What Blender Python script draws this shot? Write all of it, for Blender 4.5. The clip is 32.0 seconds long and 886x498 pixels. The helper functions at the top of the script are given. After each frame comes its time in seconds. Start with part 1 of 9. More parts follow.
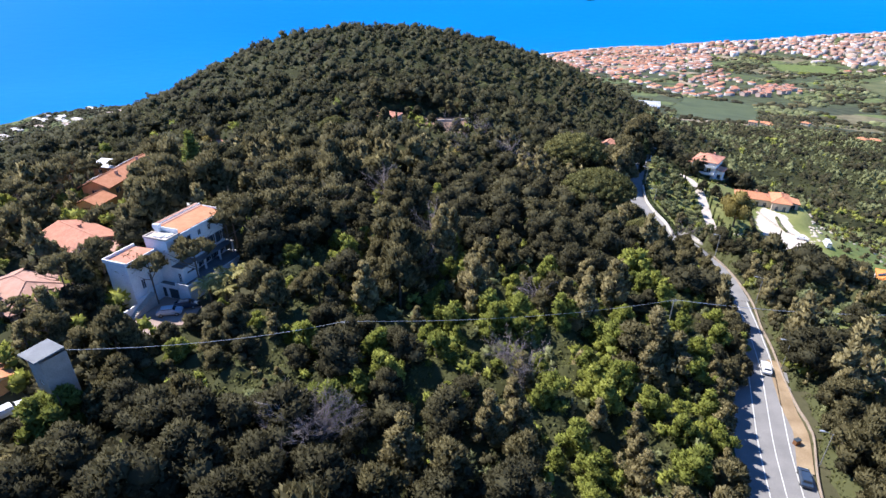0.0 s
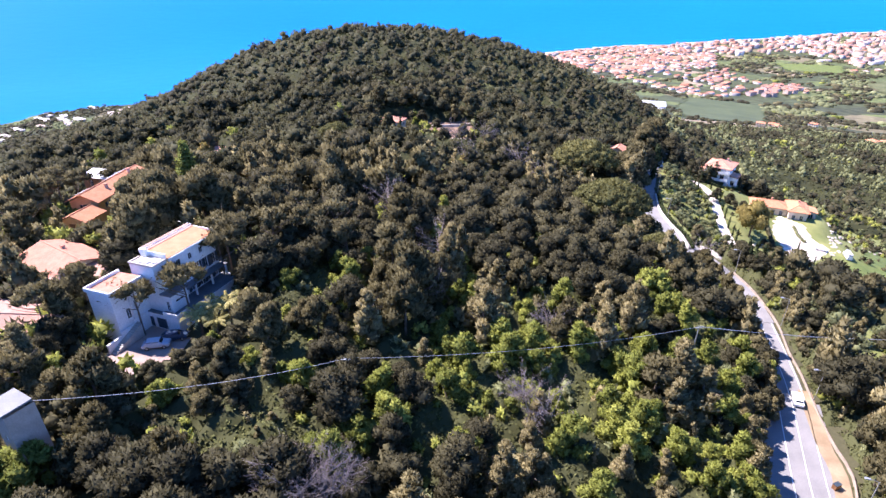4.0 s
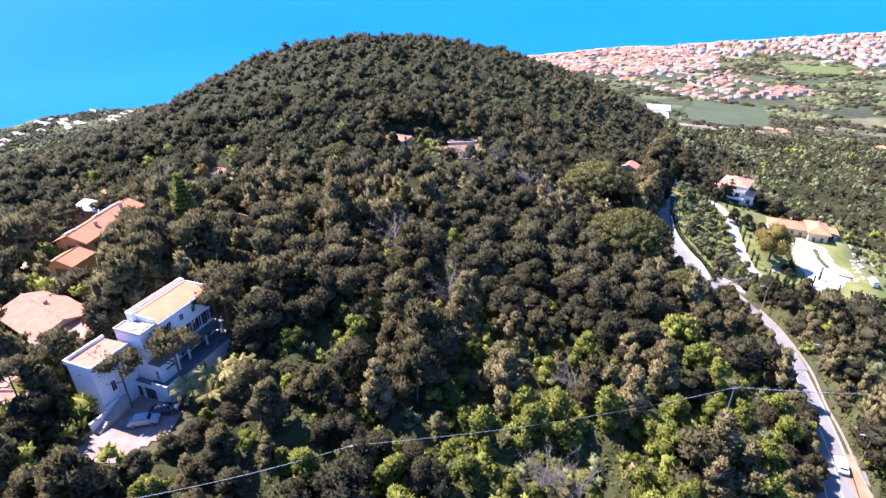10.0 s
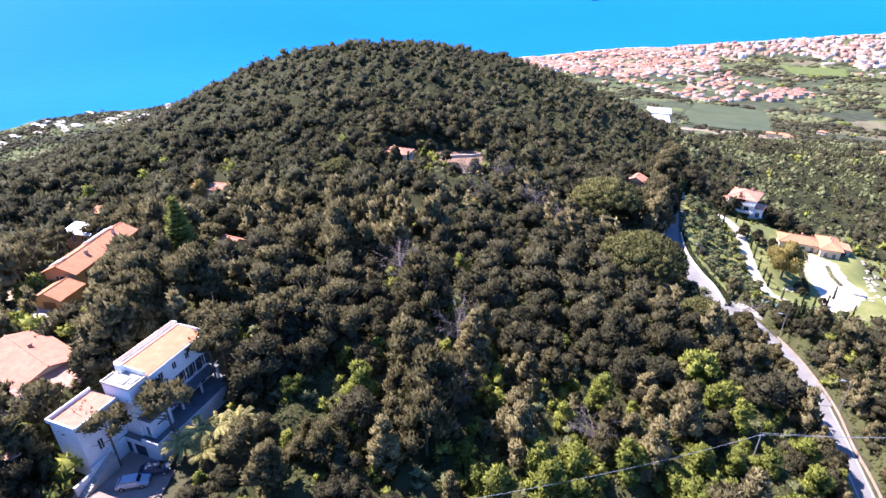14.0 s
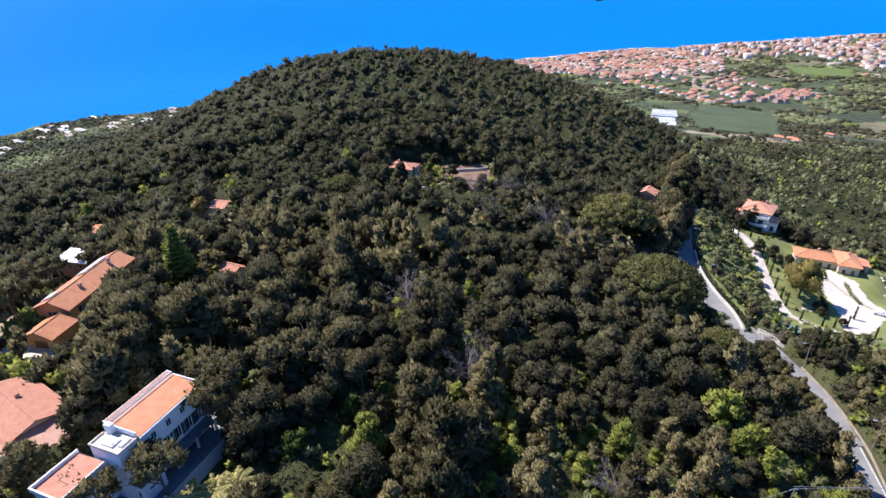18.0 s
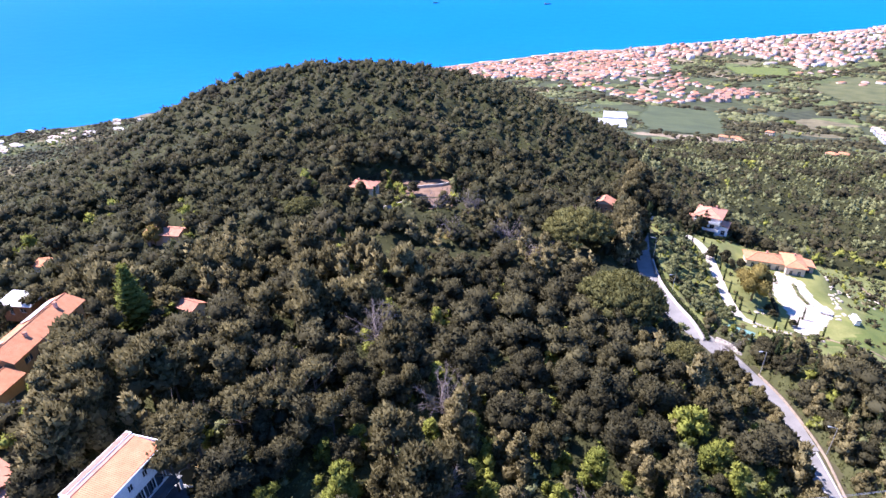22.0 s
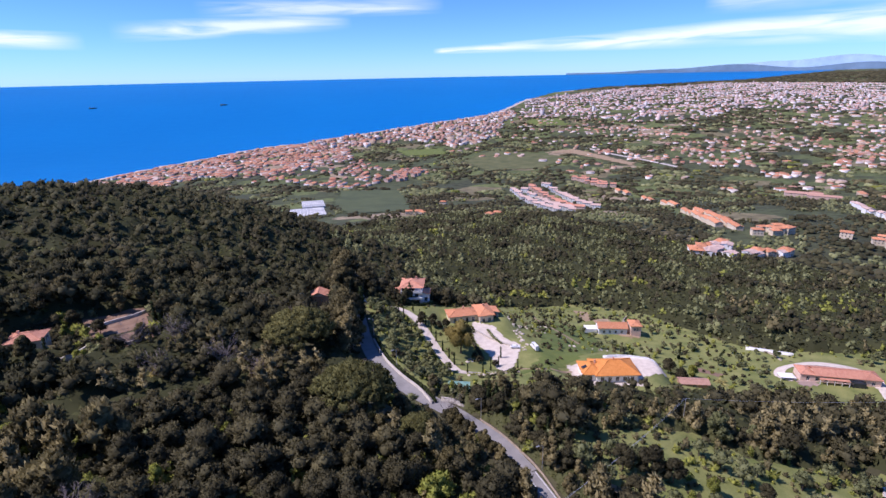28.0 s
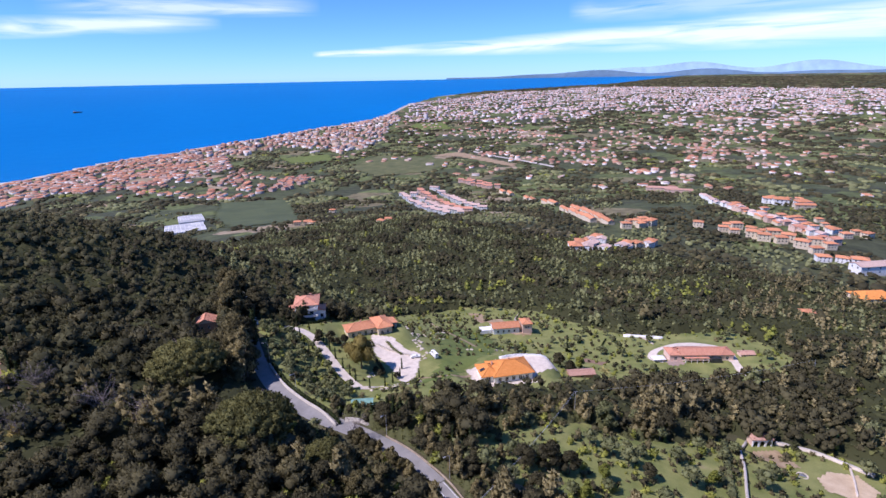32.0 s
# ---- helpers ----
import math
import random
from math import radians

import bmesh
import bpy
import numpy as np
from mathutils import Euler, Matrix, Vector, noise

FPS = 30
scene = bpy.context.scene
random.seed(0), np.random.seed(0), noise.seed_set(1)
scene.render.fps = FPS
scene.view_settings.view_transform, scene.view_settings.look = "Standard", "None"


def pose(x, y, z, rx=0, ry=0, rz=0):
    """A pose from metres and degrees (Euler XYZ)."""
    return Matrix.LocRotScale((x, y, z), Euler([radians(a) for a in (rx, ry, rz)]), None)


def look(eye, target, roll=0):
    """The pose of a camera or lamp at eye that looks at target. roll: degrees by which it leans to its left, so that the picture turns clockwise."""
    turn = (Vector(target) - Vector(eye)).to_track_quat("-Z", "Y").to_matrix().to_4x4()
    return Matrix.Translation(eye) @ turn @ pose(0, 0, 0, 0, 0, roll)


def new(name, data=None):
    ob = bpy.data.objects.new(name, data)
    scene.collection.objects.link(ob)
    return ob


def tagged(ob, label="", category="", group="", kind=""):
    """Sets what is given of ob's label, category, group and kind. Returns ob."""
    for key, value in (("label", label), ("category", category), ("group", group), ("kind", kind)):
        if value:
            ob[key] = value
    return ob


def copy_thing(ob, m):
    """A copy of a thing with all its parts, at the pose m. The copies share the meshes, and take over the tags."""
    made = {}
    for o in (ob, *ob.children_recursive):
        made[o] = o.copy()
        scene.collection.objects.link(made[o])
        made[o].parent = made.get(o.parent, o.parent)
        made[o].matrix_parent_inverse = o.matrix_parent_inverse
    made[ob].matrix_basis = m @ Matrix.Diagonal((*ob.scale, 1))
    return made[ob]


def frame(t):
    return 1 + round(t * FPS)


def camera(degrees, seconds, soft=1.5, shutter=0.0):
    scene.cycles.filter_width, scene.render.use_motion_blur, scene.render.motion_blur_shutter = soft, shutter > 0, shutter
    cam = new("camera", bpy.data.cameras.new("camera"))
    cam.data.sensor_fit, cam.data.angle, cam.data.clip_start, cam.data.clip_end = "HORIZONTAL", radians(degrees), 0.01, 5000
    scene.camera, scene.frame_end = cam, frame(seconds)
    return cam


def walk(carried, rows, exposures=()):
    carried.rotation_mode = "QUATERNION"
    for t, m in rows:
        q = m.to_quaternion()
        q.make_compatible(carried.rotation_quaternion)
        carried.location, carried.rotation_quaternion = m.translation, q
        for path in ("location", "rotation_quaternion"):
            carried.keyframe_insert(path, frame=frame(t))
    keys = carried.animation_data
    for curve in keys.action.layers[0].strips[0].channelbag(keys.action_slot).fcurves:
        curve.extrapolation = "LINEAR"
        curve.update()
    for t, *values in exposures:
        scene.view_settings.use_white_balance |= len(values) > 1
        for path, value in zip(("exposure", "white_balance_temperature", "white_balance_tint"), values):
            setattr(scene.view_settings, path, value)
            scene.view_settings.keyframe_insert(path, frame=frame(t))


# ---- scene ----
# --camera--
cam = camera(78.84, 32.0)
# seconds, x, y, z, yaw, pitch, roll
PATH = [
    (0, -0.00, 0.00, 300.00, 0.00, -26.94, -0.02),
    (0.5, -0.10, 1.05, 300.02, 0.04, -26.94, -0.05),
    (1, -0.24, 2.17, 299.98, 0.10, -26.96, -0.08),
    (1.5, -0.38, 3.38, 299.99, 0.12, -26.98, -0.09),
    (2, -0.46, 4.54, 299.99, 0.16, -27.01, -0.12),
    (2.5, -0.60, 5.64, 300.02, 0.18, -27.01, -0.17),
    (3, -0.73, 6.74, 300.17, 0.20, -27.04, -0.15),
    (3.5, -0.97, 7.82, 300.48, 0.27, -27.08, -0.07),
    (5.5, -1.62, 11.99, 302.09, 0.32, -27.07, -0.07),
    (6, -1.82, 12.95, 302.53, 0.32, -27.08, -0.08),
    (6.5, -2.02, 13.99, 302.95, 0.27, -27.04, -0.09),
    (7, -2.12, 14.93, 303.42, 0.31, -27.05, -0.12),
    (7.5, -2.32, 15.94, 303.81, 0.36, -27.07, -0.10),
    (8, -2.57, 16.95, 304.21, 0.40, -27.08, -0.09),
    (8.5, -2.81, 17.87, 304.71, 0.44, -27.07, -0.04),
    (9, -3.06, 18.80, 305.20, 0.43, -27.09, -0.07),
    (9.5, -3.31, 19.73, 305.54, 0.45, -27.08, -0.16),
    (10, -3.48, 20.79, 305.94, 0.45, -27.10, -0.18),
    (10.5, -3.74, 21.71, 306.30, 0.38, -27.11, -0.18),
    (11, -3.99, 22.75, 306.72, 0.33, -27.12, -0.08),
    (11.5, -4.22, 23.72, 307.26, 0.39, -27.09, -0.05),
    (12, -4.36, 24.66, 307.70, 0.38, -27.12, -0.05),
    (12.5, -4.54, 25.66, 308.14, 0.43, -27.09, -0.13),
    (13, -4.87, 26.69, 308.51, 0.44, -27.09, -0.17),
    (13.5, -5.18, 27.78, 308.89, 0.40, -27.09, -0.16),
    (14, -5.39, 28.86, 309.34, 0.30, -27.09, -0.12),
    (14.5, -5.55, 29.87, 309.80, 0.29, -27.08, -0.10),
    (16.5, -6.29, 33.96, 311.79, 0.57, -27.09, -0.44),
    (17, -6.33, 34.90, 312.05, 0.65, -27.05, -0.53),
    (17.5, -6.44, 35.95, 312.42, 0.70, -27.03, -0.51),
    (18, -6.69, 36.89, 312.87, 0.70, -27.04, -0.48),
    (18.5, -6.93, 37.82, 313.58, 0.67, -27.05, -0.39),
    (19, -7.32, 38.80, 314.32, 0.59, -27.03, -0.24),
    (19.5, -7.62, 39.75, 315.04, 0.55, -27.00, -0.23),
    (20, -7.65, 40.40, 315.63, 0.64, -27.07, -0.29),
    (20.5, -7.74, 40.54, 316.03, 1.04, -27.22, -0.53),
    (21, -7.65, 40.56, 316.57, 1.10, -27.07, -0.65),
    (21.5, -7.60, 40.28, 317.14, 0.14, -26.90, -0.65),
    (22, -7.68, 40.21, 317.70, -3.96, -26.78, -0.64),
    (22.5, -7.64, 40.43, 318.33, -9.40, -26.78, -0.64),
    (23, -7.67, 40.39, 318.75, -14.12, -26.83, -0.77),
    (23.5, -7.67, 40.31, 319.03, -17.38, -26.91, -0.87),
    (24, -7.74, 40.23, 319.51, -20.50, -26.93, -0.90),
    (24.5, -7.81, 40.16, 320.17, -24.09, -26.87, -0.92),
    (26.5, -5.92, 39.15, 321.78, -30.43, -25.45, -1.03),
    (27, -5.89, 38.82, 322.40, -28.30, -18.91, -1.17),
    (27.5, -5.88, 38.69, 322.75, -28.34, -18.02, -1.23),
    (28, -5.85, 38.65, 322.76, -35.38, -18.06, -1.18),
    (28.5, -5.81, 38.96, 323.07, -42.28, -18.05, -1.06),
    (29, -5.91, 39.00, 323.63, -43.83, -17.98, -1.00),
    (29.5, -5.88, 39.01, 324.18, -43.51, -17.92, -0.93),
    (30, -5.97, 39.06, 324.77, -43.17, -17.86, -0.89),
    (30.5, -6.14, 39.18, 325.39, -42.93, -17.84, -0.90),
    (31, -6.23, 39.20, 325.88, -43.06, -17.85, -0.88),
    (31.5, -6.34, 39.13, 326.47, -45.23, -17.87, -0.93),
    (32, -6.30, 39.06, 326.84, -47.34, -17.89, -0.99),
]
EXPOSURES = [(0, 0.88, 6200, 14), (1, 1.15, 6400, 27), (2, 1.36, 6300, 28), (3, 1.42, 6200, 28), (6, 1.47, 6200, 28), (14, 1.47, 6200, 28), (16.5, 0.86, 6200, 20), (17, 0.72, 6200, 16), (18, 0.68, 6200, 16), (18.5, 0.9, 6100, 19), (19, 1.1, 6100, 22),
             (20, 1.2, 6100, 25), (24, 1.4, 6100, 31), (26.5, 1.0, 6200, 33), (27, 0.75, 6200, 33), (28, 0.15, 6100, 31), (29, 0.23, 6000, 29), (32, 0.18, 6000, 29)]
walk(cam, [(t, pose(x, y, z, 90 + pitch, 0, yaw) @ pose(0, 0, 0, 0, 0, roll)) for t, x, y, z, yaw, pitch, roll in PATH], EXPOSURES)
# --end camera--

# ---- world, sun ----
SUN_FROM = Vector((-0.88, 0.475, 0.0)).normalized() * math.cos(radians(53)) + Vector((0, 0, math.sin(radians(53))))
world = bpy.data.worlds.new("sky")
scene.world = world
world.use_nodes = True
wn, wl = world.node_tree.nodes, world.node_tree.links
sky = wn.new("ShaderNodeTexSky")
sky.sky_type, sky.sun_disc = "NISHITA", False
sky.sun_elevation, sky.sun_rotation = radians(53), radians(298.4)
sky.altitude, sky.air_density, sky.dust_density, sky.ozone_density = 300, 0.75, 0.0, 6.0
coord = wn.new("ShaderNodeTexCoord")


def sums(op, a, b=None, c=None):
    """One math node of the sky."""
    q = wn.new("ShaderNodeMath")
    q.operation = op
    for k, v in enumerate((a, b, c)):
        if v is None:
            continue
        if isinstance(v, (int, float)):
            q.inputs[k].default_value = v
        else:
            wl.new(v, q.inputs[k])
    return q.outputs[0]


parts_of = wn.new("ShaderNodeSeparateXYZ")
wl.new(coord.outputs["Generated"], parts_of.inputs[0])
dx_, dy_, dz_ = parts_of.outputs
azim = sums("MULTIPLY", sums("ARCTAN2", dx_, dy_), 57.2958)
elev = sums("MULTIPLY", sums("ARCSINE", dz_), 57.2958)
stretch = wn.new("ShaderNodeCombineXYZ")
wl.new(sums("MULTIPLY", azim, 0.11), stretch.inputs[0])
wl.new(sums("ADD", sums("MULTIPLY", elev, 1.1), sums("MULTIPLY", azim, -0.02)), stretch.inputs[1])
streak = wn.new("ShaderNodeTexNoise")
streak.inputs["Scale"].default_value, streak.inputs["Detail"].default_value, streak.inputs["Distortion"].default_value = 1.0, 8, 0.9
wl.new(stretch.outputs[0], streak.inputs["Vector"])
wisp = sums("MULTIPLY_ADD", streak.outputs["Fac"], 3.2, -0.85)


def cirrus(a0, a1, e0, slope, half, widen, strength):
    """A long cirrus streak: from one azimuth to another, its height, lean and breadth in degrees."""
    u = sums("SUBTRACT", azim, a0)
    off = sums("ABSOLUTE", sums("SUBTRACT", elev, sums("MULTIPLY_ADD", u, slope, e0)))
    body = sums("SUBTRACT", 1.0, sums("DIVIDE", off, sums("MAXIMUM", sums("MULTIPLY_ADD", u, widen, half), 0.05)))
    ends = sums("MULTIPLY", sums("MULTIPLY_ADD", u, 0.09, 0.02), sums("MULTIPLY", sums("SUBTRACT", a1, azim), 0.12))
    ends.node.use_clamp = True
    body = sums("MULTIPLY", sums("MULTIPLY", sums("MAXIMUM", body, 0.0), 1.25), sums("MULTIPLY", ends, wisp))
    body.node.use_clamp = True
    return sums("MULTIPLY", body, strength)


veil = cirrus(35, 140, 2.1, 0.030, 0.30, 0.034, 0.85)
for row in ((6, 27, 3.9, 0.055, 0.95, 0.0, 0.75), (13, 36, 5.9, 0.02, 0.9, 0.0, 0.6), (-30, 4, 3.8, -0.02, 0.8, 0.0, 0.85), (60, 110, 5.6, 0.0, 1.2, 0.01, 0.35), (-100, 120, 9.5, 0.0, 2.5, 0.0, 0.6)):
    veil = sums("MAXIMUM", veil, cirrus(*row))
haze = sums("MULTIPLY", sums("POWER", 2.718, sums("MULTIPLY", sums("ABSOLUTE", elev), -0.55)), 0.45)
azure = wn.new("ShaderNodeMixRGB")
azure.blend_type = "MULTIPLY"
azure.inputs["Fac"].default_value = 1.0
azure.inputs["Color2"].default_value = (0.44, 0.79, 1.08, 1)
low_air = wn.new("ShaderNodeMixRGB")
low_air.inputs["Color2"].default_value = (3.5, 5.2, 7.6, 1)
cloud = wn.new("ShaderNodeMixRGB")
cloud.inputs["Color2"].default_value = (6.6, 7.6, 8.5, 1)
back = wn["Background"]
back.inputs["Strength"].default_value = 0.14
wl.new(sky.outputs["Color"], azure.inputs["Color1"])
wl.new(azure.outputs["Color"], low_air.inputs["Color1"])
wl.new(haze, low_air.inputs["Fac"])
wl.new(low_air.outputs["Color"], cloud.inputs["Color1"])
wl.new(veil, cloud.inputs["Fac"])
wl.new(cloud.outputs["Color"], back.inputs["Color"])

sun = new("sun", bpy.data.lights.new("sun", "SUN"))
sun.data.energy, sun.data.angle, sun.data.color = 5.0, radians(0.53), (1.0, 0.95, 0.87)
sun.matrix_world = look(SUN_FROM * 100, (0, 0, 0))


# ---- materials ----
def nodes_of(m):
    m.use_nodes = True
    return m.node_tree.nodes, m.node_tree.links, m.node_tree.nodes["Principled BSDF"]


def surface(name, a, b, scale=1.0, rough=0.8, bump=0.0, c=None, vary=0.0, metal=0.0, spec=0.3, fine=9.0, island=False):
    """A worn surface: two colours in large stains, fine grain, optional third colour in patches, and a shift from object to object."""
    m = bpy.data.materials.new(name)
    n, l, p = nodes_of(m)
    p.inputs["Roughness"].default_value, p.inputs["Metallic"].default_value = rough, metal
    p.inputs["Specular IOR Level"].default_value = spec
    pos = n.new("ShaderNodeNewGeometry")
    big = n.new("ShaderNodeTexNoise")
    big.inputs["Scale"].default_value, big.inputs["Detail"].default_value = scale, 6
    l.new(pos.outputs["Position"], big.inputs["Vector"])
    ramp = n.new("ShaderNodeValToRGB")
    ramp.color_ramp.elements[0].position, ramp.color_ramp.elements[1].position = 0.32, 0.68
    ramp.color_ramp.elements[0].color, ramp.color_ramp.elements[1].color = (*a, 1), (*b, 1)
    if c:
        e = ramp.color_ramp.elements.new(0.85)
        e.color = (*c, 1)
    l.new(big.outputs["Fac"], ramp.inputs["Fac"])
    grain = n.new("ShaderNodeTexNoise")
    grain.inputs["Scale"].default_value, grain.inputs["Detail"].default_value = scale * fine, 4
    l.new(pos.outputs["Position"], grain.inputs["Vector"])
    rng = n.new("ShaderNodeMapRange")
    rng.inputs["To Min"].default_value, rng.inputs["To Max"].default_value = 0.72, 1.28
    l.new(grain.outputs["Fac"], rng.inputs["Value"])
    hsv = n.new("ShaderNodeHueSaturation")
    l.new(ramp.outputs["Color"], hsv.inputs["Color"])
    l.new(rng.outputs["Result"], hsv.inputs["Value"])
    out = hsv.outputs["Color"]
    if vary:
        var = n.new("ShaderNodeMapRange")
        var.inputs["To Min"].default_value, var.inputs["To Max"].default_value = 1 - vary, 1 + vary
        if island:
            l.new(pos.outputs["Random Per Island"], var.inputs["Value"])
        else:
            info = n.new("ShaderNodeObjectInfo")
            l.new(info.outputs["Random"], var.inputs["Value"])
        h2 = n.new("ShaderNodeHueSaturation")
        l.new(out, h2.inputs["Color"])
        l.new(var.outputs["Result"], h2.inputs["Value"])
        out = h2.outputs["Color"]
    l.new(out, p.inputs["Base Color"])
    if bump:
        b_ = n.new("ShaderNodeBump")
        b_.inputs["Strength"].default_value, b_.inputs["Distance"].default_value = 0.6, bump
        l.new(grain.outputs["Fac"], b_.inputs["Height"])
        l.new(b_.outputs["Normal"], p.inputs["Normal"])
    return m


def foliage(name, dark, mid, light, sheen=0.08, rough=0.7):
    """Leaves: the tree's own tint picks the hue, each tuft varies it, and each tree object shifts it."""
    m = bpy.data.materials.new(name)
    n, l, p = nodes_of(m)
    p.inputs["Roughness"].default_value, p.inputs["Specular IOR Level"].default_value = rough, sheen
    tint = n.new("ShaderNodeAttribute")
    tint.attribute_name = "tint"
    info, geo = n.new("ShaderNodeObjectInfo"), n.new("ShaderNodeNewGeometry")
    add = n.new("ShaderNodeMath")
    l.new(tint.outputs["Fac"], add.inputs[0])
    half = n.new("ShaderNodeMath")
    half.operation = "MULTIPLY"
    half.inputs[1].default_value = 0.5
    l.new(info.outputs["Random"], half.inputs[0])
    l.new(half.outputs[0], add.inputs[1])
    frac = n.new("ShaderNodeMath")
    frac.operation = "PINGPONG"
    frac.inputs[1].default_value = 1.0
    l.new(add.outputs[0], frac.inputs[0])
    ramp = n.new("ShaderNodeValToRGB")
    ramp.color_ramp.elements[0].color, ramp.color_ramp.elements[1].color = (*dark, 1), (*light, 1)
    ramp.color_ramp.elements.new(0.5).color = (*mid, 1)
    l.new(frac.outputs[0], ramp.inputs["Fac"])
    val = n.new("ShaderNodeMapRange")
    val.inputs["To Min"].default_value, val.inputs["To Max"].default_value = 0.6, 1.4
    l.new(geo.outputs["Random Per Island"], val.inputs["Value"])
    hsv = n.new("ShaderNodeHueSaturation")
    l.new(ramp.outputs["Color"], hsv.inputs["Color"])
    l.new(val.outputs["Result"], hsv.inputs["Value"])
    l.new(hsv.outputs["Color"], p.inputs["Base Color"])
    thin = n.new("ShaderNodeBsdfTranslucent")
    l.new(hsv.outputs["Color"], thin.inputs["Color"])
    both = n.new("ShaderNodeMixShader")
    both.inputs["Fac"].default_value = 0.34
    l.new(p.outputs["BSDF"], both.inputs[1])
    l.new(thin.outputs["BSDF"], both.inputs[2])
    l.new(both.outputs["Shader"], n["Material Output"].inputs["Surface"])
    return m


def roof_tiles(name, a, b, c):
    """Terracotta pantiles: rows of barrel tiles in relief, with bleached and mossy patches."""
    m = surface(name, a, b, 0.9, 0.85, 0.0, c, 0.12)
    n, l, p = nodes_of(m)
    tc = n.new("ShaderNodeTexCoord")
    wave = n.new("ShaderNodeTexWave")
    wave.wave_type, wave.bands_direction = "BANDS", "X"
    wave.inputs["Scale"].default_value, wave.inputs["Distortion"].default_value = 1.6, 0.6
    wave2 = n.new("ShaderNodeTexWave")
    wave2.wave_type, wave2.bands_direction = "BANDS", "Y"
    wave2.inputs["Scale"].default_value = 1.1
    both = n.new("ShaderNodeMath")
    l.new(tc.outputs["Object"], wave.inputs["Vector"])
    l.new(tc.outputs["Object"], wave2.inputs["Vector"])
    l.new(wave.outputs["Fac"], both.inputs[0])
    l.new(wave2.outputs["Fac"], both.inputs[1])
    bu = n.new("ShaderNodeBump")
    bu.inputs["Strength"].default_value, bu.inputs["Distance"].default_value = 0.5, 0.06
    l.new(both.outputs[0], bu.inputs["Height"])
    l.new(bu.outputs["Normal"], p.inputs["Normal"])
    return m


M = {}
M["ground"] = surface("woodland_floor", (0.045, 0.045, 0.022), (0.085, 0.08, 0.04), 0.05, 0.95, 0.15, (0.15, 0.125, 0.075), fine=30)
M["scrub"] = foliage("undergrowth_leaves", (0.052, 0.056, 0.027), (0.084, 0.089, 0.038), (0.145, 0.152, 0.054))


def fields_of(m):
    """Patchwork of fields, scrub and bare soil over the plain, away from the wooded hill."""
    n, l, p = nodes_of(m)
    was = p.inputs["Base Color"].links[0].from_socket
    pos = n.new("ShaderNodeNewGeometry")
    warp = n.new("ShaderNodeTexNoise")
    warp.inputs["Scale"].default_value, warp.inputs["Detail"].default_value = 0.012, 5
    l.new(pos.outputs["Position"], warp.inputs["Vector"])
    shift = n.new("ShaderNodeVectorMath")
    shift.operation = "MULTIPLY_ADD"
    shift.inputs[1].default_value = (110, 110, 0)
    l.new(warp.outputs["Color"], shift.inputs[0])
    l.new(pos.outputs["Position"], shift.inputs[2])
    cells = n.new("ShaderNodeTexVoronoi")
    cells.inputs["Scale"].default_value = 0.011
    l.new(shift.outputs[0], cells.inputs["Vector"])
    one = n.new("ShaderNodeSeparateColor")
    l.new(cells.outputs["Color"], one.inputs[0])
    ramp = n.new("ShaderNodeValToRGB")
    ramp.color_ramp.interpolation = "CONSTANT"
    for k, (at, c) in enumerate(((0.0, (0.060, 0.072, 0.030)), (0.3, (0.085, 0.105, 0.036)), (0.5, (0.050, 0.058, 0.028)), (0.7, (0.11, 0.135, 0.045)), (0.84, (0.16, 0.14, 0.075)), (0.95, (0.27, 0.215, 0.14)))):
        e = ramp.color_ramp.elements[0] if k == 0 else ramp.color_ramp.elements.new(at)
        e.position, e.color = at, (*c, 1)
    l.new(one.outputs[0], ramp.inputs["Fac"])
    speck = n.new("ShaderNodeTexNoise")
    speck.inputs["Scale"].default_value, speck.inputs["Detail"].default_value = 0.06, 6
    l.new(pos.outputs["Position"], speck.inputs["Vector"])
    rng = n.new("ShaderNodeMapRange")
    rng.inputs["From Min"].default_value, rng.inputs["From Max"].default_value = 0.3, 0.7
    rng.inputs["To Min"].default_value, rng.inputs["To Max"].default_value = 0.55, 1.35
    l.new(speck.outputs["Fac"], rng.inputs["Value"])
    hsv = n.new("ShaderNodeHueSaturation")
    l.new(ramp.outputs["Color"], hsv.inputs["Color"])
    l.new(rng.outputs["Result"], hsv.inputs["Value"])
    far = n.new("ShaderNodeVectorMath")
    far.operation = "DISTANCE"
    far.inputs[1].default_value = (60, 150, 200)
    l.new(pos.outputs["Position"], far.inputs[0])
    fade = n.new("ShaderNodeMapRange")
    fade.inputs["From Min"].default_value, fade.inputs["From Max"].default_value = 430, 620
    l.new(far.outputs["Value"], fade.inputs["Value"])
    mix = n.new("ShaderNodeMixRGB")
    l.new(fade.outputs["Result"], mix.inputs["Fac"])
    l.new(was, mix.inputs["Color1"])
    l.new(hsv.outputs["Color"], mix.inputs["Color2"])
    l.new(mix.outputs["Color"], p.inputs["Base Color"])


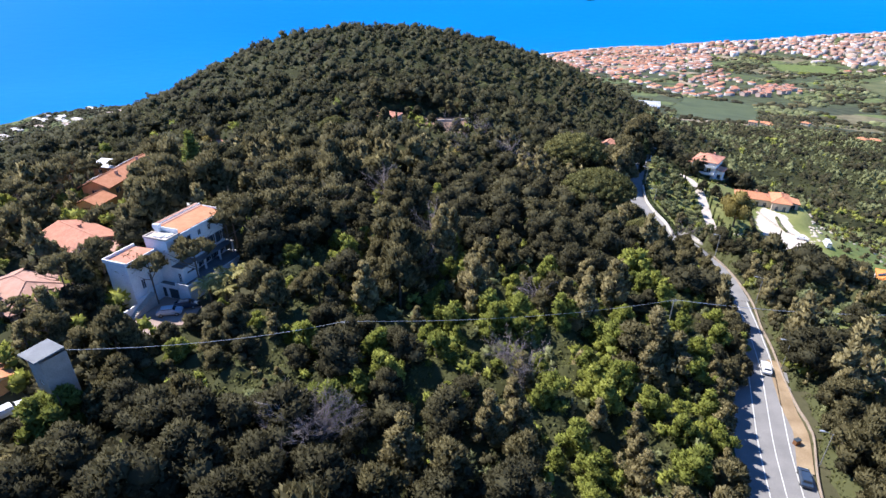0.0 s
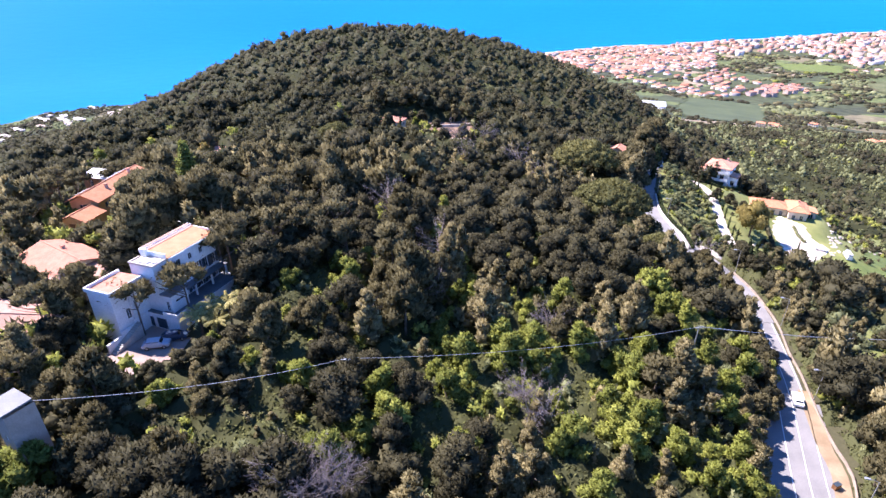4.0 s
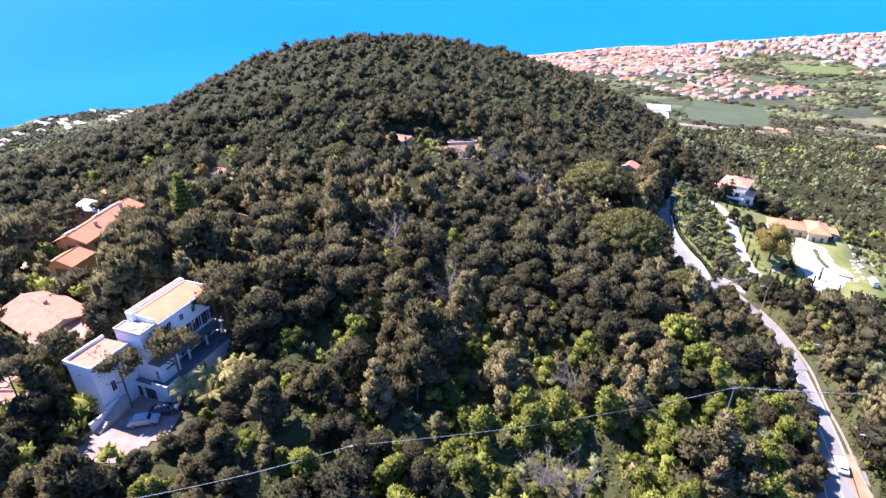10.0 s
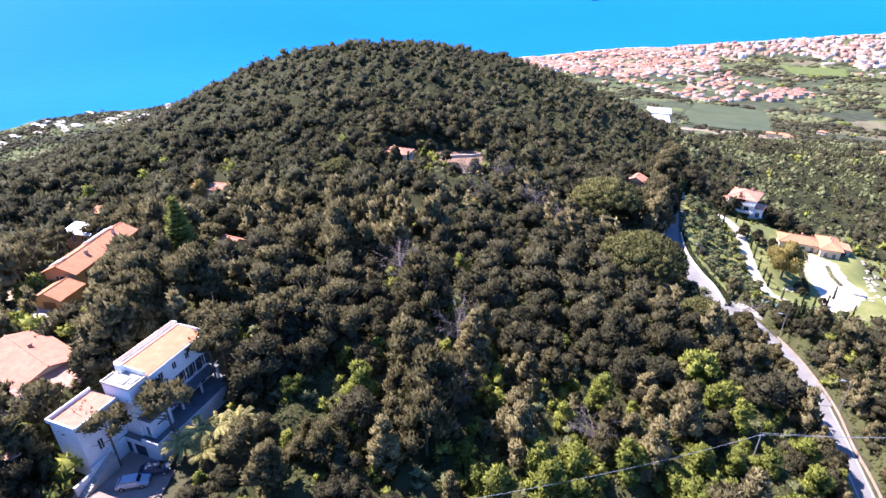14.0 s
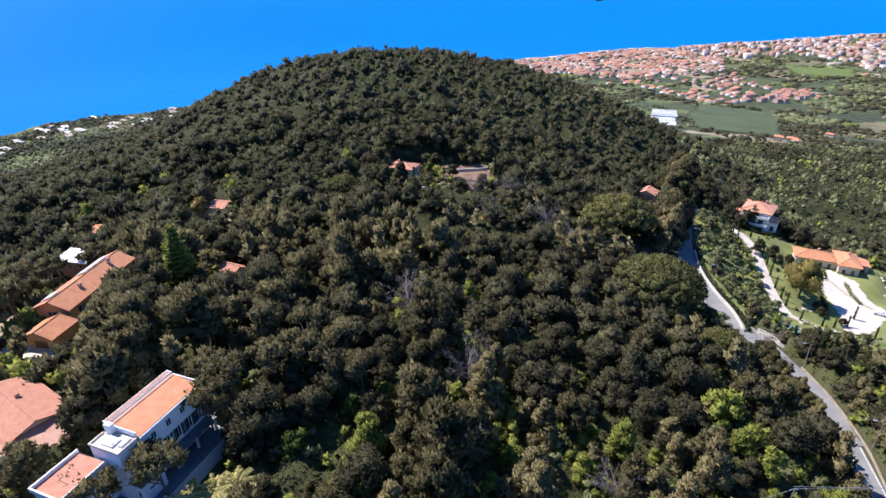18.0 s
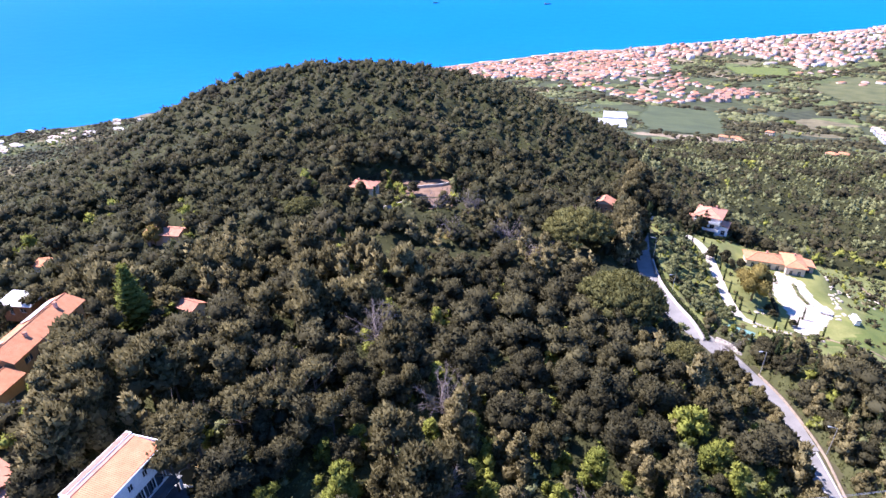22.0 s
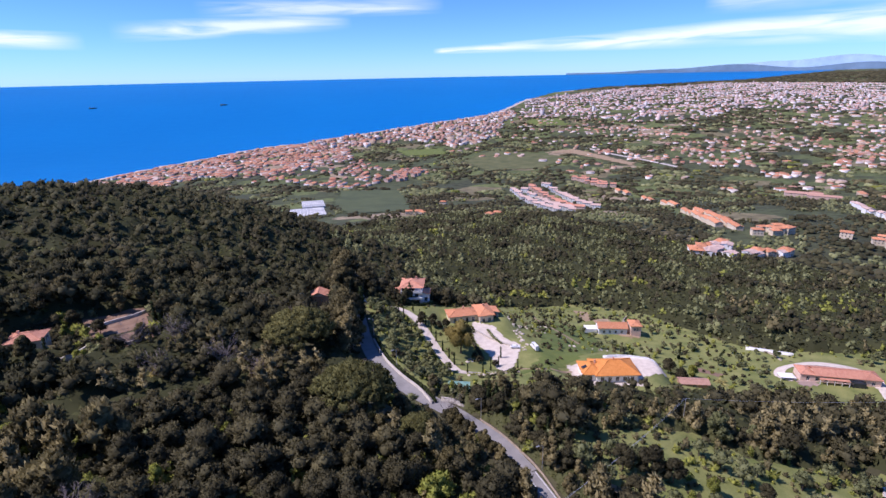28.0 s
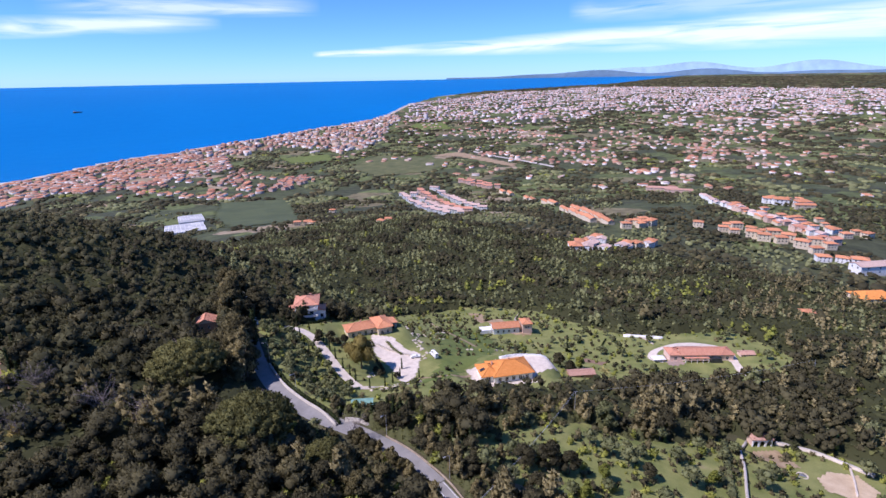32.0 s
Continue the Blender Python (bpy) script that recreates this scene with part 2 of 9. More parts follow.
fields_of(M["ground"])
M["grass"] = surface("meadow_grass", (0.125, 0.150, 0.042), (0.225, 0.230, 0.078), 0.13, 0.95, 0.12, (0.31, 0.24, 0.14), fine=18)
M["lawn"] = surface("mown_lawn", (0.09, 0.125, 0.03), (0.14, 0.17, 0.042), 0.14, 0.95, 0.04, (0.18, 0.17, 0.06), fine=18)
M["pasture"] = surface("rough_pasture", (0.075, 0.088, 0.034), (0.13, 0.135, 0.055), 0.03, 0.95, 0.2, (0.15, 0.14, 0.07), fine=22)
M["green_crop"] = surface("green_crop", (0.055, 0.072, 0.032), (0.085, 0.105, 0.044), 0.02, 0.95, 0.2, (0.065, 0.075, 0.036), fine=14)
M["dry"] = surface("dry_earth", (0.24, 0.17, 0.10), (0.36, 0.27, 0.17), 0.3, 0.95, 0.03, (0.16, 0.17, 0.06), fine=15)
M["brown_earth"] = surface("brown_earth", (0.17, 0.105, 0.07), (0.25, 0.165, 0.115), 0.4, 0.95, 0.03, (0.10, 0.085, 0.05), fine=15)
M["sand"] = surface("pale_sand", (0.44, 0.33, 0.21), (0.55, 0.43, 0.29), 0.3, 0.95, 0.02, fine=15)
M["paving"] = surface("pale_paving", (0.50, 0.43, 0.36), (0.62, 0.55, 0.47), 0.5, 0.85, 0.02, (0.40, 0.36, 0.30), fine=12)
M["pink_paving"] = surface("pink_paving", (0.27, 0.195, 0.165), (0.36, 0.27, 0.23), 0.5, 0.85, 0.02, (0.22, 0.165, 0.14), fine=12)
M["ochre"] = surface("ochre_paving", (0.50, 0.33, 0.12), (0.62, 0.44, 0.20), 0.6, 0.85, 0.02, fine=12)
M["asphalt"] = surface("worn_asphalt", (0.19, 0.185, 0.18), (0.25, 0.24, 0.232), 0.25, 0.9, 0.01, (0.23, 0.22, 0.21), fine=20)
M["line"] = surface("road_paint", (0.6, 0.6, 0.58), (0.75, 0.75, 0.73), 2.0, 0.7)
M["concrete"] = surface("concrete", (0.38, 0.35, 0.31), (0.52, 0.48, 0.43), 0.5, 0.9, 0.01, (0.3, 0.28, 0.25))
M["stone"] = surface("pale_stone", (0.36, 0.31, 0.25), (0.52, 0.46, 0.38), 0.8, 0.9, 0.05, (0.26, 0.23, 0.19), 0.2)
M["beige_wall"] = surface("beige_wall", (0.24, 0.19, 0.145), (0.33, 0.27, 0.21), 0.8, 0.9, 0.03, (0.19, 0.16, 0.125))
M["white"] = surface("white_render", (0.72, 0.72, 0.71), (0.80, 0.80, 0.79), 0.5, 0.85, 0.0, (0.62, 0.62, 0.60))
M["cream"] = surface("cream_render", (0.60, 0.50, 0.36), (0.70, 0.60, 0.46), 0.5, 0.85, 0.0, (0.52, 0.43, 0.31), 0.08)
M["orange_wall"] = surface("orange_render", (0.58, 0.31, 0.13), (0.66, 0.38, 0.18), 0.5, 0.85, 0.0, (0.48, 0.26, 0.11))
M["pink_wall"] = surface("pink_render", (0.60, 0.42, 0.34), (0.68, 0.50, 0.41), 0.5, 0.85, 0.0, None, 0.12)
M["brick_wall"] = surface("brick_facing", (0.34, 0.20, 0.13), (0.42, 0.27, 0.18), 1.5, 0.9, 0.02)
M["grey"] = surface("grey_render", (0.27, 0.225, 0.19), (0.36, 0.30, 0.255), 0.6, 0.9, 0.0)
M["tile_old"] = roof_tiles("old_terracotta", (0.46, 0.20, 0.13), (0.54, 0.265, 0.175), (0.48, 0.30, 0.22))
M["tile_new"] = roof_tiles("new_terracotta", (0.62, 0.22, 0.05), (0.72, 0.29, 0.08), (0.56, 0.20, 0.06))
M["tile_pink"] = roof_tiles("bleached_terracotta", (0.42, 0.235, 0.175), (0.50, 0.30, 0.23), (0.34, 0.24, 0.19))
M["tile_orange"] = roof_tiles("orange_terracotta", (0.50, 0.20, 0.10), (0.58, 0.265, 0.14), (0.53, 0.29, 0.18))
M["tile_pale"] = roof_tiles("pale_terracotta", (0.48, 0.34, 0.28), (0.56, 0.41, 0.35), (0.44, 0.28, 0.21))
M["glazing"] = surface("whitewashed_glazing", (0.34, 0.36, 0.38), (0.58, 0.58, 0.57), 0.06, 0.5, c=(0.70, 0.70, 0.69))
M["slate"] = surface("dark_sheet", (0.10, 0.11, 0.12), (0.16, 0.17, 0.18), 0.6, 0.5)
M["green_sheet"] = surface("green_sheet_metal", (0.13, 0.27, 0.22), (0.20, 0.36, 0.30), 0.5, 0.45, spec=0.5)
M["shutter"] = surface("dark_shutter", (0.03, 0.045, 0.06), (0.05, 0.065, 0.08), 1.5, 0.6)
M["brown"] = surface("brown_wood", (0.20, 0.09, 0.04), (0.28, 0.14, 0.06), 1.5, 0.7)
M["glass"] = surface("window_glass", (0.02, 0.025, 0.03), (0.035, 0.04, 0.05), 0.5, 0.08, spec=0.6)
M["steel"] = surface("galvanised_steel", (0.42, 0.43, 0.44), (0.55, 0.56, 0.57), 2.0, 0.45, metal=0.6)
M["cable"] = surface("pale_cable", (0.45, 0.46, 0.47), (0.55, 0.56, 0.57), 2.0, 0.4, metal=0.5)
M["bark"] = surface("bark", (0.10, 0.075, 0.055), (0.18, 0.14, 0.11), 2.0, 0.95, 0.03)
M["grey_bark"] = surface("grey_bark", (0.17, 0.14, 0.13), (0.25, 0.21, 0.195), 2.0, 0.95, 0.03)
M["rock"] = surface("pale_rock", (0.42, 0.36, 0.28), (0.58, 0.51, 0.42), 0.7, 0.95, 0.06, None, 0.15)
M["car_white"] = surface("white_car_paint", (0.74, 0.75, 0.76), (0.78, 0.79, 0.80), 0.5, 0.2, spec=0.6)
M["car_blue"] = surface("dark_blue_car_paint", (0.03, 0.05, 0.09), (0.04, 0.065, 0.11), 0.5, 0.2, spec=0.6)
M["car_pale"] = surface("pale_blue_car_paint", (0.40, 0.46, 0.54), (0.46, 0.52, 0.60), 0.5, 0.2, spec=0.6)
M["tyre"] = surface("tyre_rubber", (0.02, 0.02, 0.02), (0.03, 0.03, 0.03), 3.0, 0.9)
M["pine"] = foliage("pine_needles", (0.083, 0.075, 0.038), (0.133, 0.118, 0.059), (0.193, 0.170, 0.083))
M["hill_pine"] = foliage("hill_pine_needles", (0.049, 0.048, 0.027), (0.074, 0.073, 0.038), (0.106, 0.102, 0.052))
M["umbrella"] = foliage("umbrella_pine_needles", (0.080, 0.083, 0.035), (0.130, 0.129, 0.049), (0.192, 0.182, 0.070))
M["conifer"] = foliage("conifer_needles", (0.182, 0.158, 0.080), (0.245, 0.211, 0.106), (0.318, 0.272, 0.138))
M["oak"] = foliage("holm_oak_leaves", (0.050, 0.047, 0.027), (0.075, 0.070, 0.039), (0.114, 0.104, 0.054))
M["leaf"] = foliage("spring_leaves", (0.142, 0.164, 0.040), (0.222, 0.244, 0.054), (0.325, 0.338, 0.078))
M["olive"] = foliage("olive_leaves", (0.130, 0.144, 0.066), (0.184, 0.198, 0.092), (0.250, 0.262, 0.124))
M["cypress"] = foliage("cypress_leaves", (0.028, 0.042, 0.018), (0.040, 0.055, 0.022), (0.058, 0.070, 0.028))
M["palm"] = foliage("palm_fronds", (0.24, 0.21, 0.07), (0.36, 0.32, 0.115), (0.48, 0.43, 0.18))
M["willow"] = foliage("willow_leaves", (0.20, 0.165, 0.05), (0.27, 0.22, 0.075), (0.33, 0.27, 0.10))
M["twig"] = foliage("bare_twigs", (0.15, 0.125, 0.11), (0.21, 0.175, 0.155), (0.27, 0.225, 0.20))

sea_mat = bpy.data.materials.new("sea_water")
n_, l_, p_ = nodes_of(sea_mat)
p_.inputs["Base Color"].default_value = (0.006, 0.072, 0.21, 1)
p_.inputs["Roughness"].default_value, p_.inputs["IOR"].default_value = 0.42, 1.33
p_.inputs["Specular IOR Level"].default_value = 0.06
g_ = n_.new("ShaderNodeNewGeometry")
w_ = n_.new("ShaderNodeTexNoise")
w_.inputs["Scale"].default_value, w_.inputs["Detail"].default_value = 0.02, 8
q_ = n_.new("ShaderNodeTexNoise")
q_.inputs["Scale"].default_value, q_.inputs["Detail"].default_value = 0.0016, 4
r_ = n_.new("ShaderNodeValToRGB")
r_.color_ramp.elements[0].color, r_.color_ramp.elements[1].color = (0.0003, 0.134, 0.385, 1), (0.0005, 0.165, 0.45, 1)
b_ = n_.new("ShaderNodeBump")
b_.inputs["Strength"].default_value, b_.inputs["Distance"].default_value = 0.35, 3.0
for src in (w_, q_):
    l_.new(g_.outputs["Position"], src.inputs["Vector"])
l_.new(q_.outputs["Fac"], r_.inputs["Fac"])
l_.new(r_.outputs["Color"], p_.inputs["Base Color"])
l_.new(w_.outputs["Fac"], b_.inputs["Height"])
l_.new(b_.outputs["Normal"], p_.inputs["Normal"])
M["sea"] = sea_mat
# horizon hills: the blue of the air's haze is put into the base colour
M["hazed_hill"] = surface("hazed_hill", (0.09, 0.16, 0.24), (0.12, 0.20, 0.29), 0.002, 0.95)
M["hazed_mountain"] = surface("hazed_mountain", (0.24, 0.38, 0.52), (0.28, 0.43, 0.58), 0.002, 0.95)


# ---- mesh helpers ----
def mesh_from(name, verts, faces, material, tint=None, smooth=False, normals=None):
    """A mesh from numpy arrays: verts n x 3, faces m x 3 or m x 4."""
    verts, faces = np.asarray(verts, np.float32), np.asarray(faces, np.int32)
    me = bpy.data.meshes.new(name)
    k = faces.shape[1]
    me.vertices.add(len(verts))
    me.vertices.foreach_set("co", verts.ravel())
    me.loops.add(faces.size)
    me.loops.foreach_set("vertex_index", faces.ravel())
    me.polygons.add(len(faces))
    me.polygons.foreach_set("loop_start", np.arange(0, faces.size, k, dtype=np.int32))
    if smooth:
        me.polygons.foreach_set("use_smooth", np.ones(len(faces), bool))
    if tint is not None:
        at = me.attributes.new("tint", "FLOAT", "POINT")
        at.data.foreach_set("value", np.asarray(tint, np.float32))
    me.update(calc_edges=True)
    me.materials.append(material)
    if normals is not None:
        me.polygons.foreach_set("use_smooth", np.ones(len(faces), bool))
        me.normals_split_custom_set_from_vertices(np.asarray(normals, np.float32))
    return me


def part(name, bm, material, parent=None, label="", smooth=False):
    """One mesh object out of a bmesh or a mesh, under a thing or a part."""
    if isinstance(bm, bmesh.types.BMesh):
        me = bpy.data.meshes.new(name)
        bm.to_mesh(me)
        bm.free()
        me.materials.append(material)
        if smooth:
            me.polygons.foreach_set("use_smooth", np.ones(len(me.polygons), bool))
    else:
        me = bm
    ob = new(name, me)
    if parent:
        ob.parent = parent
    return tagged(ob, label)


def thing(name, m, label, category, group="", kind=""):
    ob = new(name)
    ob.empty_display_size = 0.5
    ob.matrix_basis = m
    return tagged(ob, label, category, group, kind)


def box(bm, x0, y0, z0, x1, y1, z1, m=None):
    """A box added to bm."""
    vs = [bm.verts.new(v) for v in ((x0, y0, z0), (x1, y0, z0), (x1, y1, z0), (x0, y1, z0), (x0, y0, z1), (x1, y0, z1), (x1, y1, z1), (x0, y1, z1))]
    if m:
        for v in vs:
            v.co = m @ v.co
    for f in ((3, 2, 1, 0), (4, 5, 6, 7), (0, 1, 5, 4), (1, 2, 6, 5), (2, 3, 7, 6), (3, 0, 4, 7)):
        bm.faces.new([vs[i] for i in f])
    return vs


def boxes(*rows):
    bm = bmesh.new()
    for r in rows:
        box(bm, *r)
    return bm


def tube(bm, path, radii, sides=6):
    """A tapered round limb along a path."""
    rings = []
    for i, p in enumerate(path):
        p = Vector(p)
        a = Vector(path[min(i + 1, len(path) - 1)]) - Vector(path[max(i - 1, 0)])
        q = a.to_track_quat("Z", "Y")
        rings.append([bm.verts.new(p + q @ Vector((math.cos(t) * radii[i], math.sin(t) * radii[i], 0))) for t in (2 * math.pi * k / sides for k in range(sides))])
    for a, b in zip(rings, rings[1:]):
        for k in range(sides):
            bm.faces.new((a[k], a[(k + 1) % sides], b[(k + 1) % sides], b[k]))
    bm.faces.new(rings[0][::-1]), bm.faces.new(rings[-1])
    return bm


# ---- the lie of the land ----
# Past 2 km the distance is drawn in towards the viewpoint along the lines of sight, so that the horizon stays inside the lens's reach.
VIEW, NEAR_REACH, FAR_REACH = (-6.0, 39.0, 324.0), 2000.0, 690.0


def drawn_in(x, y, z):
    x, y, z = (np.asarray(v, float) for v in (x, y, z))
    dx, dy = x - VIEW[0], y - VIEW[1]
    r = np.hypot(dx, dy) + 1e-6
    k = np.where(r < NEAR_REACH, 1.0, (NEAR_REACH + FAR_REACH * np.log1p(np.maximum(r - NEAR_REACH, 0) / FAR_REACH)) / r)
    return VIEW[0] + dx * k, VIEW[1] + dy * k, VIEW[2] + (z - VIEW[2]) * k, k


COAST = [(-1800, -300), (-1250, 600), (-995, 1205), (-980, 1295), (-880, 1400), (-795, 1415), (-500, 1750), (155, 2230), (420, 2395), (795, 2625), (1075, 2675),
         (1465, 2840), (1980, 3055), (2660, 3315), (3020, 3495), (3590, 3940), (4835, 4975), (6585, 6240), (8630, 7090), (14880, 7540), (45000, 16000)]


def along(points, x, y):
    """Distance to a line of points, and its side: positive to the right."""
    x, y = np.asarray(x, float), np.asarray(y, float)
    best, side = np.full(x.shape, 1e18), np.zeros(x.shape)
    for (ax, ay), (bx, by) in zip(points[:-1], points[1:]):
        dx, dy = bx - ax, by - ay
        t = np.clip(((x - ax) * dx + (y - ay) * dy) / (dx * dx + dy * dy), 0, 1)
        d = (ax + t * dx - x) ** 2 + (ay + t * dy - y) ** 2
        s = np.where(dx * (y - ay) - dy * (x - ax) > 0, -1.0, 1.0)
        side = np.where(d < best, s, side)
        best = np.minimum(best, d)
    return np.sqrt(best), side


# hills: x, y, spread, height
HILLS_NEAR = [(-70, 110, 70, 44), (0, 70, 70, 8), (80, 140, 60, 28), (-80, 410, 110, 80), (-30, 330, 90, 6), (0, 240, 70, 44), (80, 430, 100, 75), (130, 230, 60, 42), (160, 160, 70, -4), (-150, 250, 110, 30), (250, 150, 100, 11), (-208, 345, 42, -12), (138, 265, 35, -0), (142, 112, 40, 8), (110, 196, 30, -15), (200, -80, 110, -18), (-280, 500, 90, 13), (0, 560, 90, 28), (-110, 402, 55, 6), (45, 452, 55, -6), (-250, 312, 60, 8)]
HILLS_WIDE = [(100, 0, 120, 28), (-150, 50, 120, 0), (-250, 420, 150, 31), (300, 350, 150, 36), (100, 600, 180, 38), (-250, 700, 220, 67), (400, 600, 200, 40), (300, 0, 180, 63), (0, -250, 250, 133), (-350, 150, 250, 103), (700, 200, 350, 66), (300, 1000, 300, 43), (900, 800, 450, -15), (1500, 0, 700, 40), (-350, -200, 250, 88)]
# levelled plots: x, y, height, flat radius, blend radius
PLOTS = [(-49, 92, 246.1, 12, 19), (-51, 80, 246.0, 8, 13), (-87, 124, 247, 7, 14), (-88, 140, 246, 9, 16), (-26, 252, 237, 8, 14), (0, 254, 237, 13, 22),
         (136, 268, 207, 8, 15), (150, 232, 204.5, 14, 24), (140, 200, 203, 12, 24), (168, 162, 200, 15, 28), (184, 160, 199.2, 7, 16),
         (240, 216, 177.5, 12, 24), (262, 108, 187, 14, 26), (183, 66, 202.5, 6, 12), (97, 175, 212.5, 6, 10), (84, 268.5, 218.8, 6, 14)]
ROAD = [(40, 20, 224), (48, 40, 224), (54, 54, 224), (59.4, 69.5, 224), (64, 80.8, 224), (68.9, 92.8, 224), (72.8, 105.3, 224), (77, 120.3, 223.7), (79.3, 134, 223.3),
        (79, 145, 223), (77.8, 156, 222.8), (75.5, 168, 222.4), (74.5, 181, 221.8), (76, 197, 220.8), (81, 216, 219.5), (88.5, 236, 218.3), (97, 257, 217.5), (108, 280, 216), (122, 305, 211), (128, 335, 207)]


def smooth_line(points, step=2.0):
    """A Catmull-Rom line through points of any dimension."""
    p = np.array(points, float)
    p = np.vstack([2 * p[0] - p[1], p, 2 * p[-1] - p[-2]])
    out = []
    for i in range(1, len(p) - 2):
        k = max(2, int(np.linalg.norm(p[i + 1][:2] - p[i][:2]) / step))
        for t in np.arange(k) / k:
            out.append(0.5 * (2 * p[i] + (p[i + 1] - p[i - 1]) * t + (2 * p[i - 1] - 5 * p[i] + 4 * p[i + 1] - p[i + 2]) * t * t + (3 * p[i] - p[i - 1] - 3 * p[i + 1] + p[i + 2]) * t ** 3))
    out.append(p[-2])
    return np.array(out)


ROAD_LINE = smooth_line(ROAD, 2.5)


def ease(v):
    v = np.clip(v, 0, 1)
    return v * v * (3 - 2 * v)


def land(x, y):
    """Height of the ground at true places."""
    x, y = np.asarray(x, float), np.asarray(y, float)
    d, side = along(COAST, x, y)
    d = d * side
    z = np.where(d > 0, 45 * (1 - np.exp(-np.maximum(d, 0) / 900)) + 2, np.maximum(-150, d * 0.2))
    for a, b, s, h in HILLS_NEAR + HILLS_WIDE:
        z = z + h * np.exp(-((x - a) ** 2 + (y - b) ** 2) / (2 * s * s))
    for a, b, h, r0, r1 in PLOTS:
        w = 1 - ease((np.hypot(x - a, y - b) - r0) / (r1 - r0))
        z = z * (1 - w) + h * w
    near = (np.abs(x - 85) < 90) & (np.abs(y - 175) < 200)
    if np.any(near):
        xs, ys = np.atleast_1d(x)[np.atleast_1d(near)], np.atleast_1d(y)[np.atleast_1d(near)]
        dd = (xs[:, None] - ROAD_LINE[None, :, 0]) ** 2 + (ys[:, None] - ROAD_LINE[None, :, 1]) ** 2
        i = dd.argmin(1)
        w = 1 - ease((np.sqrt(dd[np.arange(len(i)), i]) - 7.0) / 8.0)
        z = np.atleast_1d(z).copy()
        sel = np.atleast_1d(near)
        z[sel] = z[sel] * (1 - w) + (ROAD_LINE[i, 2] - 0.25) * w
        z = z.reshape(x.shape)
    return z


def height(x, y):
    return float(land(np.array([x]), np.array([y]))[0])


# ---- ground, sea, distant hills ----
radii = np.concatenate([np.arange(0, 330, 3.0), 330 * 1.035 ** np.arange(0, 146)])
turns = np.arange(480) * (2 * np.pi / 480)
gx = 20 + radii[:, None] * np.sin(turns)[None, :]
gy = 90 + radii[:, None] * np.cos(turns)[None, :]
gz = land(gx, gy)
wx, wy, wz, _ = drawn_in(gx, gy, gz)
i, j = np.meshgrid(np.arange(len(radii) - 1), np.arange(480), indexing="ij")
j2 = (j + 1) % 480
quads = np.stack([i * 480 + j, i * 480 + j2, (i + 1) * 480 + j2, (i + 1) * 480 + j], -1).reshape(-1, 4)[:, ::-1]
tagged(new("ground", mesh_from("ground", np.stack([wx, wy, wz], -1).reshape(-1, 3), quads, M["ground"], smooth=True)), "rough hillside ground with scrub, grass and bare earth", "ground", kind="structure")
radii = np.concatenate([np.arange(600, 2600, 100.0), 2600 * 1.05 ** np.arange(0, 60)])
turns = radians(-100) + np.arange(181) * radians(200) / 180
gx, gy = radii[:, None] * np.sin(turns)[None, :], radii[:, None] * np.cos(turns)[None, :]
wx, wy, wz, _ = drawn_in(gx, gy, gx * 0)
i, j = np.meshgrid(np.arange(len(radii) - 1), np.arange(180), indexing="ij")
quads = np.stack([i * 181 + j, i * 181 + j + 1, (i + 1) * 181 + j + 1, (i + 1) * 181 + j], -1).reshape(-1, 4)[:, ::-1]
tagged(new("sea", mesh_from("sea", np.stack([wx, wy, wz], -1).reshape(-1, 3), quads, M["sea"], smooth=True)), "calm deep blue sea reaching to the horizon", "water", kind="structure")

# ---- roads, paths, fields ----
def ribbon(name, points, width, lift, material, label, category, kind="structure", drape=True, shift=0.0, step=2.0):
    """A strip along a line of (x, y) or (x, y, z), on the ground."""
    line = smooth_line(points, step)
    d = np.gradient(line[:, :2], axis=0)
    d /= np.linalg.norm(d, axis=1)[:, None] + 1e-9
    nrm = np.stack([d[:, 1], -d[:, 0]], 1)
    cols = np.linspace(-width / 2, width / 2, 4 if width > 1 else 2) + shift
    vs = []
    for c in cols:
        xy = line[:, :2] + nrm * c
        z = line[:, 2] if line.shape[1] > 2 else land(xy[:, 0], xy[:, 1])
        vs.append(np.column_stack([xy, z + lift]))
    v = np.stack(vs, 1)
    n, k = v.shape[:2]
    i, j = np.meshgrid(np.arange(n - 1), np.arange(k - 1), indexing="ij")
    f = np.stack([i * k + j, i * k + j + 1, (i + 1) * k + j + 1, (i + 1) * k + j], -1).reshape(-1, 4)
    return tagged(new(name, mesh_from(name, v.reshape(-1, 3), f, material, smooth=True)), label, category, kind=kind)


def inside(poly, x, y):
    x, y = np.asarray(x, float), np.asarray(y, float)
    hit = np.zeros(x.shape, bool)
    for (ax, ay), (bx, by) in zip(poly, poly[1:] + poly[:1]):
        hit ^= ((ay > y) != (by > y)) & (x < (bx - ax) * (y - ay) / (by - ay + 1e-12) + ax)
    return hit


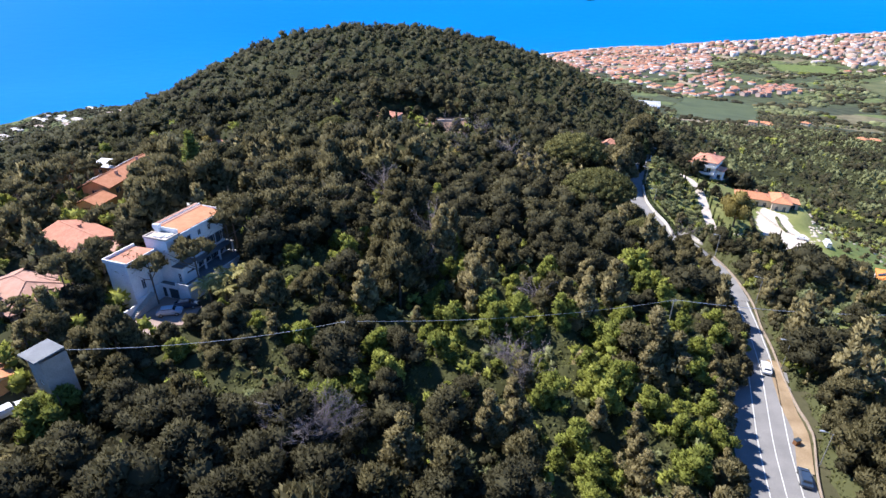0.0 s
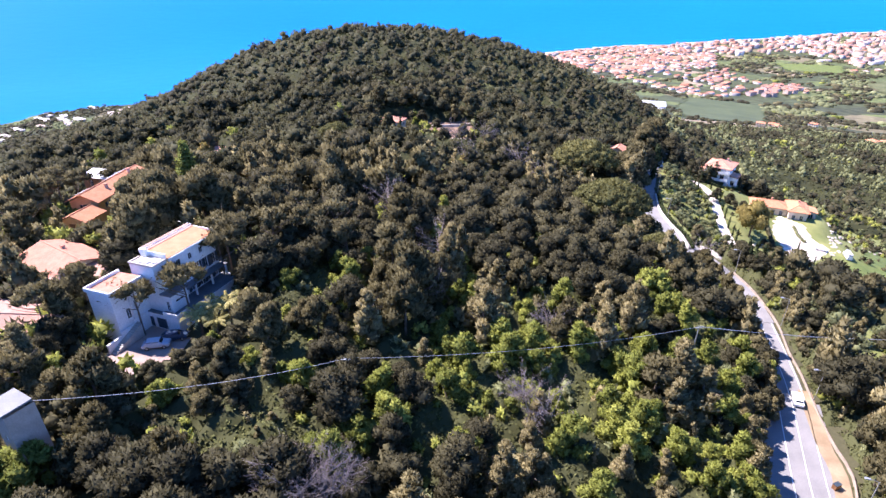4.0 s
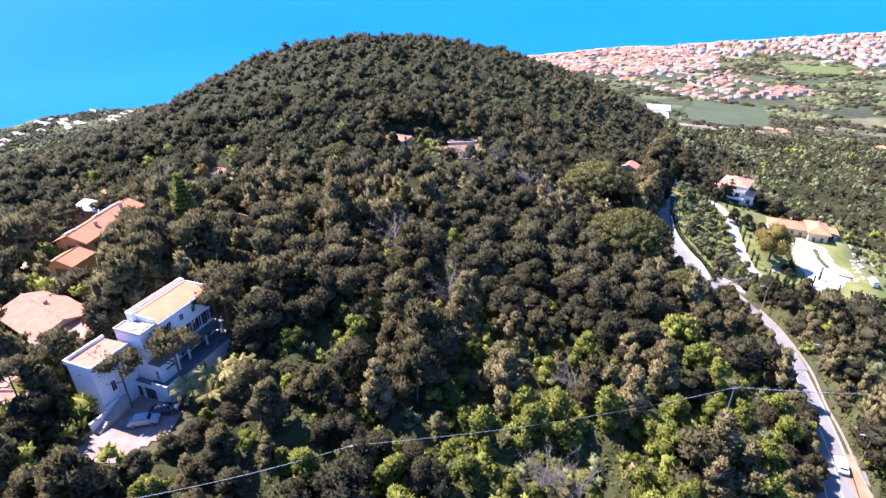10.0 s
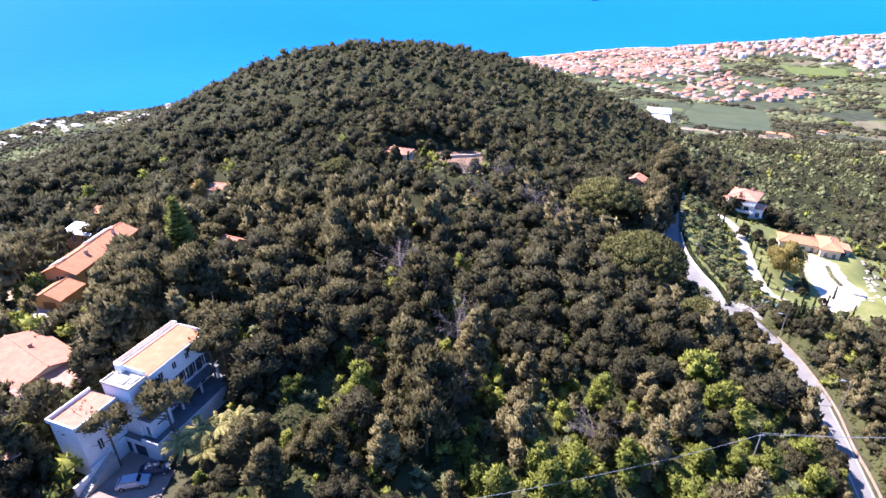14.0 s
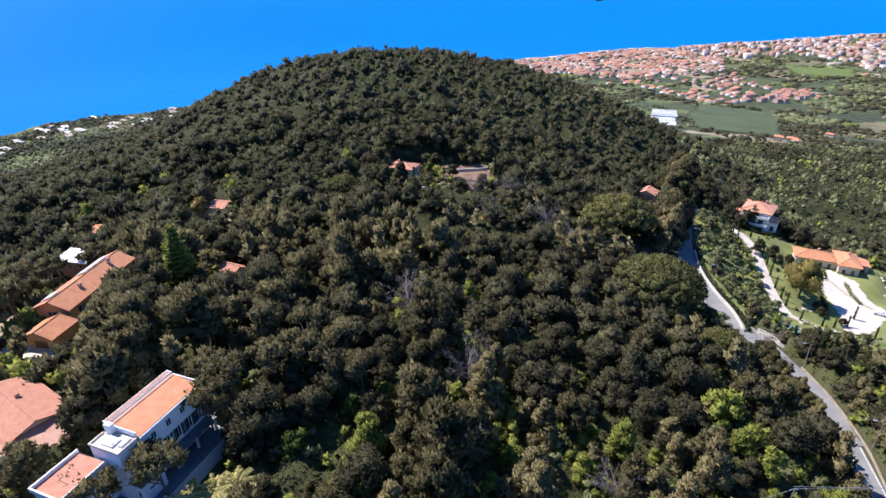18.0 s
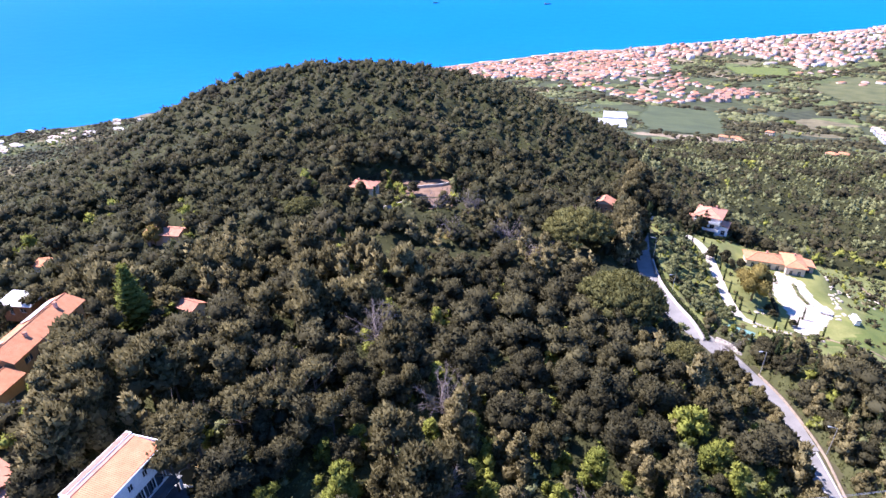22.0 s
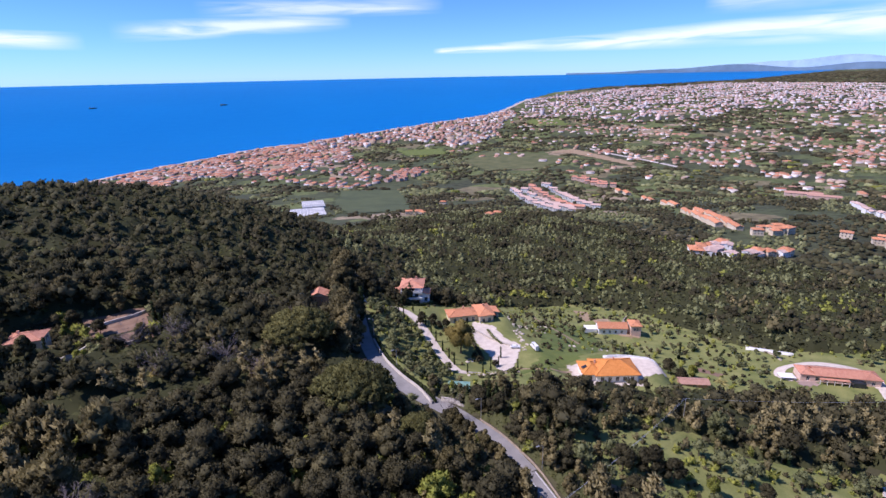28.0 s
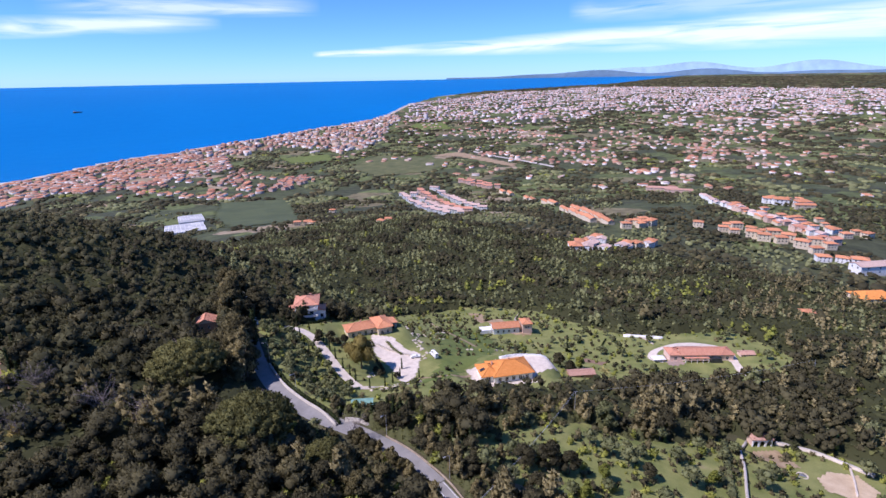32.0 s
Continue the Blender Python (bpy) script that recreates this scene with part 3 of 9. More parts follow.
def patch(name, poly, lift, material, label, category="ground", cell=2.0, wobble=0.0):
    """A sheet draped on the ground inside an outline."""
    p = np.array(poly, float)
    xs, ys = np.arange(p[:, 0].min() - cell, p[:, 0].max() + 2 * cell, cell), np.arange(p[:, 1].min() - cell, p[:, 1].max() + 2 * cell, cell)
    X, Y = np.meshgrid(xs, ys, indexing="ij")
    cx, cy = X[:-1, :-1] + cell / 2, Y[:-1, :-1] + cell / 2
    if wobble:
        cx = cx + wobble * np.sin(cy / (3 * cell) + cx / (5 * cell))
    keep = inside(poly, cx, cy)
    x, y, z, _ = drawn_in(X, Y, land(X, Y) + lift)
    n, k = X.shape
    i, j = np.nonzero(keep)
    f = np.stack([i * k + j, (i + 1) * k + j, (i + 1) * k + j + 1, i * k + j + 1], -1)
    used, inv = np.unique(f, return_inverse=True)
    v = np.stack([x, y, z], -1).reshape(-1, 3)[used]
    return tagged(new(name, mesh_from(name, v, inv.reshape(-1, 4), material, smooth=True)), label, category, kind="structure")


ESTATE = [(98, 168), (109, 210), (115, 256), (122, 258), (146, 263), (170, 262), (218, 287), (274, 269), (291, 228), (275, 160), (283, 140), (317, 108), (290, 70), (250, 71),
          (238, 83), (198, 139), (163, 137), (126, 150)]
GROVE = [(82, 168), (81, 197), (94, 236), (103, 258), (113, 257), (118, 240), (112, 212), (107, 194), (98, 172), (88, 165)]
FIELD = [(90, 118), (96, 126), (115, 120), (139, 110), (143, 94), (182, 71), (194, 42), (190, 10), (120, 20), (104, 66), (84, 100)]
VILLA_PLOT = [(-58, 72), (-52, 69), (-45, 73), (-41, 80), (-39, 97), (-38, 108), (-50, 110), (-62, 95), (-63, 84)]
ANNEX_PLOT = [(-97, 119), (-80, 119), (-78, 132), (-80, 154), (-97, 154)]
HILL_PLOT = [(-33, 246), (-18, 240), (-12, 230), (2, 234), (12, 240), (14, 268), (-10, 270), (-30, 262)]
OPEN = [ESTATE, GROVE, FIELD, VILLA_PLOT, ANNEX_PLOT, HILL_PLOT, [(-84, 92), (-66, 92), (-66, 112), (-84, 112)], [(-80, 72), (-60, 72), (-60, 86), (-80, 86)],
        [(-64, 46), (-48, 46), (-48, 62), (-64, 62)], [(-120, 128), (-97, 128), (-97, 154), (-116, 156)]]

CLEAR = [(178, 69, 6), (172, 72, 5), (-73, 152.5, 5.5), (-68.5, 143.5, 5), (-65, 136.5, 4), (-64, 124, 4), (-61, 118, 3.5), (-94, 220, 8), (-89, 209, 6), (-61.5, 155, 5), (-58, 147, 4), (-131, 213, 7), (-124, 203, 6), (-103, 160, 6.5), (-98, 151, 5), (51.5, 163, 11.5), (53, 212, 10), (84, 268, 8), (80, 257, 6), (77, 248, 5), (-43, 84, 4.5), (-40.5, 80, 4), (58, 141, 5), (-45, 222, 6), (-74, 108, 6), (-78, 116, 6), (-81, 112, 5), (97, 175, 9), (70, 140, 4), (71.5, 150, 4), (71, 128, 4), (92, 166, 6), (-39.5, 86.5, 5.5), (51, 64, 4.5), (54.5, 72, 4), (58, 80, 3), (47, 52, 4)]

patch("estate_meadow", ESTATE, 0.12, M["grass"], "green meadow slope with bare earth patches and tufts", "meadow")
patch("grove_grass", GROVE, 0.12, M["grass"], "grassy strip under olive trees beside the road", "meadow")
patch("lower_field", FIELD, 0.12, M["grass"], "bright green field with olive trees", "field")
patch("lawn", [(128, 178), (150, 186), (166, 200), (190, 225), (215, 245), (235, 225), (205, 195), (178, 180), (160, 178), (140, 172)], 0.2, M["lawn"], "mown lawn below the villa", "lawn")
patch("forecourt", [(147, 230), (152, 220), (150, 208), (151, 199), (141, 191), (127, 182), (128, 189), (133, 199), (137, 216)], 0.25, M["paving"], "pale gravel forecourt", "forecourt", 1.0)
ribbon("driveway", [(110, 194), (111, 202), (113, 212), (116, 225), (118.5, 238), (118, 250), (112, 259), (102, 262)], 4.2, 0.22, M["paving"], "pale gravel driveway lined with cypresses", "driveway")
ribbon("garden_path", [(110, 193), (118, 186), (128, 183)], 3.2, 0.22, M["paving"], "pale gravel garden path", "path")
patch("white_terrace", [(157, 177), (151, 166), (153, 161), (171, 147), (177, 152), (190, 149), (194, 156), (186, 170), (176, 172)], 0.18, M["paving"], "bright white paved terrace round the house", "terrace", 1.0)
patch("villa_courtyard", [(-57, 75), (-53, 71), (-47, 75), (-43.5, 79), (-45, 85), (-52, 88)], 0.15, M["pink_paving"], "pinkish paved courtyard", "courtyard", 1.0)
patch("villa_patio", [(-44, 103), (-39, 103), (-37, 111), (-44, 112)], 0.15, M["ochre"], "ochre paved patio", "patio", 1.0)
patch("pine_clearing", [(-119, 130), (-99, 128), (-98, 152), (-115, 155)], 0.15, M["dry"], "pale sunlit earth under tall pines", "earth", 1.0, 1.0)
patch("annex_yard", [(-96, 119), (-82, 119), (-82, 124), (-96, 124)], 0.15, M["paving"], "pale paved yard before a garage", "yard", 1.0)
patch("hill_terrace", [(-9.6, 267), (12, 270), (11, 258), (10, 246), (-8, 248.6)], 0.2, M["brown_earth"], "bare earth terrace on the hillside", "terrace", 1.0)
patch("hill_yard", [(-8, 246), (-2.6, 234.3), (10, 238.2), (10, 245)], 0.25, M["brown_earth"], "brown earth yard on the hillside", "yard", 1.0)
ribbon("farm_ring", [(247, 121), (248.5, 127.6), (258, 130), (267, 124.5), (274, 117), (279, 107), (277, 100), (268, 94.5)], 4.5, 0.28, M["paving"], "pale gravel drive round the farmhouse", "driveway")
patch("farmyard", [(243, 117), (254, 124), (262, 126), (275, 116), (279, 108), (272, 96), (268, 98), (270, 106), (258, 116), (250, 112)], 0.2, M["pink_paving"], "pale gravel yard round a long farmhouse", "yard", 1.5)
ribbon("farm_track", [(277, 101), (266, 92.7), (250, 83.5), (245.6, 74.4), (241.7, 64.8), (246, 50), (256, 30)], 3.5, 0.2, M["paving"], "pale gravel farm track", "track")
patch("riding_sand", [(166, 44), (172, 47), (180, 45), (184, 38), (178, 32), (168, 34)], 0.3, M["sand"], "pale sand riding arena", "sand", 0.8)
patch("bare_earth", [(178, 66), (183, 60), (176, 52), (170, 56), (172, 64)], 0.25, M["dry"], "bare brown earth", "earth", 1.0)
ribbon("field_track", [(84, 116), (90, 104), (95, 92), (98, 80), (104, 66), (112, 50)], 2.6, 0.2, M["dry"], "stony earth track", "track")

ribbon("meadow_path", [(134.7, 184.6), (138.7, 177.5), (146.6, 173.4), (155.6, 172.7)], 1.6, 0.24, M["dry"], "pale footpath across the lawn", "path")
ribbon("meadow_track", [(220, 260.8), (208, 238.7), (198.7, 217), (191.9, 199.3)], 2.0, 0.24, M["dry"], "pale worn track in the meadow", "track")
patch("cottage_yard", [(259, 261), (244, 236), (236, 220), (237, 206), (244, 198), (250, 205), (246, 216), (252, 232), (264, 252)], 0.24, M["dry"], "bare pale yard round the cottage", "yard", 1.0)
patch("red_terrace", [(223, 158), (229, 155), (230, 144), (225, 144)], 0.24, M["brown_earth"], "reddish bare earth terrace", "earth", 0.8)
ribbon("road", ROAD[:8], 5.9, 0.02, M["asphalt"], "worn grey asphalt road along the hillside", "road", step=2.5)
ribbon("road", ROAD[7:], 5.7, 0.016, M["asphalt"], "worn narrow grey asphalt road along the hillside", "road", shift=0.6, step=2.5)
ribbon("hard_shoulder", [q for q in ROAD[:6]], 4.4, 0.012, M["asphalt"], "worn grey asphalt shoulder", "road", shift=-4.6, step=2.5)
ribbon("hard_shoulder", [q for q in ROAD[:6]], 2.4, 0.012, M["asphalt"], "worn grey asphalt shoulder", "road", shift=3.9, step=2.5)
ribbon("lay_by", [(62.2, 65, 224), (66.6, 74, 224), (67.6, 79, 224), (70, 86.5, 224), (73, 95, 224)], 2.6, 0.03, M["dry"], "gravelly lay-by beside the road", "lay-by")
for s in (-2.6, 2.6):
    ribbon("edge_line", ROAD[:8], 0.14, 0.03, M["line"], "white painted edge line", "road marking", shift=s, step=2.5)
ribbon("centre_line", ROAD[:8], 0.13, 0.03, M["line"], "white painted centre line", "road marking", step=2.5)


def low_wall(name, points, thick, tall, material, label, cap=None):
    """A low wall that follows the ground, with a coping."""
    line = smooth_line(points, 2.0)
    if line.shape[1] < 3:
        line = np.column_stack([line, land(line[:, 0], line[:, 1])])
    d = np.gradient(line[:, :2], axis=0)
    d /= np.linalg.norm(d, axis=1)[:, None]
    nrm = np.stack([d[:, 1], -d[:, 0]], 1)
    root = thing(name, pose(0, 0, 0), label, "wall", kind="structure")
    for nm, half, z0, z1, mt in (("body", thick / 2, -1.0, tall, material), ("coping", thick / 2 + 0.05, tall + 0.003, tall + 0.1, cap or material)):
        a, b = line[:, :2] + nrm * half, line[:, :2] - nrm * half
        v = np.stack([np.column_stack([a, line[:, 2] + z0]), np.column_stack([a, line[:, 2] + z1]), np.column_stack([b, line[:, 2] + z1]), np.column_stack([b, line[:, 2] + z0])], 1)
        i, j = np.meshgrid(np.arange(len(v) - 1), np.arange(4), indexing="ij")
        f = np.stack([i * 4 + j, (i + 1) * 4 + j, (i + 1) * 4 + (j + 1) % 4, i * 4 + (j + 1) % 4], -1).reshape(-1, 4)
        ends = np.array([[0, 1, 2, 3], [len(v) * 4 - 1, len(v) * 4 - 2, len(v) * 4 - 3, len(v) * 4 - 4]])
        part(nm, mesh_from(nm, v.reshape(-1, 3), np.vstack([f, ends]), mt), mt, root)
    return root


# ---- trees ----
def ico(level):
    t = (1 + 5 ** 0.5) / 2
    v = [(-1, t, 0), (1, t, 0), (-1, -t, 0), (1, -t, 0), (0, -1, t), (0, 1, t), (0, -1, -t), (0, 1, -t), (t, 0, -1), (t, 0, 1), (-t, 0, -1), (-t, 0, 1)]
    f = [(0, 11, 5), (0, 5, 1), (0, 1, 7), (0, 7, 10), (0, 10, 11), (1, 5, 9), (5, 11, 4), (11, 10, 2), (10, 7, 6), (7, 1, 8), (3, 9, 4), (3, 4, 2), (3, 2, 6), (3, 6, 8), (3, 8, 9), (4, 9, 5), (2, 4, 11), (6, 2, 10), (8, 6, 7), (9, 8, 1)]
    v = [Vector(p).normalized() for p in v]
    for _ in range(level):
        mid, nf = {}, []

        def half(a, b):
            key = (min(a, b), max(a, b))
            if key not in mid:
                mid[key] = len(v)
                v.append(((v[a] + v[b]) / 2).normalized())
            return mid[key]
        for a, b, c in f:
            x, y, z = half(a, b), half(b, c), half(c, a)
            nf += [(a, x, z), (b, y, x), (c, z, y), (x, y, z)]
        f = nf
    return np.array([tuple(p) for p in v]), np.array(f)


ICO = [ico(0), ico(1)]


def unit(a):
    return a / (np.linalg.norm(a, axis=-1, keepdims=True) + 1e-9)


def crown(rng, lobes, level, tufts, size, lift=0.35, sky=0.0, rise=0.5):
    """A crown: uneven inner masses, and many small folded leaf sprays that grow out of them; normals follow the masses and, by sky, the light from above."""
    V, F, T, N, base = [], [], [], [], 0
    iv, jf = ICO[level]
    mid = np.mean([q[:3] for q in lobes], axis=0) - np.array([0, 0, 1.0])
    for (cx, cy, cz, rx, ry, rz) in lobes:
        c, r = np.array([cx, cy, cz]), np.array([rx, ry, rz])
        tone = rng.uniform(0, 0.25)
        v = iv * (r * (0.86 if tufts else 0.95)) * (1 + rng.uniform(-0.2, 0.12, (len(iv), 1))) + c
        V.append(v), F.append(jf + base), T.append(np.full(len(v), tone)), N.append(unit(iv + unit(v - mid) * 0.4 + np.array([0, 0, sky])))
        base += len(v)
        if tufts:
            n = tufts
            d = rng.normal(size=(n, 3))
            d[:, 2] = np.abs(d[:, 2] + lift) * np.where(rng.random(n) < 0.85, 1, -1)
            d = unit(d)
            p = c + d * r * rng.uniform(0.78, 1.0, (n, 1))
            nn = unit(d * 0.7 + np.array([0, 0, 0.3]) + rng.normal(size=(n, 3)) * 0.6)
            g = unit(d * 0.7 + np.array([0, 0, rise]) + rng.normal(size=(n, 3)) * 0.5)
            w = unit(np.cross(nn, g))
            s = size * rng.uniform(0.55, 1.45, (n, 1))
            q = np.stack([p - w * s * 0.42, p + w * s * 0.42, p + g * s * 1.05 + w * s * rng.uniform(-0.2, 0.2, (n, 1))], 1).reshape(-1, 3)
            k = base + 3 * np.arange(n)
            V.append(q), F.append(np.stack([k, k + 1, k + 2], 1))
            N.append(np.repeat(unit(d * 0.55 + nn * 0.75 + unit(p - mid) * 0.3 + np.array([0, 0, sky])), 3, axis=0))
            T.append(np.repeat(tone + rng.uniform(-0.12, 0.26, n), 3))
            base += 3 * n
    V, F, N = np.vstack(V), np.vstack(F), np.vstack(N)
    a, b, e = V[F[:, 0]], V[F[:, 1]], V[F[:, 2]]
    turn = (np.cross(b - a, e - a) * N[F[:, 0]]).sum(1) < 0
    F[turn] = F[turn][:, ::-1]
    return V, F, np.concatenate(T), N


def lobes_of(kind, rng, count):
    """Where the masses of a crown sit, for a tree about 10 m high."""
    out = []
    for k in range(count):
        a, u = rng.uniform(0, 2 * math.pi), (k + 0.5) / count
        if kind == "pine":
            h = 4.6 + 4.4 * u + rng.uniform(-0.5, 0.5)
            d = (2.5 * (1 - u) ** 0.6 + 0.3) * rng.uniform(0.5, 1.05)
            r = rng.uniform(1.05, 1.6) * (1.15 - 0.3 * u)
            out.append((math.cos(a) * d, math.sin(a) * d, h, r, r, r * 0.8))
        elif kind == "aleppo":
            h = 4.4 + 3.0 * u + rng.uniform(-0.4, 0.4)
            d = (2.8 * (1 - u) ** 0.5 + 0.2) * rng.uniform(0.55, 1.0)
            r = rng.uniform(1.3, 1.75)
            out.append((math.cos(a) * d, math.sin(a) * d, h, r, r, r * 0.8))
        elif kind == "cone":
            h = 2.2 + 7.2 * u + rng.uniform(-0.4, 0.4)
            d = (2.3 * (1 - u) + 0.1) * rng.uniform(0.6, 1.0)
            r = rng.uniform(0.9, 1.25) * (1.25 - 0.75 * u)
            out.append((math.cos(a) * d, math.sin(a) * d, h, r, r, r * 1.0))
        elif kind == "oak":
            h = 3.4 + 4.2 * u + rng.uniform(-0.5, 0.5)
            d = 3.0 * math.sqrt(max(0.0, 1 - u ** 2)) * rng.uniform(0.5, 1.0)
            r = rng.uniform(1.2, 1.8)
            out.append((math.cos(a) * d, math.sin(a) * d, h, r, r, r * 0.85))
        elif kind in ("leaf", "scrub"):
            h = 2.2 + 5.2 * u + rng.uniform(-0.7, 0.7)
            d = 2.5 * math.sqrt(max(0.05, 1 - u ** 1.5)) * rng.uniform(0.4, 1.1)
            r = rng.uniform(0.85, 1.35)
            out.append((math.cos(a) * d, math.sin(a) * d, h, r, r, r * 0.95))
        elif kind == "umbrella":
            a = k * 2.39996
            d = 8.6 * math.sqrt(u) * rng.uniform(0.92, 1.06)
            h = 11.6 - 0.050 * d * d + rng.uniform(-0.55, 0.45) - (rng.uniform(0.6, 2.2) if u > 0.8 and k % 2 else 0.0)
            r = rng.uniform(0.95, 1.75)
            out.append((math.cos(a) * d, math.sin(a) * d, h, r, r, r * 0.75))
    return out


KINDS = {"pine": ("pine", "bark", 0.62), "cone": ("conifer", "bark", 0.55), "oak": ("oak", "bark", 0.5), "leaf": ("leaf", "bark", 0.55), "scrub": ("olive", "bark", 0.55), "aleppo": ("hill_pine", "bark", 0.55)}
LABELS = {"pine": ("pine_tree", "olive-green pine tree with a clumped rounded crown", "pine tree"), "cone": ("conifer_tree", "brownish olive conifer with a pointed crown", "conifer"),
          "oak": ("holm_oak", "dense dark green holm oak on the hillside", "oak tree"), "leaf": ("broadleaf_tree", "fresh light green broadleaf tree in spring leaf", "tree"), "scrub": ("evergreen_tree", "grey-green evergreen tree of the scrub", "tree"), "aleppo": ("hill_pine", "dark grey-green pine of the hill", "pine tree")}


def trunk_mesh(rng, kind, material):
    bm = bmesh.new()
    lean = rng.uniform(-0.5, 0.5, 2)
    top = 7.5 if kind in ("pine", "cone") else 4.5
    tube(bm, [(0, 0, -1.2), (lean[0] * 0.3, lean[1] * 0.3, top * 0.5), (lean[0], lean[1], top)], [0.24, 0.18, 0.07], 6)
    for k in range(4):
        a, h = rng.uniform(0, 6.28), top * rng.uniform(0.45, 0.85)
        p = Vector((lean[0] * h / top, lean[1] * h / top, h))
        tube(bm, [p, p + Vector((math.cos(a) * 0.9, math.sin(a) * 0.9, 0.7)), p + Vector((math.cos(a) * 2.0, math.sin(a) * 2.0, 1.6))], [0.09, 0.06, 0.03], 4)
    me = bpy.data.meshes.new("trunk")
    bm.to_mesh(me)
    bm.free()
    me.materials.append(material)
    return me


def fuller(lobes, k):
    return [(x, y, z, a * k, b * k, c * k) for x, y, z, a, b, c in lobes]


rng = np.random.default_rng(11)
FINE, MIDDLE, LOW, HILL, FAR = {}, {}, {}, {}, {}
for kind in KINDS:
    FINE[kind] = [crown(rng, fuller(lobes_of(kind, rng, 17), 0.90), 0, 165, KINDS[kind][2] * 0.78, sky=0.1, rise=1.2 if kind in ("pine", "cone") else 0.5) for _ in range(6)]
    MIDDLE[kind] = [crown(rng, fuller(lobes_of(kind, rng, 10), 1.0), 0, 56, KINDS[kind][2] * 1.15, sky=0.15, rise=1.2 if kind in ("pine", "cone") else 0.5) for _ in range(6)]
    LOW[kind] = [crown(rng, fuller(lobes_of(kind, rng, 6), 1.1), 0, 20, KINDS[kind][2] * 1.6, sky=0.25) for _ in range(6)]
    HILL[kind] = [crown(rng, fuller(lobes_of(kind, rng, 4), 1.3), 0, 7, KINDS[kind][2] * 2.0, sky=0.6) for _ in range(8)]
    FAR[kind] = [crown(rng, [(x * 1.5, y * 1.5, z * 0.62, q * 2.1, w * 2.1, t * 1.5) for x, y, z, q, w, t in lobes_of(kind, rng, 3)], 0, 0, 3.2, sky=0.6) for _ in range(8)]


def scatter(x0, y0, x1, y1, step, seed):
    r = np.random.default_rng(seed)
    X, Y = np.meshgrid(np.arange(x0, x1, step), np.arange(y0, y1, step), indexing="ij")
    return (X + r.uniform(-0.45, 0.45, X.shape) * step).ravel(), (Y + r.uniform(-0.45, 0.45, Y.shape) * step).ravel()


def ripple(x, y, size, seed):
    """Smooth noise over the plan, about -1 to 1."""
    r = np.random.default_rng(seed)
    out = 0
    for k in range(7):
        a, f, ph = r.uniform(0, 6.28), r.uniform(0.6, 1.7) / size * 6.28, r.uniform(0, 6.28)
        out = out + np.sin((x * math.cos(a) + y * math.sin(a)) * f + ph)
    return out / 2.6


def in_view(x, y):
    """The part of the land that the flight looks over."""
    a = np.degrees(np.arctan2(x + 0, y + 30))
    return ((a > -56) & (a < 100)) | (np.hypot(x, y) < 70)


def free_of(x, y, gap=3.0):
    ok = np.ones(x.shape, bool)
    for poly in OPEN:
        ok &= ~inside(poly, x, y)
    near = np.abs(x - 85) < 80
    d = np.full(x.shape, 1e6)
    if near.any():
        q = (x[near][:, None] - ROAD_LINE[None, ::2, 0]) ** 2 + (y[near][:, None] - ROAD_LINE[None, ::2, 1]) ** 2
        d[near] = np.sqrt(q.min(1))
    for ax, ay, rad in CLEAR:
        ok &= np.hypot(x - ax, y - ay) > rad
    return ok & (d > 4.2 + gap + np.where(y < 86, 3.0, 0.0))


def pick_kind(x, y, r):
    """Which tree grows where: pines on the left and on the hill, oaks in the hollow, young broadleaves in the clearing."""
    n1, n2 = ripple(x, y, 60, 3), ripple(x, y, 26, 5)
    kind = np.full(x.shape, "pine", dtype=object)
    oak = (np.exp(-((x - 10) / 55) ** 2 - ((y - 150) / 50) ** 2) * 1.5 + n1 * 0.6 + n2 * 0.35 + r.uniform(-0.3, 0.3, x.shape)) > 0.55
    kind[oak] = "oak"
    leaf = (np.exp(-((x - 18) / 42) ** 2 - ((y - 72) / 30) ** 2) * 1.45 + np.exp(-((x - 55) / 18) ** 2 - ((y - 98) / 22) ** 2) * 0.9 + n2 * 0.5 + r.uniform(-0.5, 0.5, x.shape)) > 1.0
    leaf &= (y < 165) | (r.random(x.shape) < 0.08)
    kind[leaf] = "leaf"
    cone = (kind == "pine") & ((ripple(x, y, 40, 9) + r.uniform(-0.5, 0.5, x.shape) + np.where(y < 125, 0.5, 0.0)) > 0.35)
    kind[cone] = "cone"
    stray = r.random(x.shape)
    east = (x > 120) & (stray > 0.3)
    kind[east & (kind != "leaf")] = "oak"
    kind[(x > 150) & (ripple(x, y, 80, 14) + r.uniform(-0.1, 0.1, x.shape) > 0.15)] = "scrub"
    kind[(x > 150) & (ripple(x, y, 45, 15) + r.uniform(-0.15, 0.15, x.shape) > 1.45)] = "leaf"
    kind[(stray < 0.03) & (y < 260) & (x < 120)] = "leaf"
    kind[(np.hypot((x + 30) / 22, (y - 46) / 15) < 1) & (stray > 0.1)] = "oak"
    kind[((kind == "pine") | (kind == "cone")) & (y + 25 * ripple(x, y, 50, 18) + np.maximum(-x, 0) * 0.3 > 205)] = "aleppo"
    belt = (x > 85) & (y < 165)
    kind[belt & (stray > 0.15)] = "oak"
    kind[(x > 82) & (y < 122) & (stray > 0.45)] = "cone"
    kind[(x > 82) & (y < 122) & (stray < 0.14)] = "scrub"
    return kind


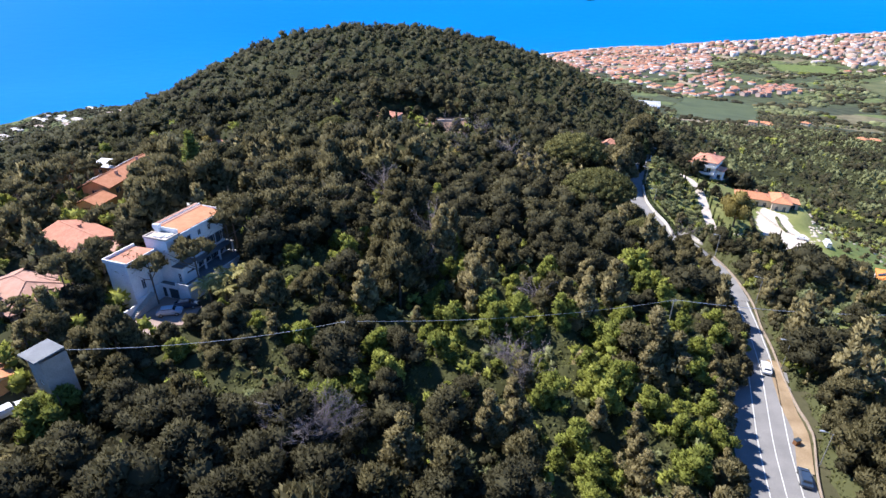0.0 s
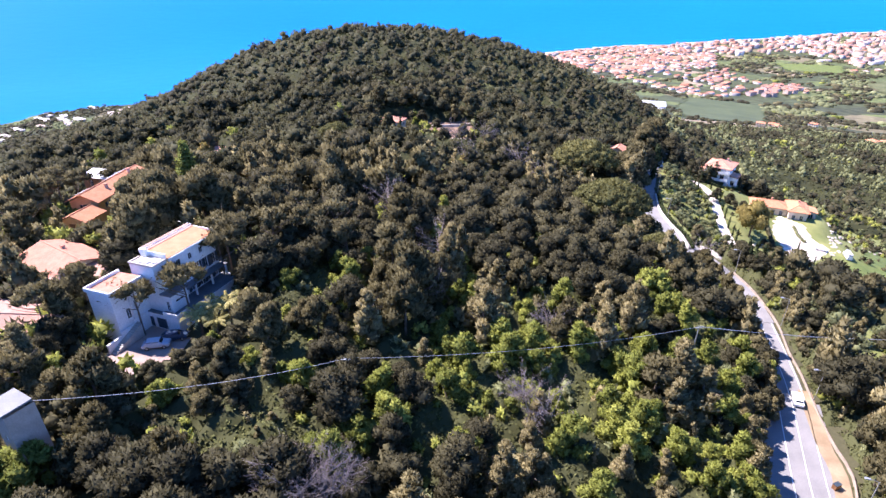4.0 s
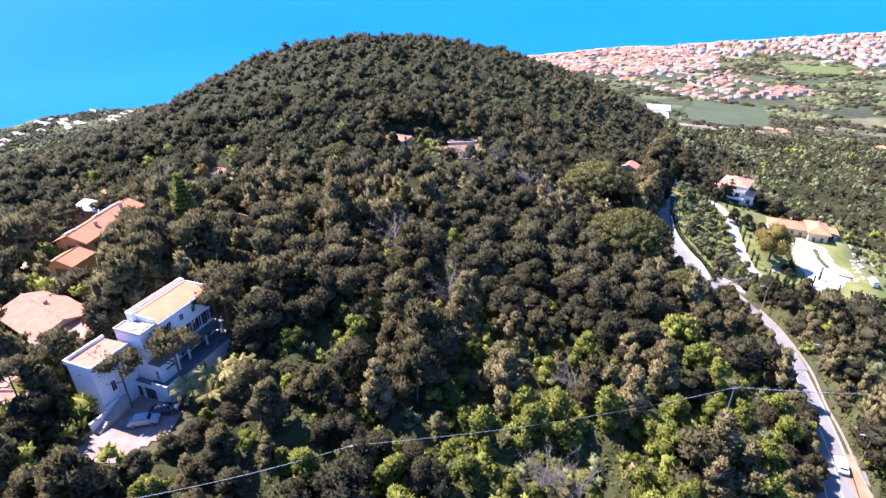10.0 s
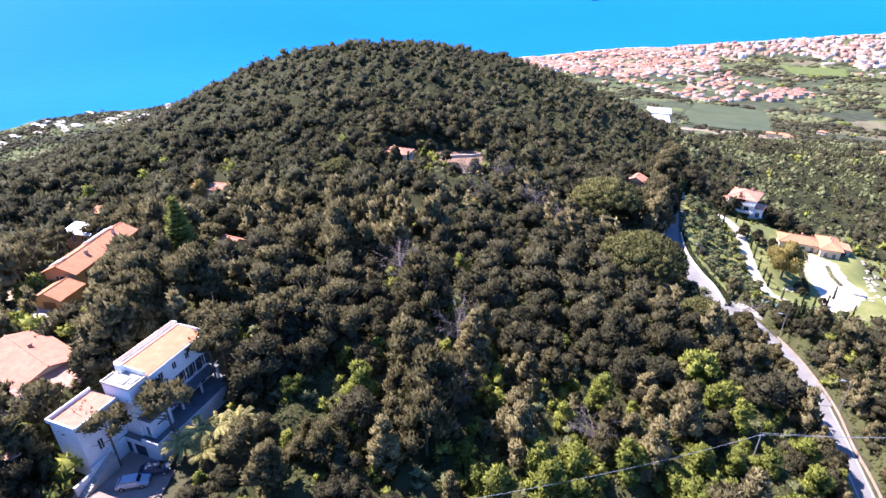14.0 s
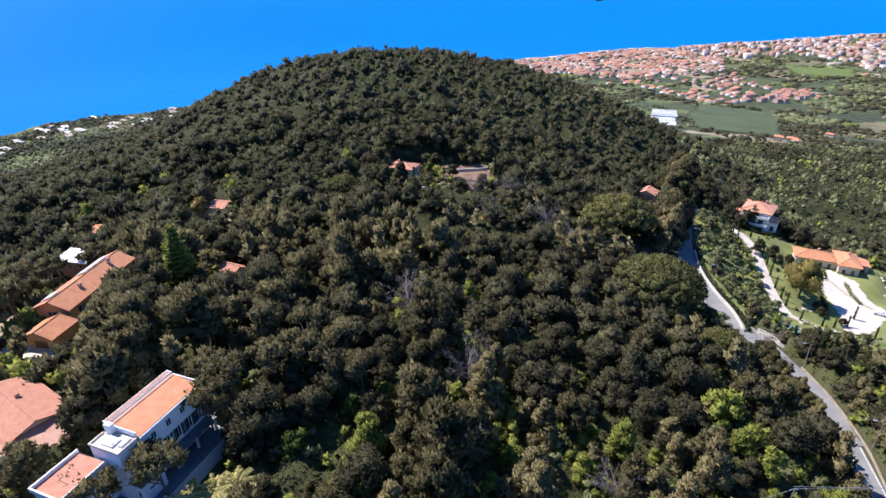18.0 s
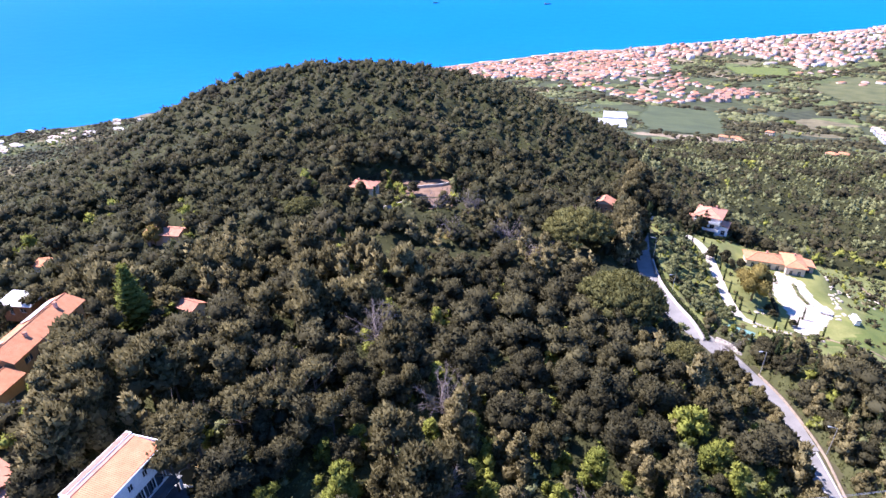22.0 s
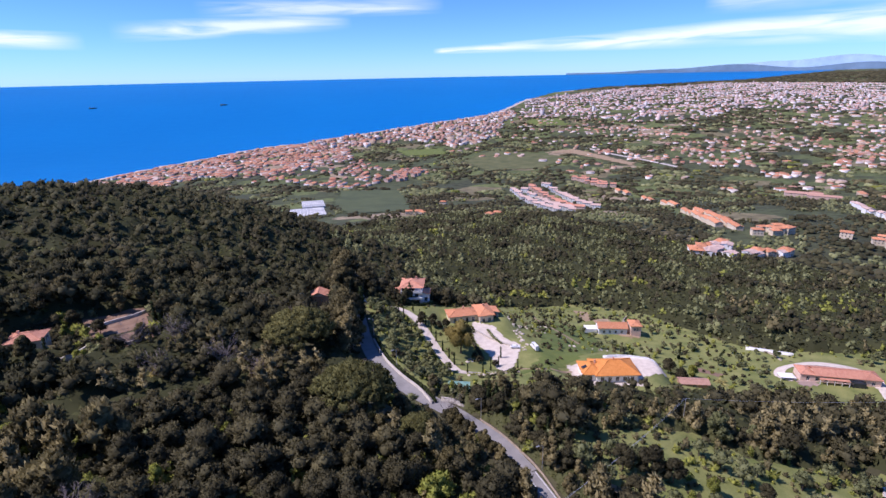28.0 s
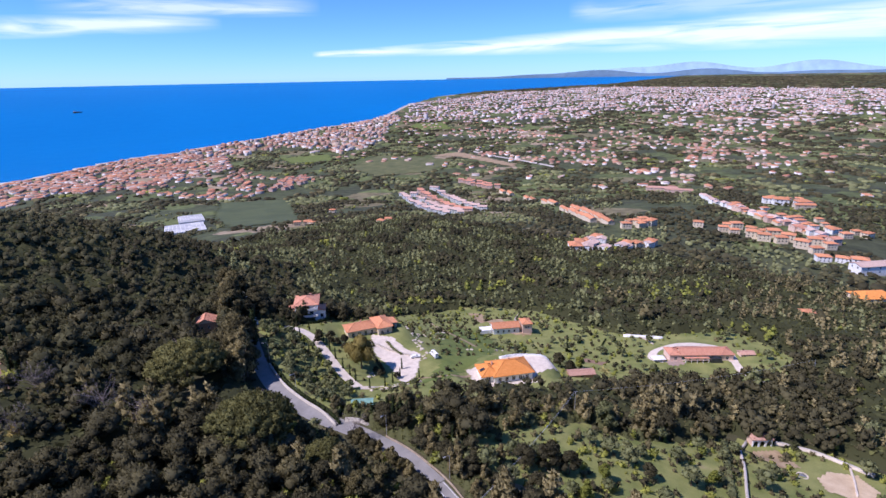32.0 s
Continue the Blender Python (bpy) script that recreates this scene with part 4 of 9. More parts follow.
def stand(name, label, category, xs, ys, kinds, scales, variants, r, sink=0.4):
    """Trees too many to count, joined kind by kind."""
    zs = land(xs, ys)
    for kind in KINDS:
        Vs, Fs, Ts, Ns, base = [], [], [], [], 0
        for vi, (v, f, t, nv) in enumerate(variants[kind]):
            sel = np.nonzero((kinds == kind) & (np.arange(len(xs)) % len(variants[kind]) == vi))[0]
            if not len(sel):
                continue
            a = r.uniform(0, 6.28, len(sel))
            s = scales[sel]
            w = s * r.uniform(0.85, 1.15, len(sel))
            ca, sa = np.cos(a)[:, None], np.sin(a)[:, None]
            X = (v[None, :, 0] * ca - v[None, :, 1] * sa) * w[:, None] + xs[sel][:, None]
            Y = (v[None, :, 0] * sa + v[None, :, 1] * ca) * w[:, None] + ys[sel][:, None]
            Z = v[None, :, 2] * s[:, None] + zs[sel][:, None] - sink
            X, Y, Z, _ = drawn_in(X, Y, Z)
            Vs.append(np.stack([X, Y, Z], -1).reshape(-1, 3))
            Ns.append(np.stack([nv[None, :, 0] * ca - nv[None, :, 1] * sa, nv[None, :, 0] * sa + nv[None, :, 1] * ca, np.broadcast_to(nv[None, :, 2], X.shape)], -1).reshape(-1, 3))
            Fs.append((f[None] + (np.arange(len(sel)) * len(v))[:, None, None] + base).reshape(-1, 3))
            Ts.append((t[None] + np.clip(0.24 + 0.3 * ripple(xs[sel], ys[sel], 70, 17) + r.uniform(-0.2, 0.2, len(sel)), 0, 0.95)[:, None]).ravel())
            base += len(sel) * len(v)
        if Vs:
            me = mesh_from(name, np.vstack(Vs), np.vstack(Fs), M[KINDS[kind][0]], np.concatenate(Ts), normals=np.vstack(Ns))
            tagged(new(name, me), label + {"pine": " of pines", "cone": " of conifers", "oak": " of holm oaks", "leaf": " of broadleaf trees", "scrub": " of evergreen scrub trees", "aleppo": " of dark hill pines"}[kind], category, kind="stuff")


def single_tree(mesh_list, trunks, kind, x, y, s, turn, r):
    nm, label, cat = LABELS[kind]
    ob = thing(nm, pose(x, y, height(x, y), 0, 0, turn) @ Matrix.Diagonal((s, s, s * r.uniform(0.9, 1.12), 1)), label, cat, "trees of the hillside wood")
    part("trunk", trunks[r.integers(len(trunks))], None, ob)
    part("crown", mesh_list[r.integers(len(mesh_list))], None, ob)
    return ob


r = np.random.default_rng(5)
SINGLE_LIMIT = 120
tx, ty = scatter(-150, 20, 230, 190, 5.3, 1)
ok = in_view(tx, ty) & free_of(tx, ty, 1.6) & (np.hypot(tx, ty - 20) < 178)
tx, ty = tx[ok], ty[ok]
kinds = pick_kind(tx, ty, r)
SPRING = [(-9, 118, 4), (-2, 127, 4), (-7, 112, 4), (1, 106, 5), (-23, 95, 6), (33, 118, 4), (48, 116, 5), (51, 111, 6), (20, 109, 5), (70, 121, 4), (15, 100, 6), (53, 103, 6), (-32, 91, 5), (-27, 185, 3.5)]
for ax, ay, rad in SPRING:
    kinds[np.hypot(tx - ax, ty - ay) < rad] = "leaf"
size = 0.72 + 0.85 * r.random(len(tx)) ** 1.7
size[kinds == "leaf"] *= 0.72
size[kinds == "oak"] *= 0.92
size[(kinds == "pine") & (tx < -5)] *= 1.15
size[(tx > -46) & (tx < -24) & (ty > 60) & (ty < 94)] *= 0.55
size[(tx > -66) & (tx < -40) & (ty < 74)] *= 0.7
size[(tx > 105) & (ty > 122)] *= 0.72
size[(tx > 58) & (tx < 80) & (ty > 118)] *= 0.6
size[(tx > 80) & (tx < 108) & (ty > 140)] *= 0.55
size[(tx < -64) & (ty > 88) & (ty < 122)] *= 0.6
order = np.argsort(np.hypot(tx - 5, ty - 45))
chosen = np.zeros(len(tx), bool)
for kind in KINDS:
    idx = [i for i in order if kinds[i] == kind][:SINGLE_LIMIT]
    chosen[idx] = True
    crowns = [mesh_from("crown", v, f, M[KINDS[kind][0]], t, normals=nv) for v, f, t, nv in FINE[kind]]
    trunks = [trunk_mesh(r, kind, M["bark"]) for _ in range(3)]
    for i in idx:
        single_tree(crowns, trunks, kind, tx[i], ty[i], size[i], r.uniform(0, 360), r)
stand("near_wood", "dense sunlit wood", "woodland", tx[~chosen], ty[~chosen], kinds[~chosen], size[~chosen], MIDDLE, r)

# young trees that fill the gaps
gx, gy = scatter(-150, 20, 230, 190, 4.5, 12)
ok = in_view(gx, gy) & free_of(gx, gy, 1.2) & (np.hypot(gx, gy - 20) < 178)
gx, gy = gx[ok], gy[ok]
gk = pick_kind(gx + 7, gy - 5, r)
stray = r.random(len(gx)) / np.where((gy < 112) & (gx > -34) & (gx < 80), 2.0, 1.0)
gk[stray < 0.2] = "leaf"
gk[(stray > 0.2) & (stray < 0.3)] = "scrub"
stand("young_wood", "young trees and tall shrubs between the crowns", "woodland", gx, gy, gk, r.uniform(0.4, 0.7, len(gx)) * np.where((gx > -46) & (gx < -24) & (gy > 60) & (gy < 94), 0.7, 1.0), LOW, r)

tx, ty = scatter(-330, 0, 560, 640, 6.3, 2)
ok = in_view(tx, ty) & free_of(tx, ty, 2.0) & (np.hypot(tx, ty - 20) >= 178) & (np.hypot(tx, ty - 20) < 300) & (land(tx, ty) > 90) & ~((tx < 70) & (ty > 485)) & ~((tx < -230) & (ty > 440))
glade = (tx > 190) & (ripple(tx, ty, 70, 12) + r.uniform(-0.4, 0.4, tx.shape) > 0.35)
tx, ty, glade = tx[ok], ty[ok], glade[ok]
kinds = pick_kind(tx, ty, r)
kinds[glade & (r.random(len(tx)) < 0.16)] = "leaf"
size = (0.74 + 0.75 * r.random(len(tx)) ** 1.6) * np.where(tx > 190, 0.9, 1.0) * np.where(glade, r.uniform(0.35, 0.8, len(tx)), 1.0)
size *= np.where((tx > 118) & (tx < 215) & (ty > 105) & (ty < 152), 0.6, 1.0)
size *= np.where((tx > 56) & (tx < 82) & (ty > 150) & (ty < 212), 0.5, 1.0)
size *= np.where((np.abs(tx + 8) < 24) & (ty > 214) & (ty < 246), 0.5, 1.0)
stand("hill_wood", "wooded hillside", "woodland", tx, ty, kinds, size, LOW, r)

# belt of tall oaks between the lower field and the farm
tx, ty = scatter(172, 48, 262, 122, 6.4, 77)
ok = free_of(tx, ty, 2.2) & (np.abs((tx - 218) * 0.62 - (85 - ty) * 0.78) < 60)
tx, ty = tx[ok], ty[ok]
stand("oak_belt", "dark belt of tall trees", "woodland", tx, ty, np.where(r.random(len(tx)) < 0.85, "oak", "pine"), r.uniform(0.75, 1.15, len(tx)), LOW, r)

tx, ty = scatter(-340, 0, 560, 640, 7.2, 7)
opening = (tx > 200) & (ripple(tx, ty, 95, 44) > 0.75)
ok = in_view(tx, ty) & free_of(tx, ty, 2.0) & ~(opening & (r.random(len(tx)) < 0.72)) & (np.hypot(tx, ty - 20) >= 300) & (land(tx, ty) > 80) & ~((tx < 70) & (ty > 485)) & ~((tx < -230) & (ty > 440))
glade = (tx > 190) & (ripple(tx, ty, 70, 12) + r.uniform(-0.4, 0.4, tx.shape) > 0.25)
tx, ty, glade = tx[ok], ty[ok], glade[ok]
kinds = pick_kind(tx, ty, r)
kinds[glade & (r.random(len(tx)) < 0.55)] = "scrub"
kinds[glade & (r.random(len(tx)) < 0.03)] = "leaf"
for ax, ay, bx, by in ((395, 165, 45, 22), (236, 290, 26, 14), (310, 290, 16, 22), (322, 95, 22, 18)):
    kinds[(np.hypot((tx - ax) / bx, (ty - ay) / by) < 1) & (r.random(len(tx)) < 0.55)] = "leaf"
stand("upper_wood", "wooded hillside", "woodland", tx, ty, kinds, r.uniform(0.72, 1.08, len(tx)) * np.where(glade, 0.8, 1.0) * (1 + 0.16 * ripple(tx, ty, 34, 19)), HILL, r)


def undergrowth(name, label, x0, y0, x1, y1, cell, low, high, tuft, per, where, seed):
    """Shrub layer under the trees: an uneven mass with leaf tufts all over it."""
    r = np.random.default_rng(seed)
    X, Y = np.meshgrid(np.arange(x0, x1, cell), np.arange(y0, y1, cell), indexing="ij")
    X, Y = X + r.uniform(-0.3, 0.3, X.shape) * cell, Y + r.uniform(-0.3, 0.3, Y.shape) * cell
    base = land(X, Y)
    lump = np.clip(0.5 + 0.35 * ripple(X, Y, cell * 6, seed + 1) + r.uniform(-0.35, 0.35, X.shape), 0, 1)
    cx, cy = (X[:-1, :-1] + X[1:, 1:]) / 2, (Y[:-1, :-1] + Y[1:, 1:]) / 2
    keep = (free_of(cx.ravel(), cy.ravel(), 0.6) & where(cx.ravel(), cy.ravel())).reshape(cx.shape)
    full = np.zeros(X.shape)
    for di in (0, 1):
        for dj in (0, 1):
            full[di:di + keep.shape[0], dj:dj + keep.shape[1]] += keep
    Z = np.where(full == 4, base + low + (high - low) * lump, base - 0.1)
    n, k = X.shape
    i, j = np.nonzero(keep)
    q = np.stack([i * k + j, (i + 1) * k + j, (i + 1) * k + j + 1, i * k + j + 1], -1)
    f = np.concatenate([q[:, [0, 1, 2]], q[:, [0, 2, 3]]])
    used, inv = np.unique(f, return_inverse=True)
    v = np.stack([X, Y, Z], -1).reshape(-1, 3)[used]
    tone = np.clip(0.1 + 0.1 * ripple(v[:, 0], v[:, 1], 30, seed + 2), 0, 0.3)
    V, F, T = [v], [inv.reshape(-1, 3)], [tone]
    b0 = len(v)
    for _ in range(per):
        a, b = r.random(len(i)), r.random(len(i))
        p = np.stack([X[i, j] * (1 - a) + X[i + 1, j] * a, Y[i, j] * (1 - b) + Y[i, j + 1] * b, (Z[i, j] * (1 - a) + Z[i + 1, j] * a) * (1 - b) + (Z[i, j + 1] * (1 - a) + Z[i + 1, j + 1] * a) * b + 0.1], 1)
        nn = np.array([0, 0, 0.6]) + r.normal(size=p.shape) * 0.7
        nn /= np.linalg.norm(nn, axis=1)[:, None]
        t = np.cross(nn, r.normal(size=p.shape))
        t /= np.linalg.norm(t, axis=1)[:, None]
        u = np.cross(nn, t)
        s = tuft * r.uniform(0.5, 1.4, (len(p), 1))
        V.append(np.stack([p - t * s * 0.5, p + u * s * 0.45 + nn * s * 0.2, p + t * s * 0.6, p - u * s * 0.4 + nn * s * 0.15], 1).reshape(-1, 3))
        m = b0 + 4 * np.arange(len(p))
        F.append(np.concatenate([np.stack([m, m + 3, m + 1], 1), np.stack([m + 3, m + 2, m + 1], 1)]))
        T.append(np.repeat(np.clip(0.2 + 0.3 * ripple(p[:, 0], p[:, 1], 30, seed + 2) + r.uniform(-0.15, 0.3, len(p)), 0, 1), 4))
        b0 += 4 * len(p)
    V, F = np.vstack(V), np.vstack(F)
    fn = np.cross(V[F[:, 1]] - V[F[:, 0]], V[F[:, 2]] - V[F[:, 0]])
    F[fn[:, 2] < 0] = F[fn[:, 2] < 0][:, ::-1]
    nv = np.zeros_like(V)
    for q in range(3):
        np.add.at(nv, F[:, q], unit(np.where(fn[:, 2:] < 0, -fn, fn)))
    nv = unit(nv + np.array([0, 0, 0.5]))
    tagged(new(name, mesh_from(name, V, F, M["scrub"], np.concatenate(T), normals=nv)), label, "undergrowth", kind="stuff")


undergrowth("near_undergrowth", "dense green shrubs under the trees", -135, 20, 200, 185, 1.6, 0.4, 3.4, 0.5, 16, lambda x, y: in_view(x, y) & (np.hypot(x, y - 20) < 172), 71)
undergrowth("hill_undergrowth", "dark shrubs under the trees of the hillside", -330, 20, 560, 640, 4.2, 1.2, 5.4, 1.9, 4, lambda x, y: in_view(x, y) & (np.hypot(x, y - 20) >= 170) & (land(x, y) > 90), 72)

# the wood goes on behind the viewpoint
tx, ty = scatter(-170, -110, 190, 24, 7.0, 8)
ok = free_of(tx, ty, 2.0) & ~(in_view(tx, ty) & (ty > 19))
tx, ty = tx[ok], ty[ok]
bk, bs, near = pick_kind(tx, ty, r), r.uniform(0.8, 1.3, len(tx)), (ty > -40) & (np.abs(tx) < 60)
stand("back_wood", "wood behind the viewpoint", "woodland", tx[~near], ty[~near], bk[~near], bs[~near], HILL, r)
stand("back_wood", "wood round the viewpoint", "woodland", tx[near], ty[near], bk[near], bs[near], MIDDLE, r)
undergrowth("back_undergrowth", "dark shrubs under the trees", -170, -110, 190, 24, 4.0, 0.8, 3.6, 1.6, 3, lambda x, y: y < 22, 73)

# ---- far settlements ----
def settlement(name, label, xs, ys, angles, w, d, h, rise, wall_mats, roof_mats, r, lift=0.0, flat=0.15):
    """Far buildings too many to count: walls and hipped roofs, joined by colour."""
    n = len(xs)
    zs = land(xs, ys) + lift
    root = thing(name, pose(0, 0, 0), label, "town", kind="stuff")
    c, s = np.cos(angles)[:, None], np.sin(angles)[:, None]
    ux = np.array([-1, 1, 1, -1, -1, 1, 1, -1]) / 2
    uy = np.array([-1, -1, 1, 1, -1, -1, 1, 1]) / 2
    uz = np.array([0, 0, 0, 0, 1, 1, 1, 1.0])

    def place(lx, ly, lz):
        x, y, z, _ = drawn_in(xs[:, None] + lx * c - ly * s, ys[:, None] + lx * s + ly * c, zs[:, None] + lz)
        return np.stack([x, y, z], -1)
    body = place(ux * w[:, None], uy * d[:, None], uz * (h[:, None] + 3) - 3)
    over = 0.5
    rx = np.array([-1, 1, 1, -1, -0.5, 0.5]) / 2
    ry = np.array([-1, -1, 1, 1, 0, 0]) / 2
    top = place(rx * (w[:, None] + over), ry * (d[:, None] + over), h[:, None] + np.array([0.05, 0.05, 0.05, 0.05, 1, 1]) * np.where(np.array([0, 0, 0, 0, 1, 1])[None, :], rise[:, None], 1))
    bf = np.array([(0, 1, 5, 4), (1, 2, 6, 5), (2, 3, 7, 6), (3, 0, 4, 7), (4, 5, 6, 7)])
    rf = np.array([(0, 1, 5, 4), (1, 2, 5, 5), (2, 3, 4, 5), (3, 0, 4, 4)])
    pick = r.integers(len(wall_mats), size=n)
    for k, m in enumerate(wall_mats):
        i = np.nonzero(pick == k)[0]
        if len(i):
            part("walls", mesh_from("walls", body[i].reshape(-1, 3), (bf[None] + 8 * np.arange(len(i))[:, None, None]).reshape(-1, 4), m), m, root)
    rt = np.array([(0, 1, 5), (0, 5, 4), (1, 2, 5), (2, 3, 4), (2, 4, 5), (3, 0, 4)])
    pick = r.integers(len(roof_mats), size=n)
    for k, m in enumerate(roof_mats):
        i = np.nonzero(pick == k)[0]
        if len(i):
            part("roofs", mesh_from("roofs", top[i].reshape(-1, 3), (rt[None] + 6 * np.arange(len(i))[:, None, None]).reshape(-1, 3), m), m, root)
    return root


far_walls = [surface("far_wall_" + nm, a, b, 0.05, 0.9, vary=0.25, island=True) for nm, a, b in (("white", (0.386, 0.344, 0.311), (0.470, 0.428, 0.395)), ("bright", (0.504, 0.479, 0.454), (0.605, 0.580, 0.554)), ("cream", (0.370, 0.277, 0.202), (0.420, 0.328, 0.244)), ("pink", (0.336, 0.210, 0.160), (0.403, 0.260, 0.202)))]
far_roofs = [surface("far_roof_" + nm, a, b, 0.05, 0.9, vary=0.25, island=True) for nm, a, b in (("red", (0.360, 0.144, 0.081), (0.432, 0.189, 0.117)), ("brown", (0.297, 0.153, 0.104), (0.378, 0.207, 0.144)), ("orange", (0.450, 0.198, 0.108), (0.522, 0.252, 0.144)), ("pale", (0.396, 0.297, 0.252), (0.486, 0.387, 0.333)))]

# built-up districts: outline, lie of the streets in degrees, spacing along and across, share built on
TOWN = [(105, 1912), (218, 1775), (344, 1877), (440, 1789), (580, 1747), (734, 1780), (884, 1854), (1027, 2192), (990, 2600), (795, 2590), (420, 2360), (155, 2190), (40, 2090)]
TOWN_EDGE = [(440, 1789), (440, 1644), (519, 1579), (543, 1384), (574, 1273), (643, 1244), (677, 1241), (787, 1344), (910, 1352), (956, 1502), (850, 1614), (900, 1850), (734, 1780), (580, 1747)]
SHORE_STRIP = [(1010, 2180), (1108, 2154), (1393, 2231), (1357, 1933), (1304, 1736), (1518, 1876), (1780, 2068), (2243, 2564), (2920, 3136), (3300, 3640), (2660, 3260), (1980, 3000), (1465, 2790), (990, 2610)]
CITY = [(2643, 2843), (2759, 2473), (2715, 1956), (3130, 1726), (4054, 2062), (4095, 1577), (4400, 150), (9800, 250), (10740, 4130), (10770, 5752), (8489, 5287), (7702, 5703), (6431, 5380), (4575, 4767)]
CITY_SOUTH = [(4051, 1654), (4139, 626), (3410, 514), (2859, 802), (2978, 1114)]
DISTRICTS = [(TOWN, 30, 23, 20, 0.88), (TOWN_EDGE, 34, 31, 27, 0.5), (SHORE_STRIP, 32, 33, 27, 0.62),
             ([(2022, 1212), (2200, 1187), (1770, 861), (1445, 668), (1491, 768), (1489, 886), (1479, 988), (1692, 1112)], 40, 33, 29, 0.62),
             ([(2146, 758), (2290, 666), (1807, 510), (1657, 509), (1646, 593)], 20, 27, 25, 0.72),
             ([(1460, 666), (1527, 568), (1348, 451), (1251, 447), (1403, 614)], 55, 30, 26, 0.6),
             ([(2008, 546), (2119, 487), (1800, 315), (1535, 362)], 30, 36, 30, 0.5),
             ([(2367, 2128), (2503, 1873), (2346, 1402), (2181, 1306), (2091, 1513), (2008, 1811)], 60, 36, 32, 0.55),
             ([(2651, 1427), (2558, 1077), (2420, 854), (1918, 689), (1962, 829), (2151, 1131)], 25, 36, 33, 0.45),
             ([(2864, 948), (3132, 733), (2574, 534), (2236, 629), (2377, 788)], 15, 38, 34, 0.5),
             ([(1510, 1330), (1660, 1300), (1560, 1010), (1480, 1000)], 62, 30, 26, 0.6)]
BUILT = [d[0] for d in DISTRICTS] + [CITY, CITY_SOUTH]


def streets(poly, turn, step, gap, share, r):
    """House plots in rows inside an outline."""
    p = np.array(poly, float)
    c = p.mean(0)
    reach = np.hypot(*(p - c).T).max() + step
    u, v = np.meshgrid(np.arange(-reach, reach, step), np.arange(-reach, reach, gap), indexing="ij")
    v = v + 6 * np.round(v / gap / 3)
    u, v = u + r.uniform(-0.3, 0.3, u.shape) * step, v + r.uniform(-0.2, 0.2, u.shape) * gap
    u, v = u + 0.7 * step * ripple(u, v, step * 12, 41), v + 0.9 * gap * ripple(u, v, step * 9, 42)
    a = radians(turn)
    x, y = (c[0] + u * math.cos(a) - v * math.sin(a)).ravel(), (c[1] + u * math.sin(a) + v * math.cos(a)).ravel()
    d, side = along(COAST, x, y)
    ok = inside(poly, x, y) & (d * side > 26) & (r.random(len(x)) < share * np.clip(1 + 0.5 * ripple(x, y, 130, 33), 0.2, 1.2))
    return x[ok], y[ok], np.full(ok.sum(), a) + r.normal(0, 0.14, ok.sum()) + 0.3 * ripple(x[ok], y[ok], step * 14, 43) + np.where(r.random(ok.sum()) < 0.3, math.pi / 2, 0)


r = np.random.default_rng(31)
# the town along the shore
xs, ys, an = streets(*DISTRICTS[0], r)
n = len(xs)
settlement("coastal_town", "dense seaside town of pale houses with terracotta roofs", xs, ys, an, r.uniform(12, 26, n), r.uniform(9, 15, n), r.uniform(3.5, 8, n), r.uniform(1.6, 2.8, n), far_walls, far_roofs[:3] + far_roofs, r)
xs, ys, an = streets(*DISTRICTS[1], r)
n = len(xs)
settlement("town_outskirts", "villas with terracotta roofs among gardens at the town's edge", xs, ys, an, r.uniform(12, 21, n), r.uniform(9, 14, n), r.uniform(3.5, 7, n), r.uniform(1.8, 3.0, n), far_walls, far_roofs[:3], r)
xs, ys, an = streets(*DISTRICTS[2], r)
n = len(xs)
settlement("shore_apartments", "apartment blocks and villas along the shore", xs, ys, an, r.uniform(15, 34, n), r.uniform(11, 15, n), r.uniform(6, 16, n), r.uniform(0.8, 2.6, n), far_walls, far_roofs, r)
# low sheds and glasshouses on the near stretch of coast
xs, ys = scatter(-1000, 1000, -480, 1480, 38, 35)
g, sd = along(COAST, xs, ys)
ok = (g * sd > 30) & (g * sd < 210) & (r.random(len(xs)) < 0.5)
xs, ys = xs[ok], ys[ok]
n = len(xs)
settlement("shore_sheds", "scattered pale sheds and low houses near the rocky coast", xs, ys, radians(-32) + r.normal(0, 0.15, n), r.uniform(16, 48, n), r.uniform(8, 14, n), r.uniform(2.5, 4.5, n), r.uniform(0.3, 1.0, n), far_walls[:2], far_roofs[3:] + far_walls[:2], r)
# pale rocks and surf along the shore
shore = smooth_line(COAST[6:17], 20.0)
dd = np.gradient(shore, axis=0)
dd /= np.linalg.norm(dd, axis=1)[:, None]
out = np.stack([-dd[:, 1], dd[:, 0]], 1)
wide = (26 + 20 * ripple(shore[:, 0], shore[:, 1], 90, 38) + 5 * r.random(len(shore))) * np.where(shore[:, 0] < -250, 0.35, 1.0)
rim = [shore - out * 14, shore + out * np.maximum(wide, 1.0)[:, None] * 0.5, shore + out * np.maximum(wide, 2.0)[:, None]]
vs = []
for q, zz in zip(rim, (3.5, 2.6, 0.25)):
    x, y, z, _ = drawn_in(q[:, 0], q[:, 1], np.full(len(q), zz))
    vs.append(np.stack([x, y, z], 1))
v, k = np.stack(vs, 1), len(shore)
i, j = np.meshgrid(np.arange(k - 1), np.arange(2), indexing="ij")
f = np.stack([i * 3 + j, (i + 1) * 3 + j, (i + 1) * 3 + j + 1, i * 3 + j + 1], -1).reshape(-1, 4)
tagged(new("rocky_shore", mesh_from("rocky_shore", v.reshape(-1, 3), f, M["rock"])), "pale rocky shore with a white rim of surf", "shore", kind="structure")
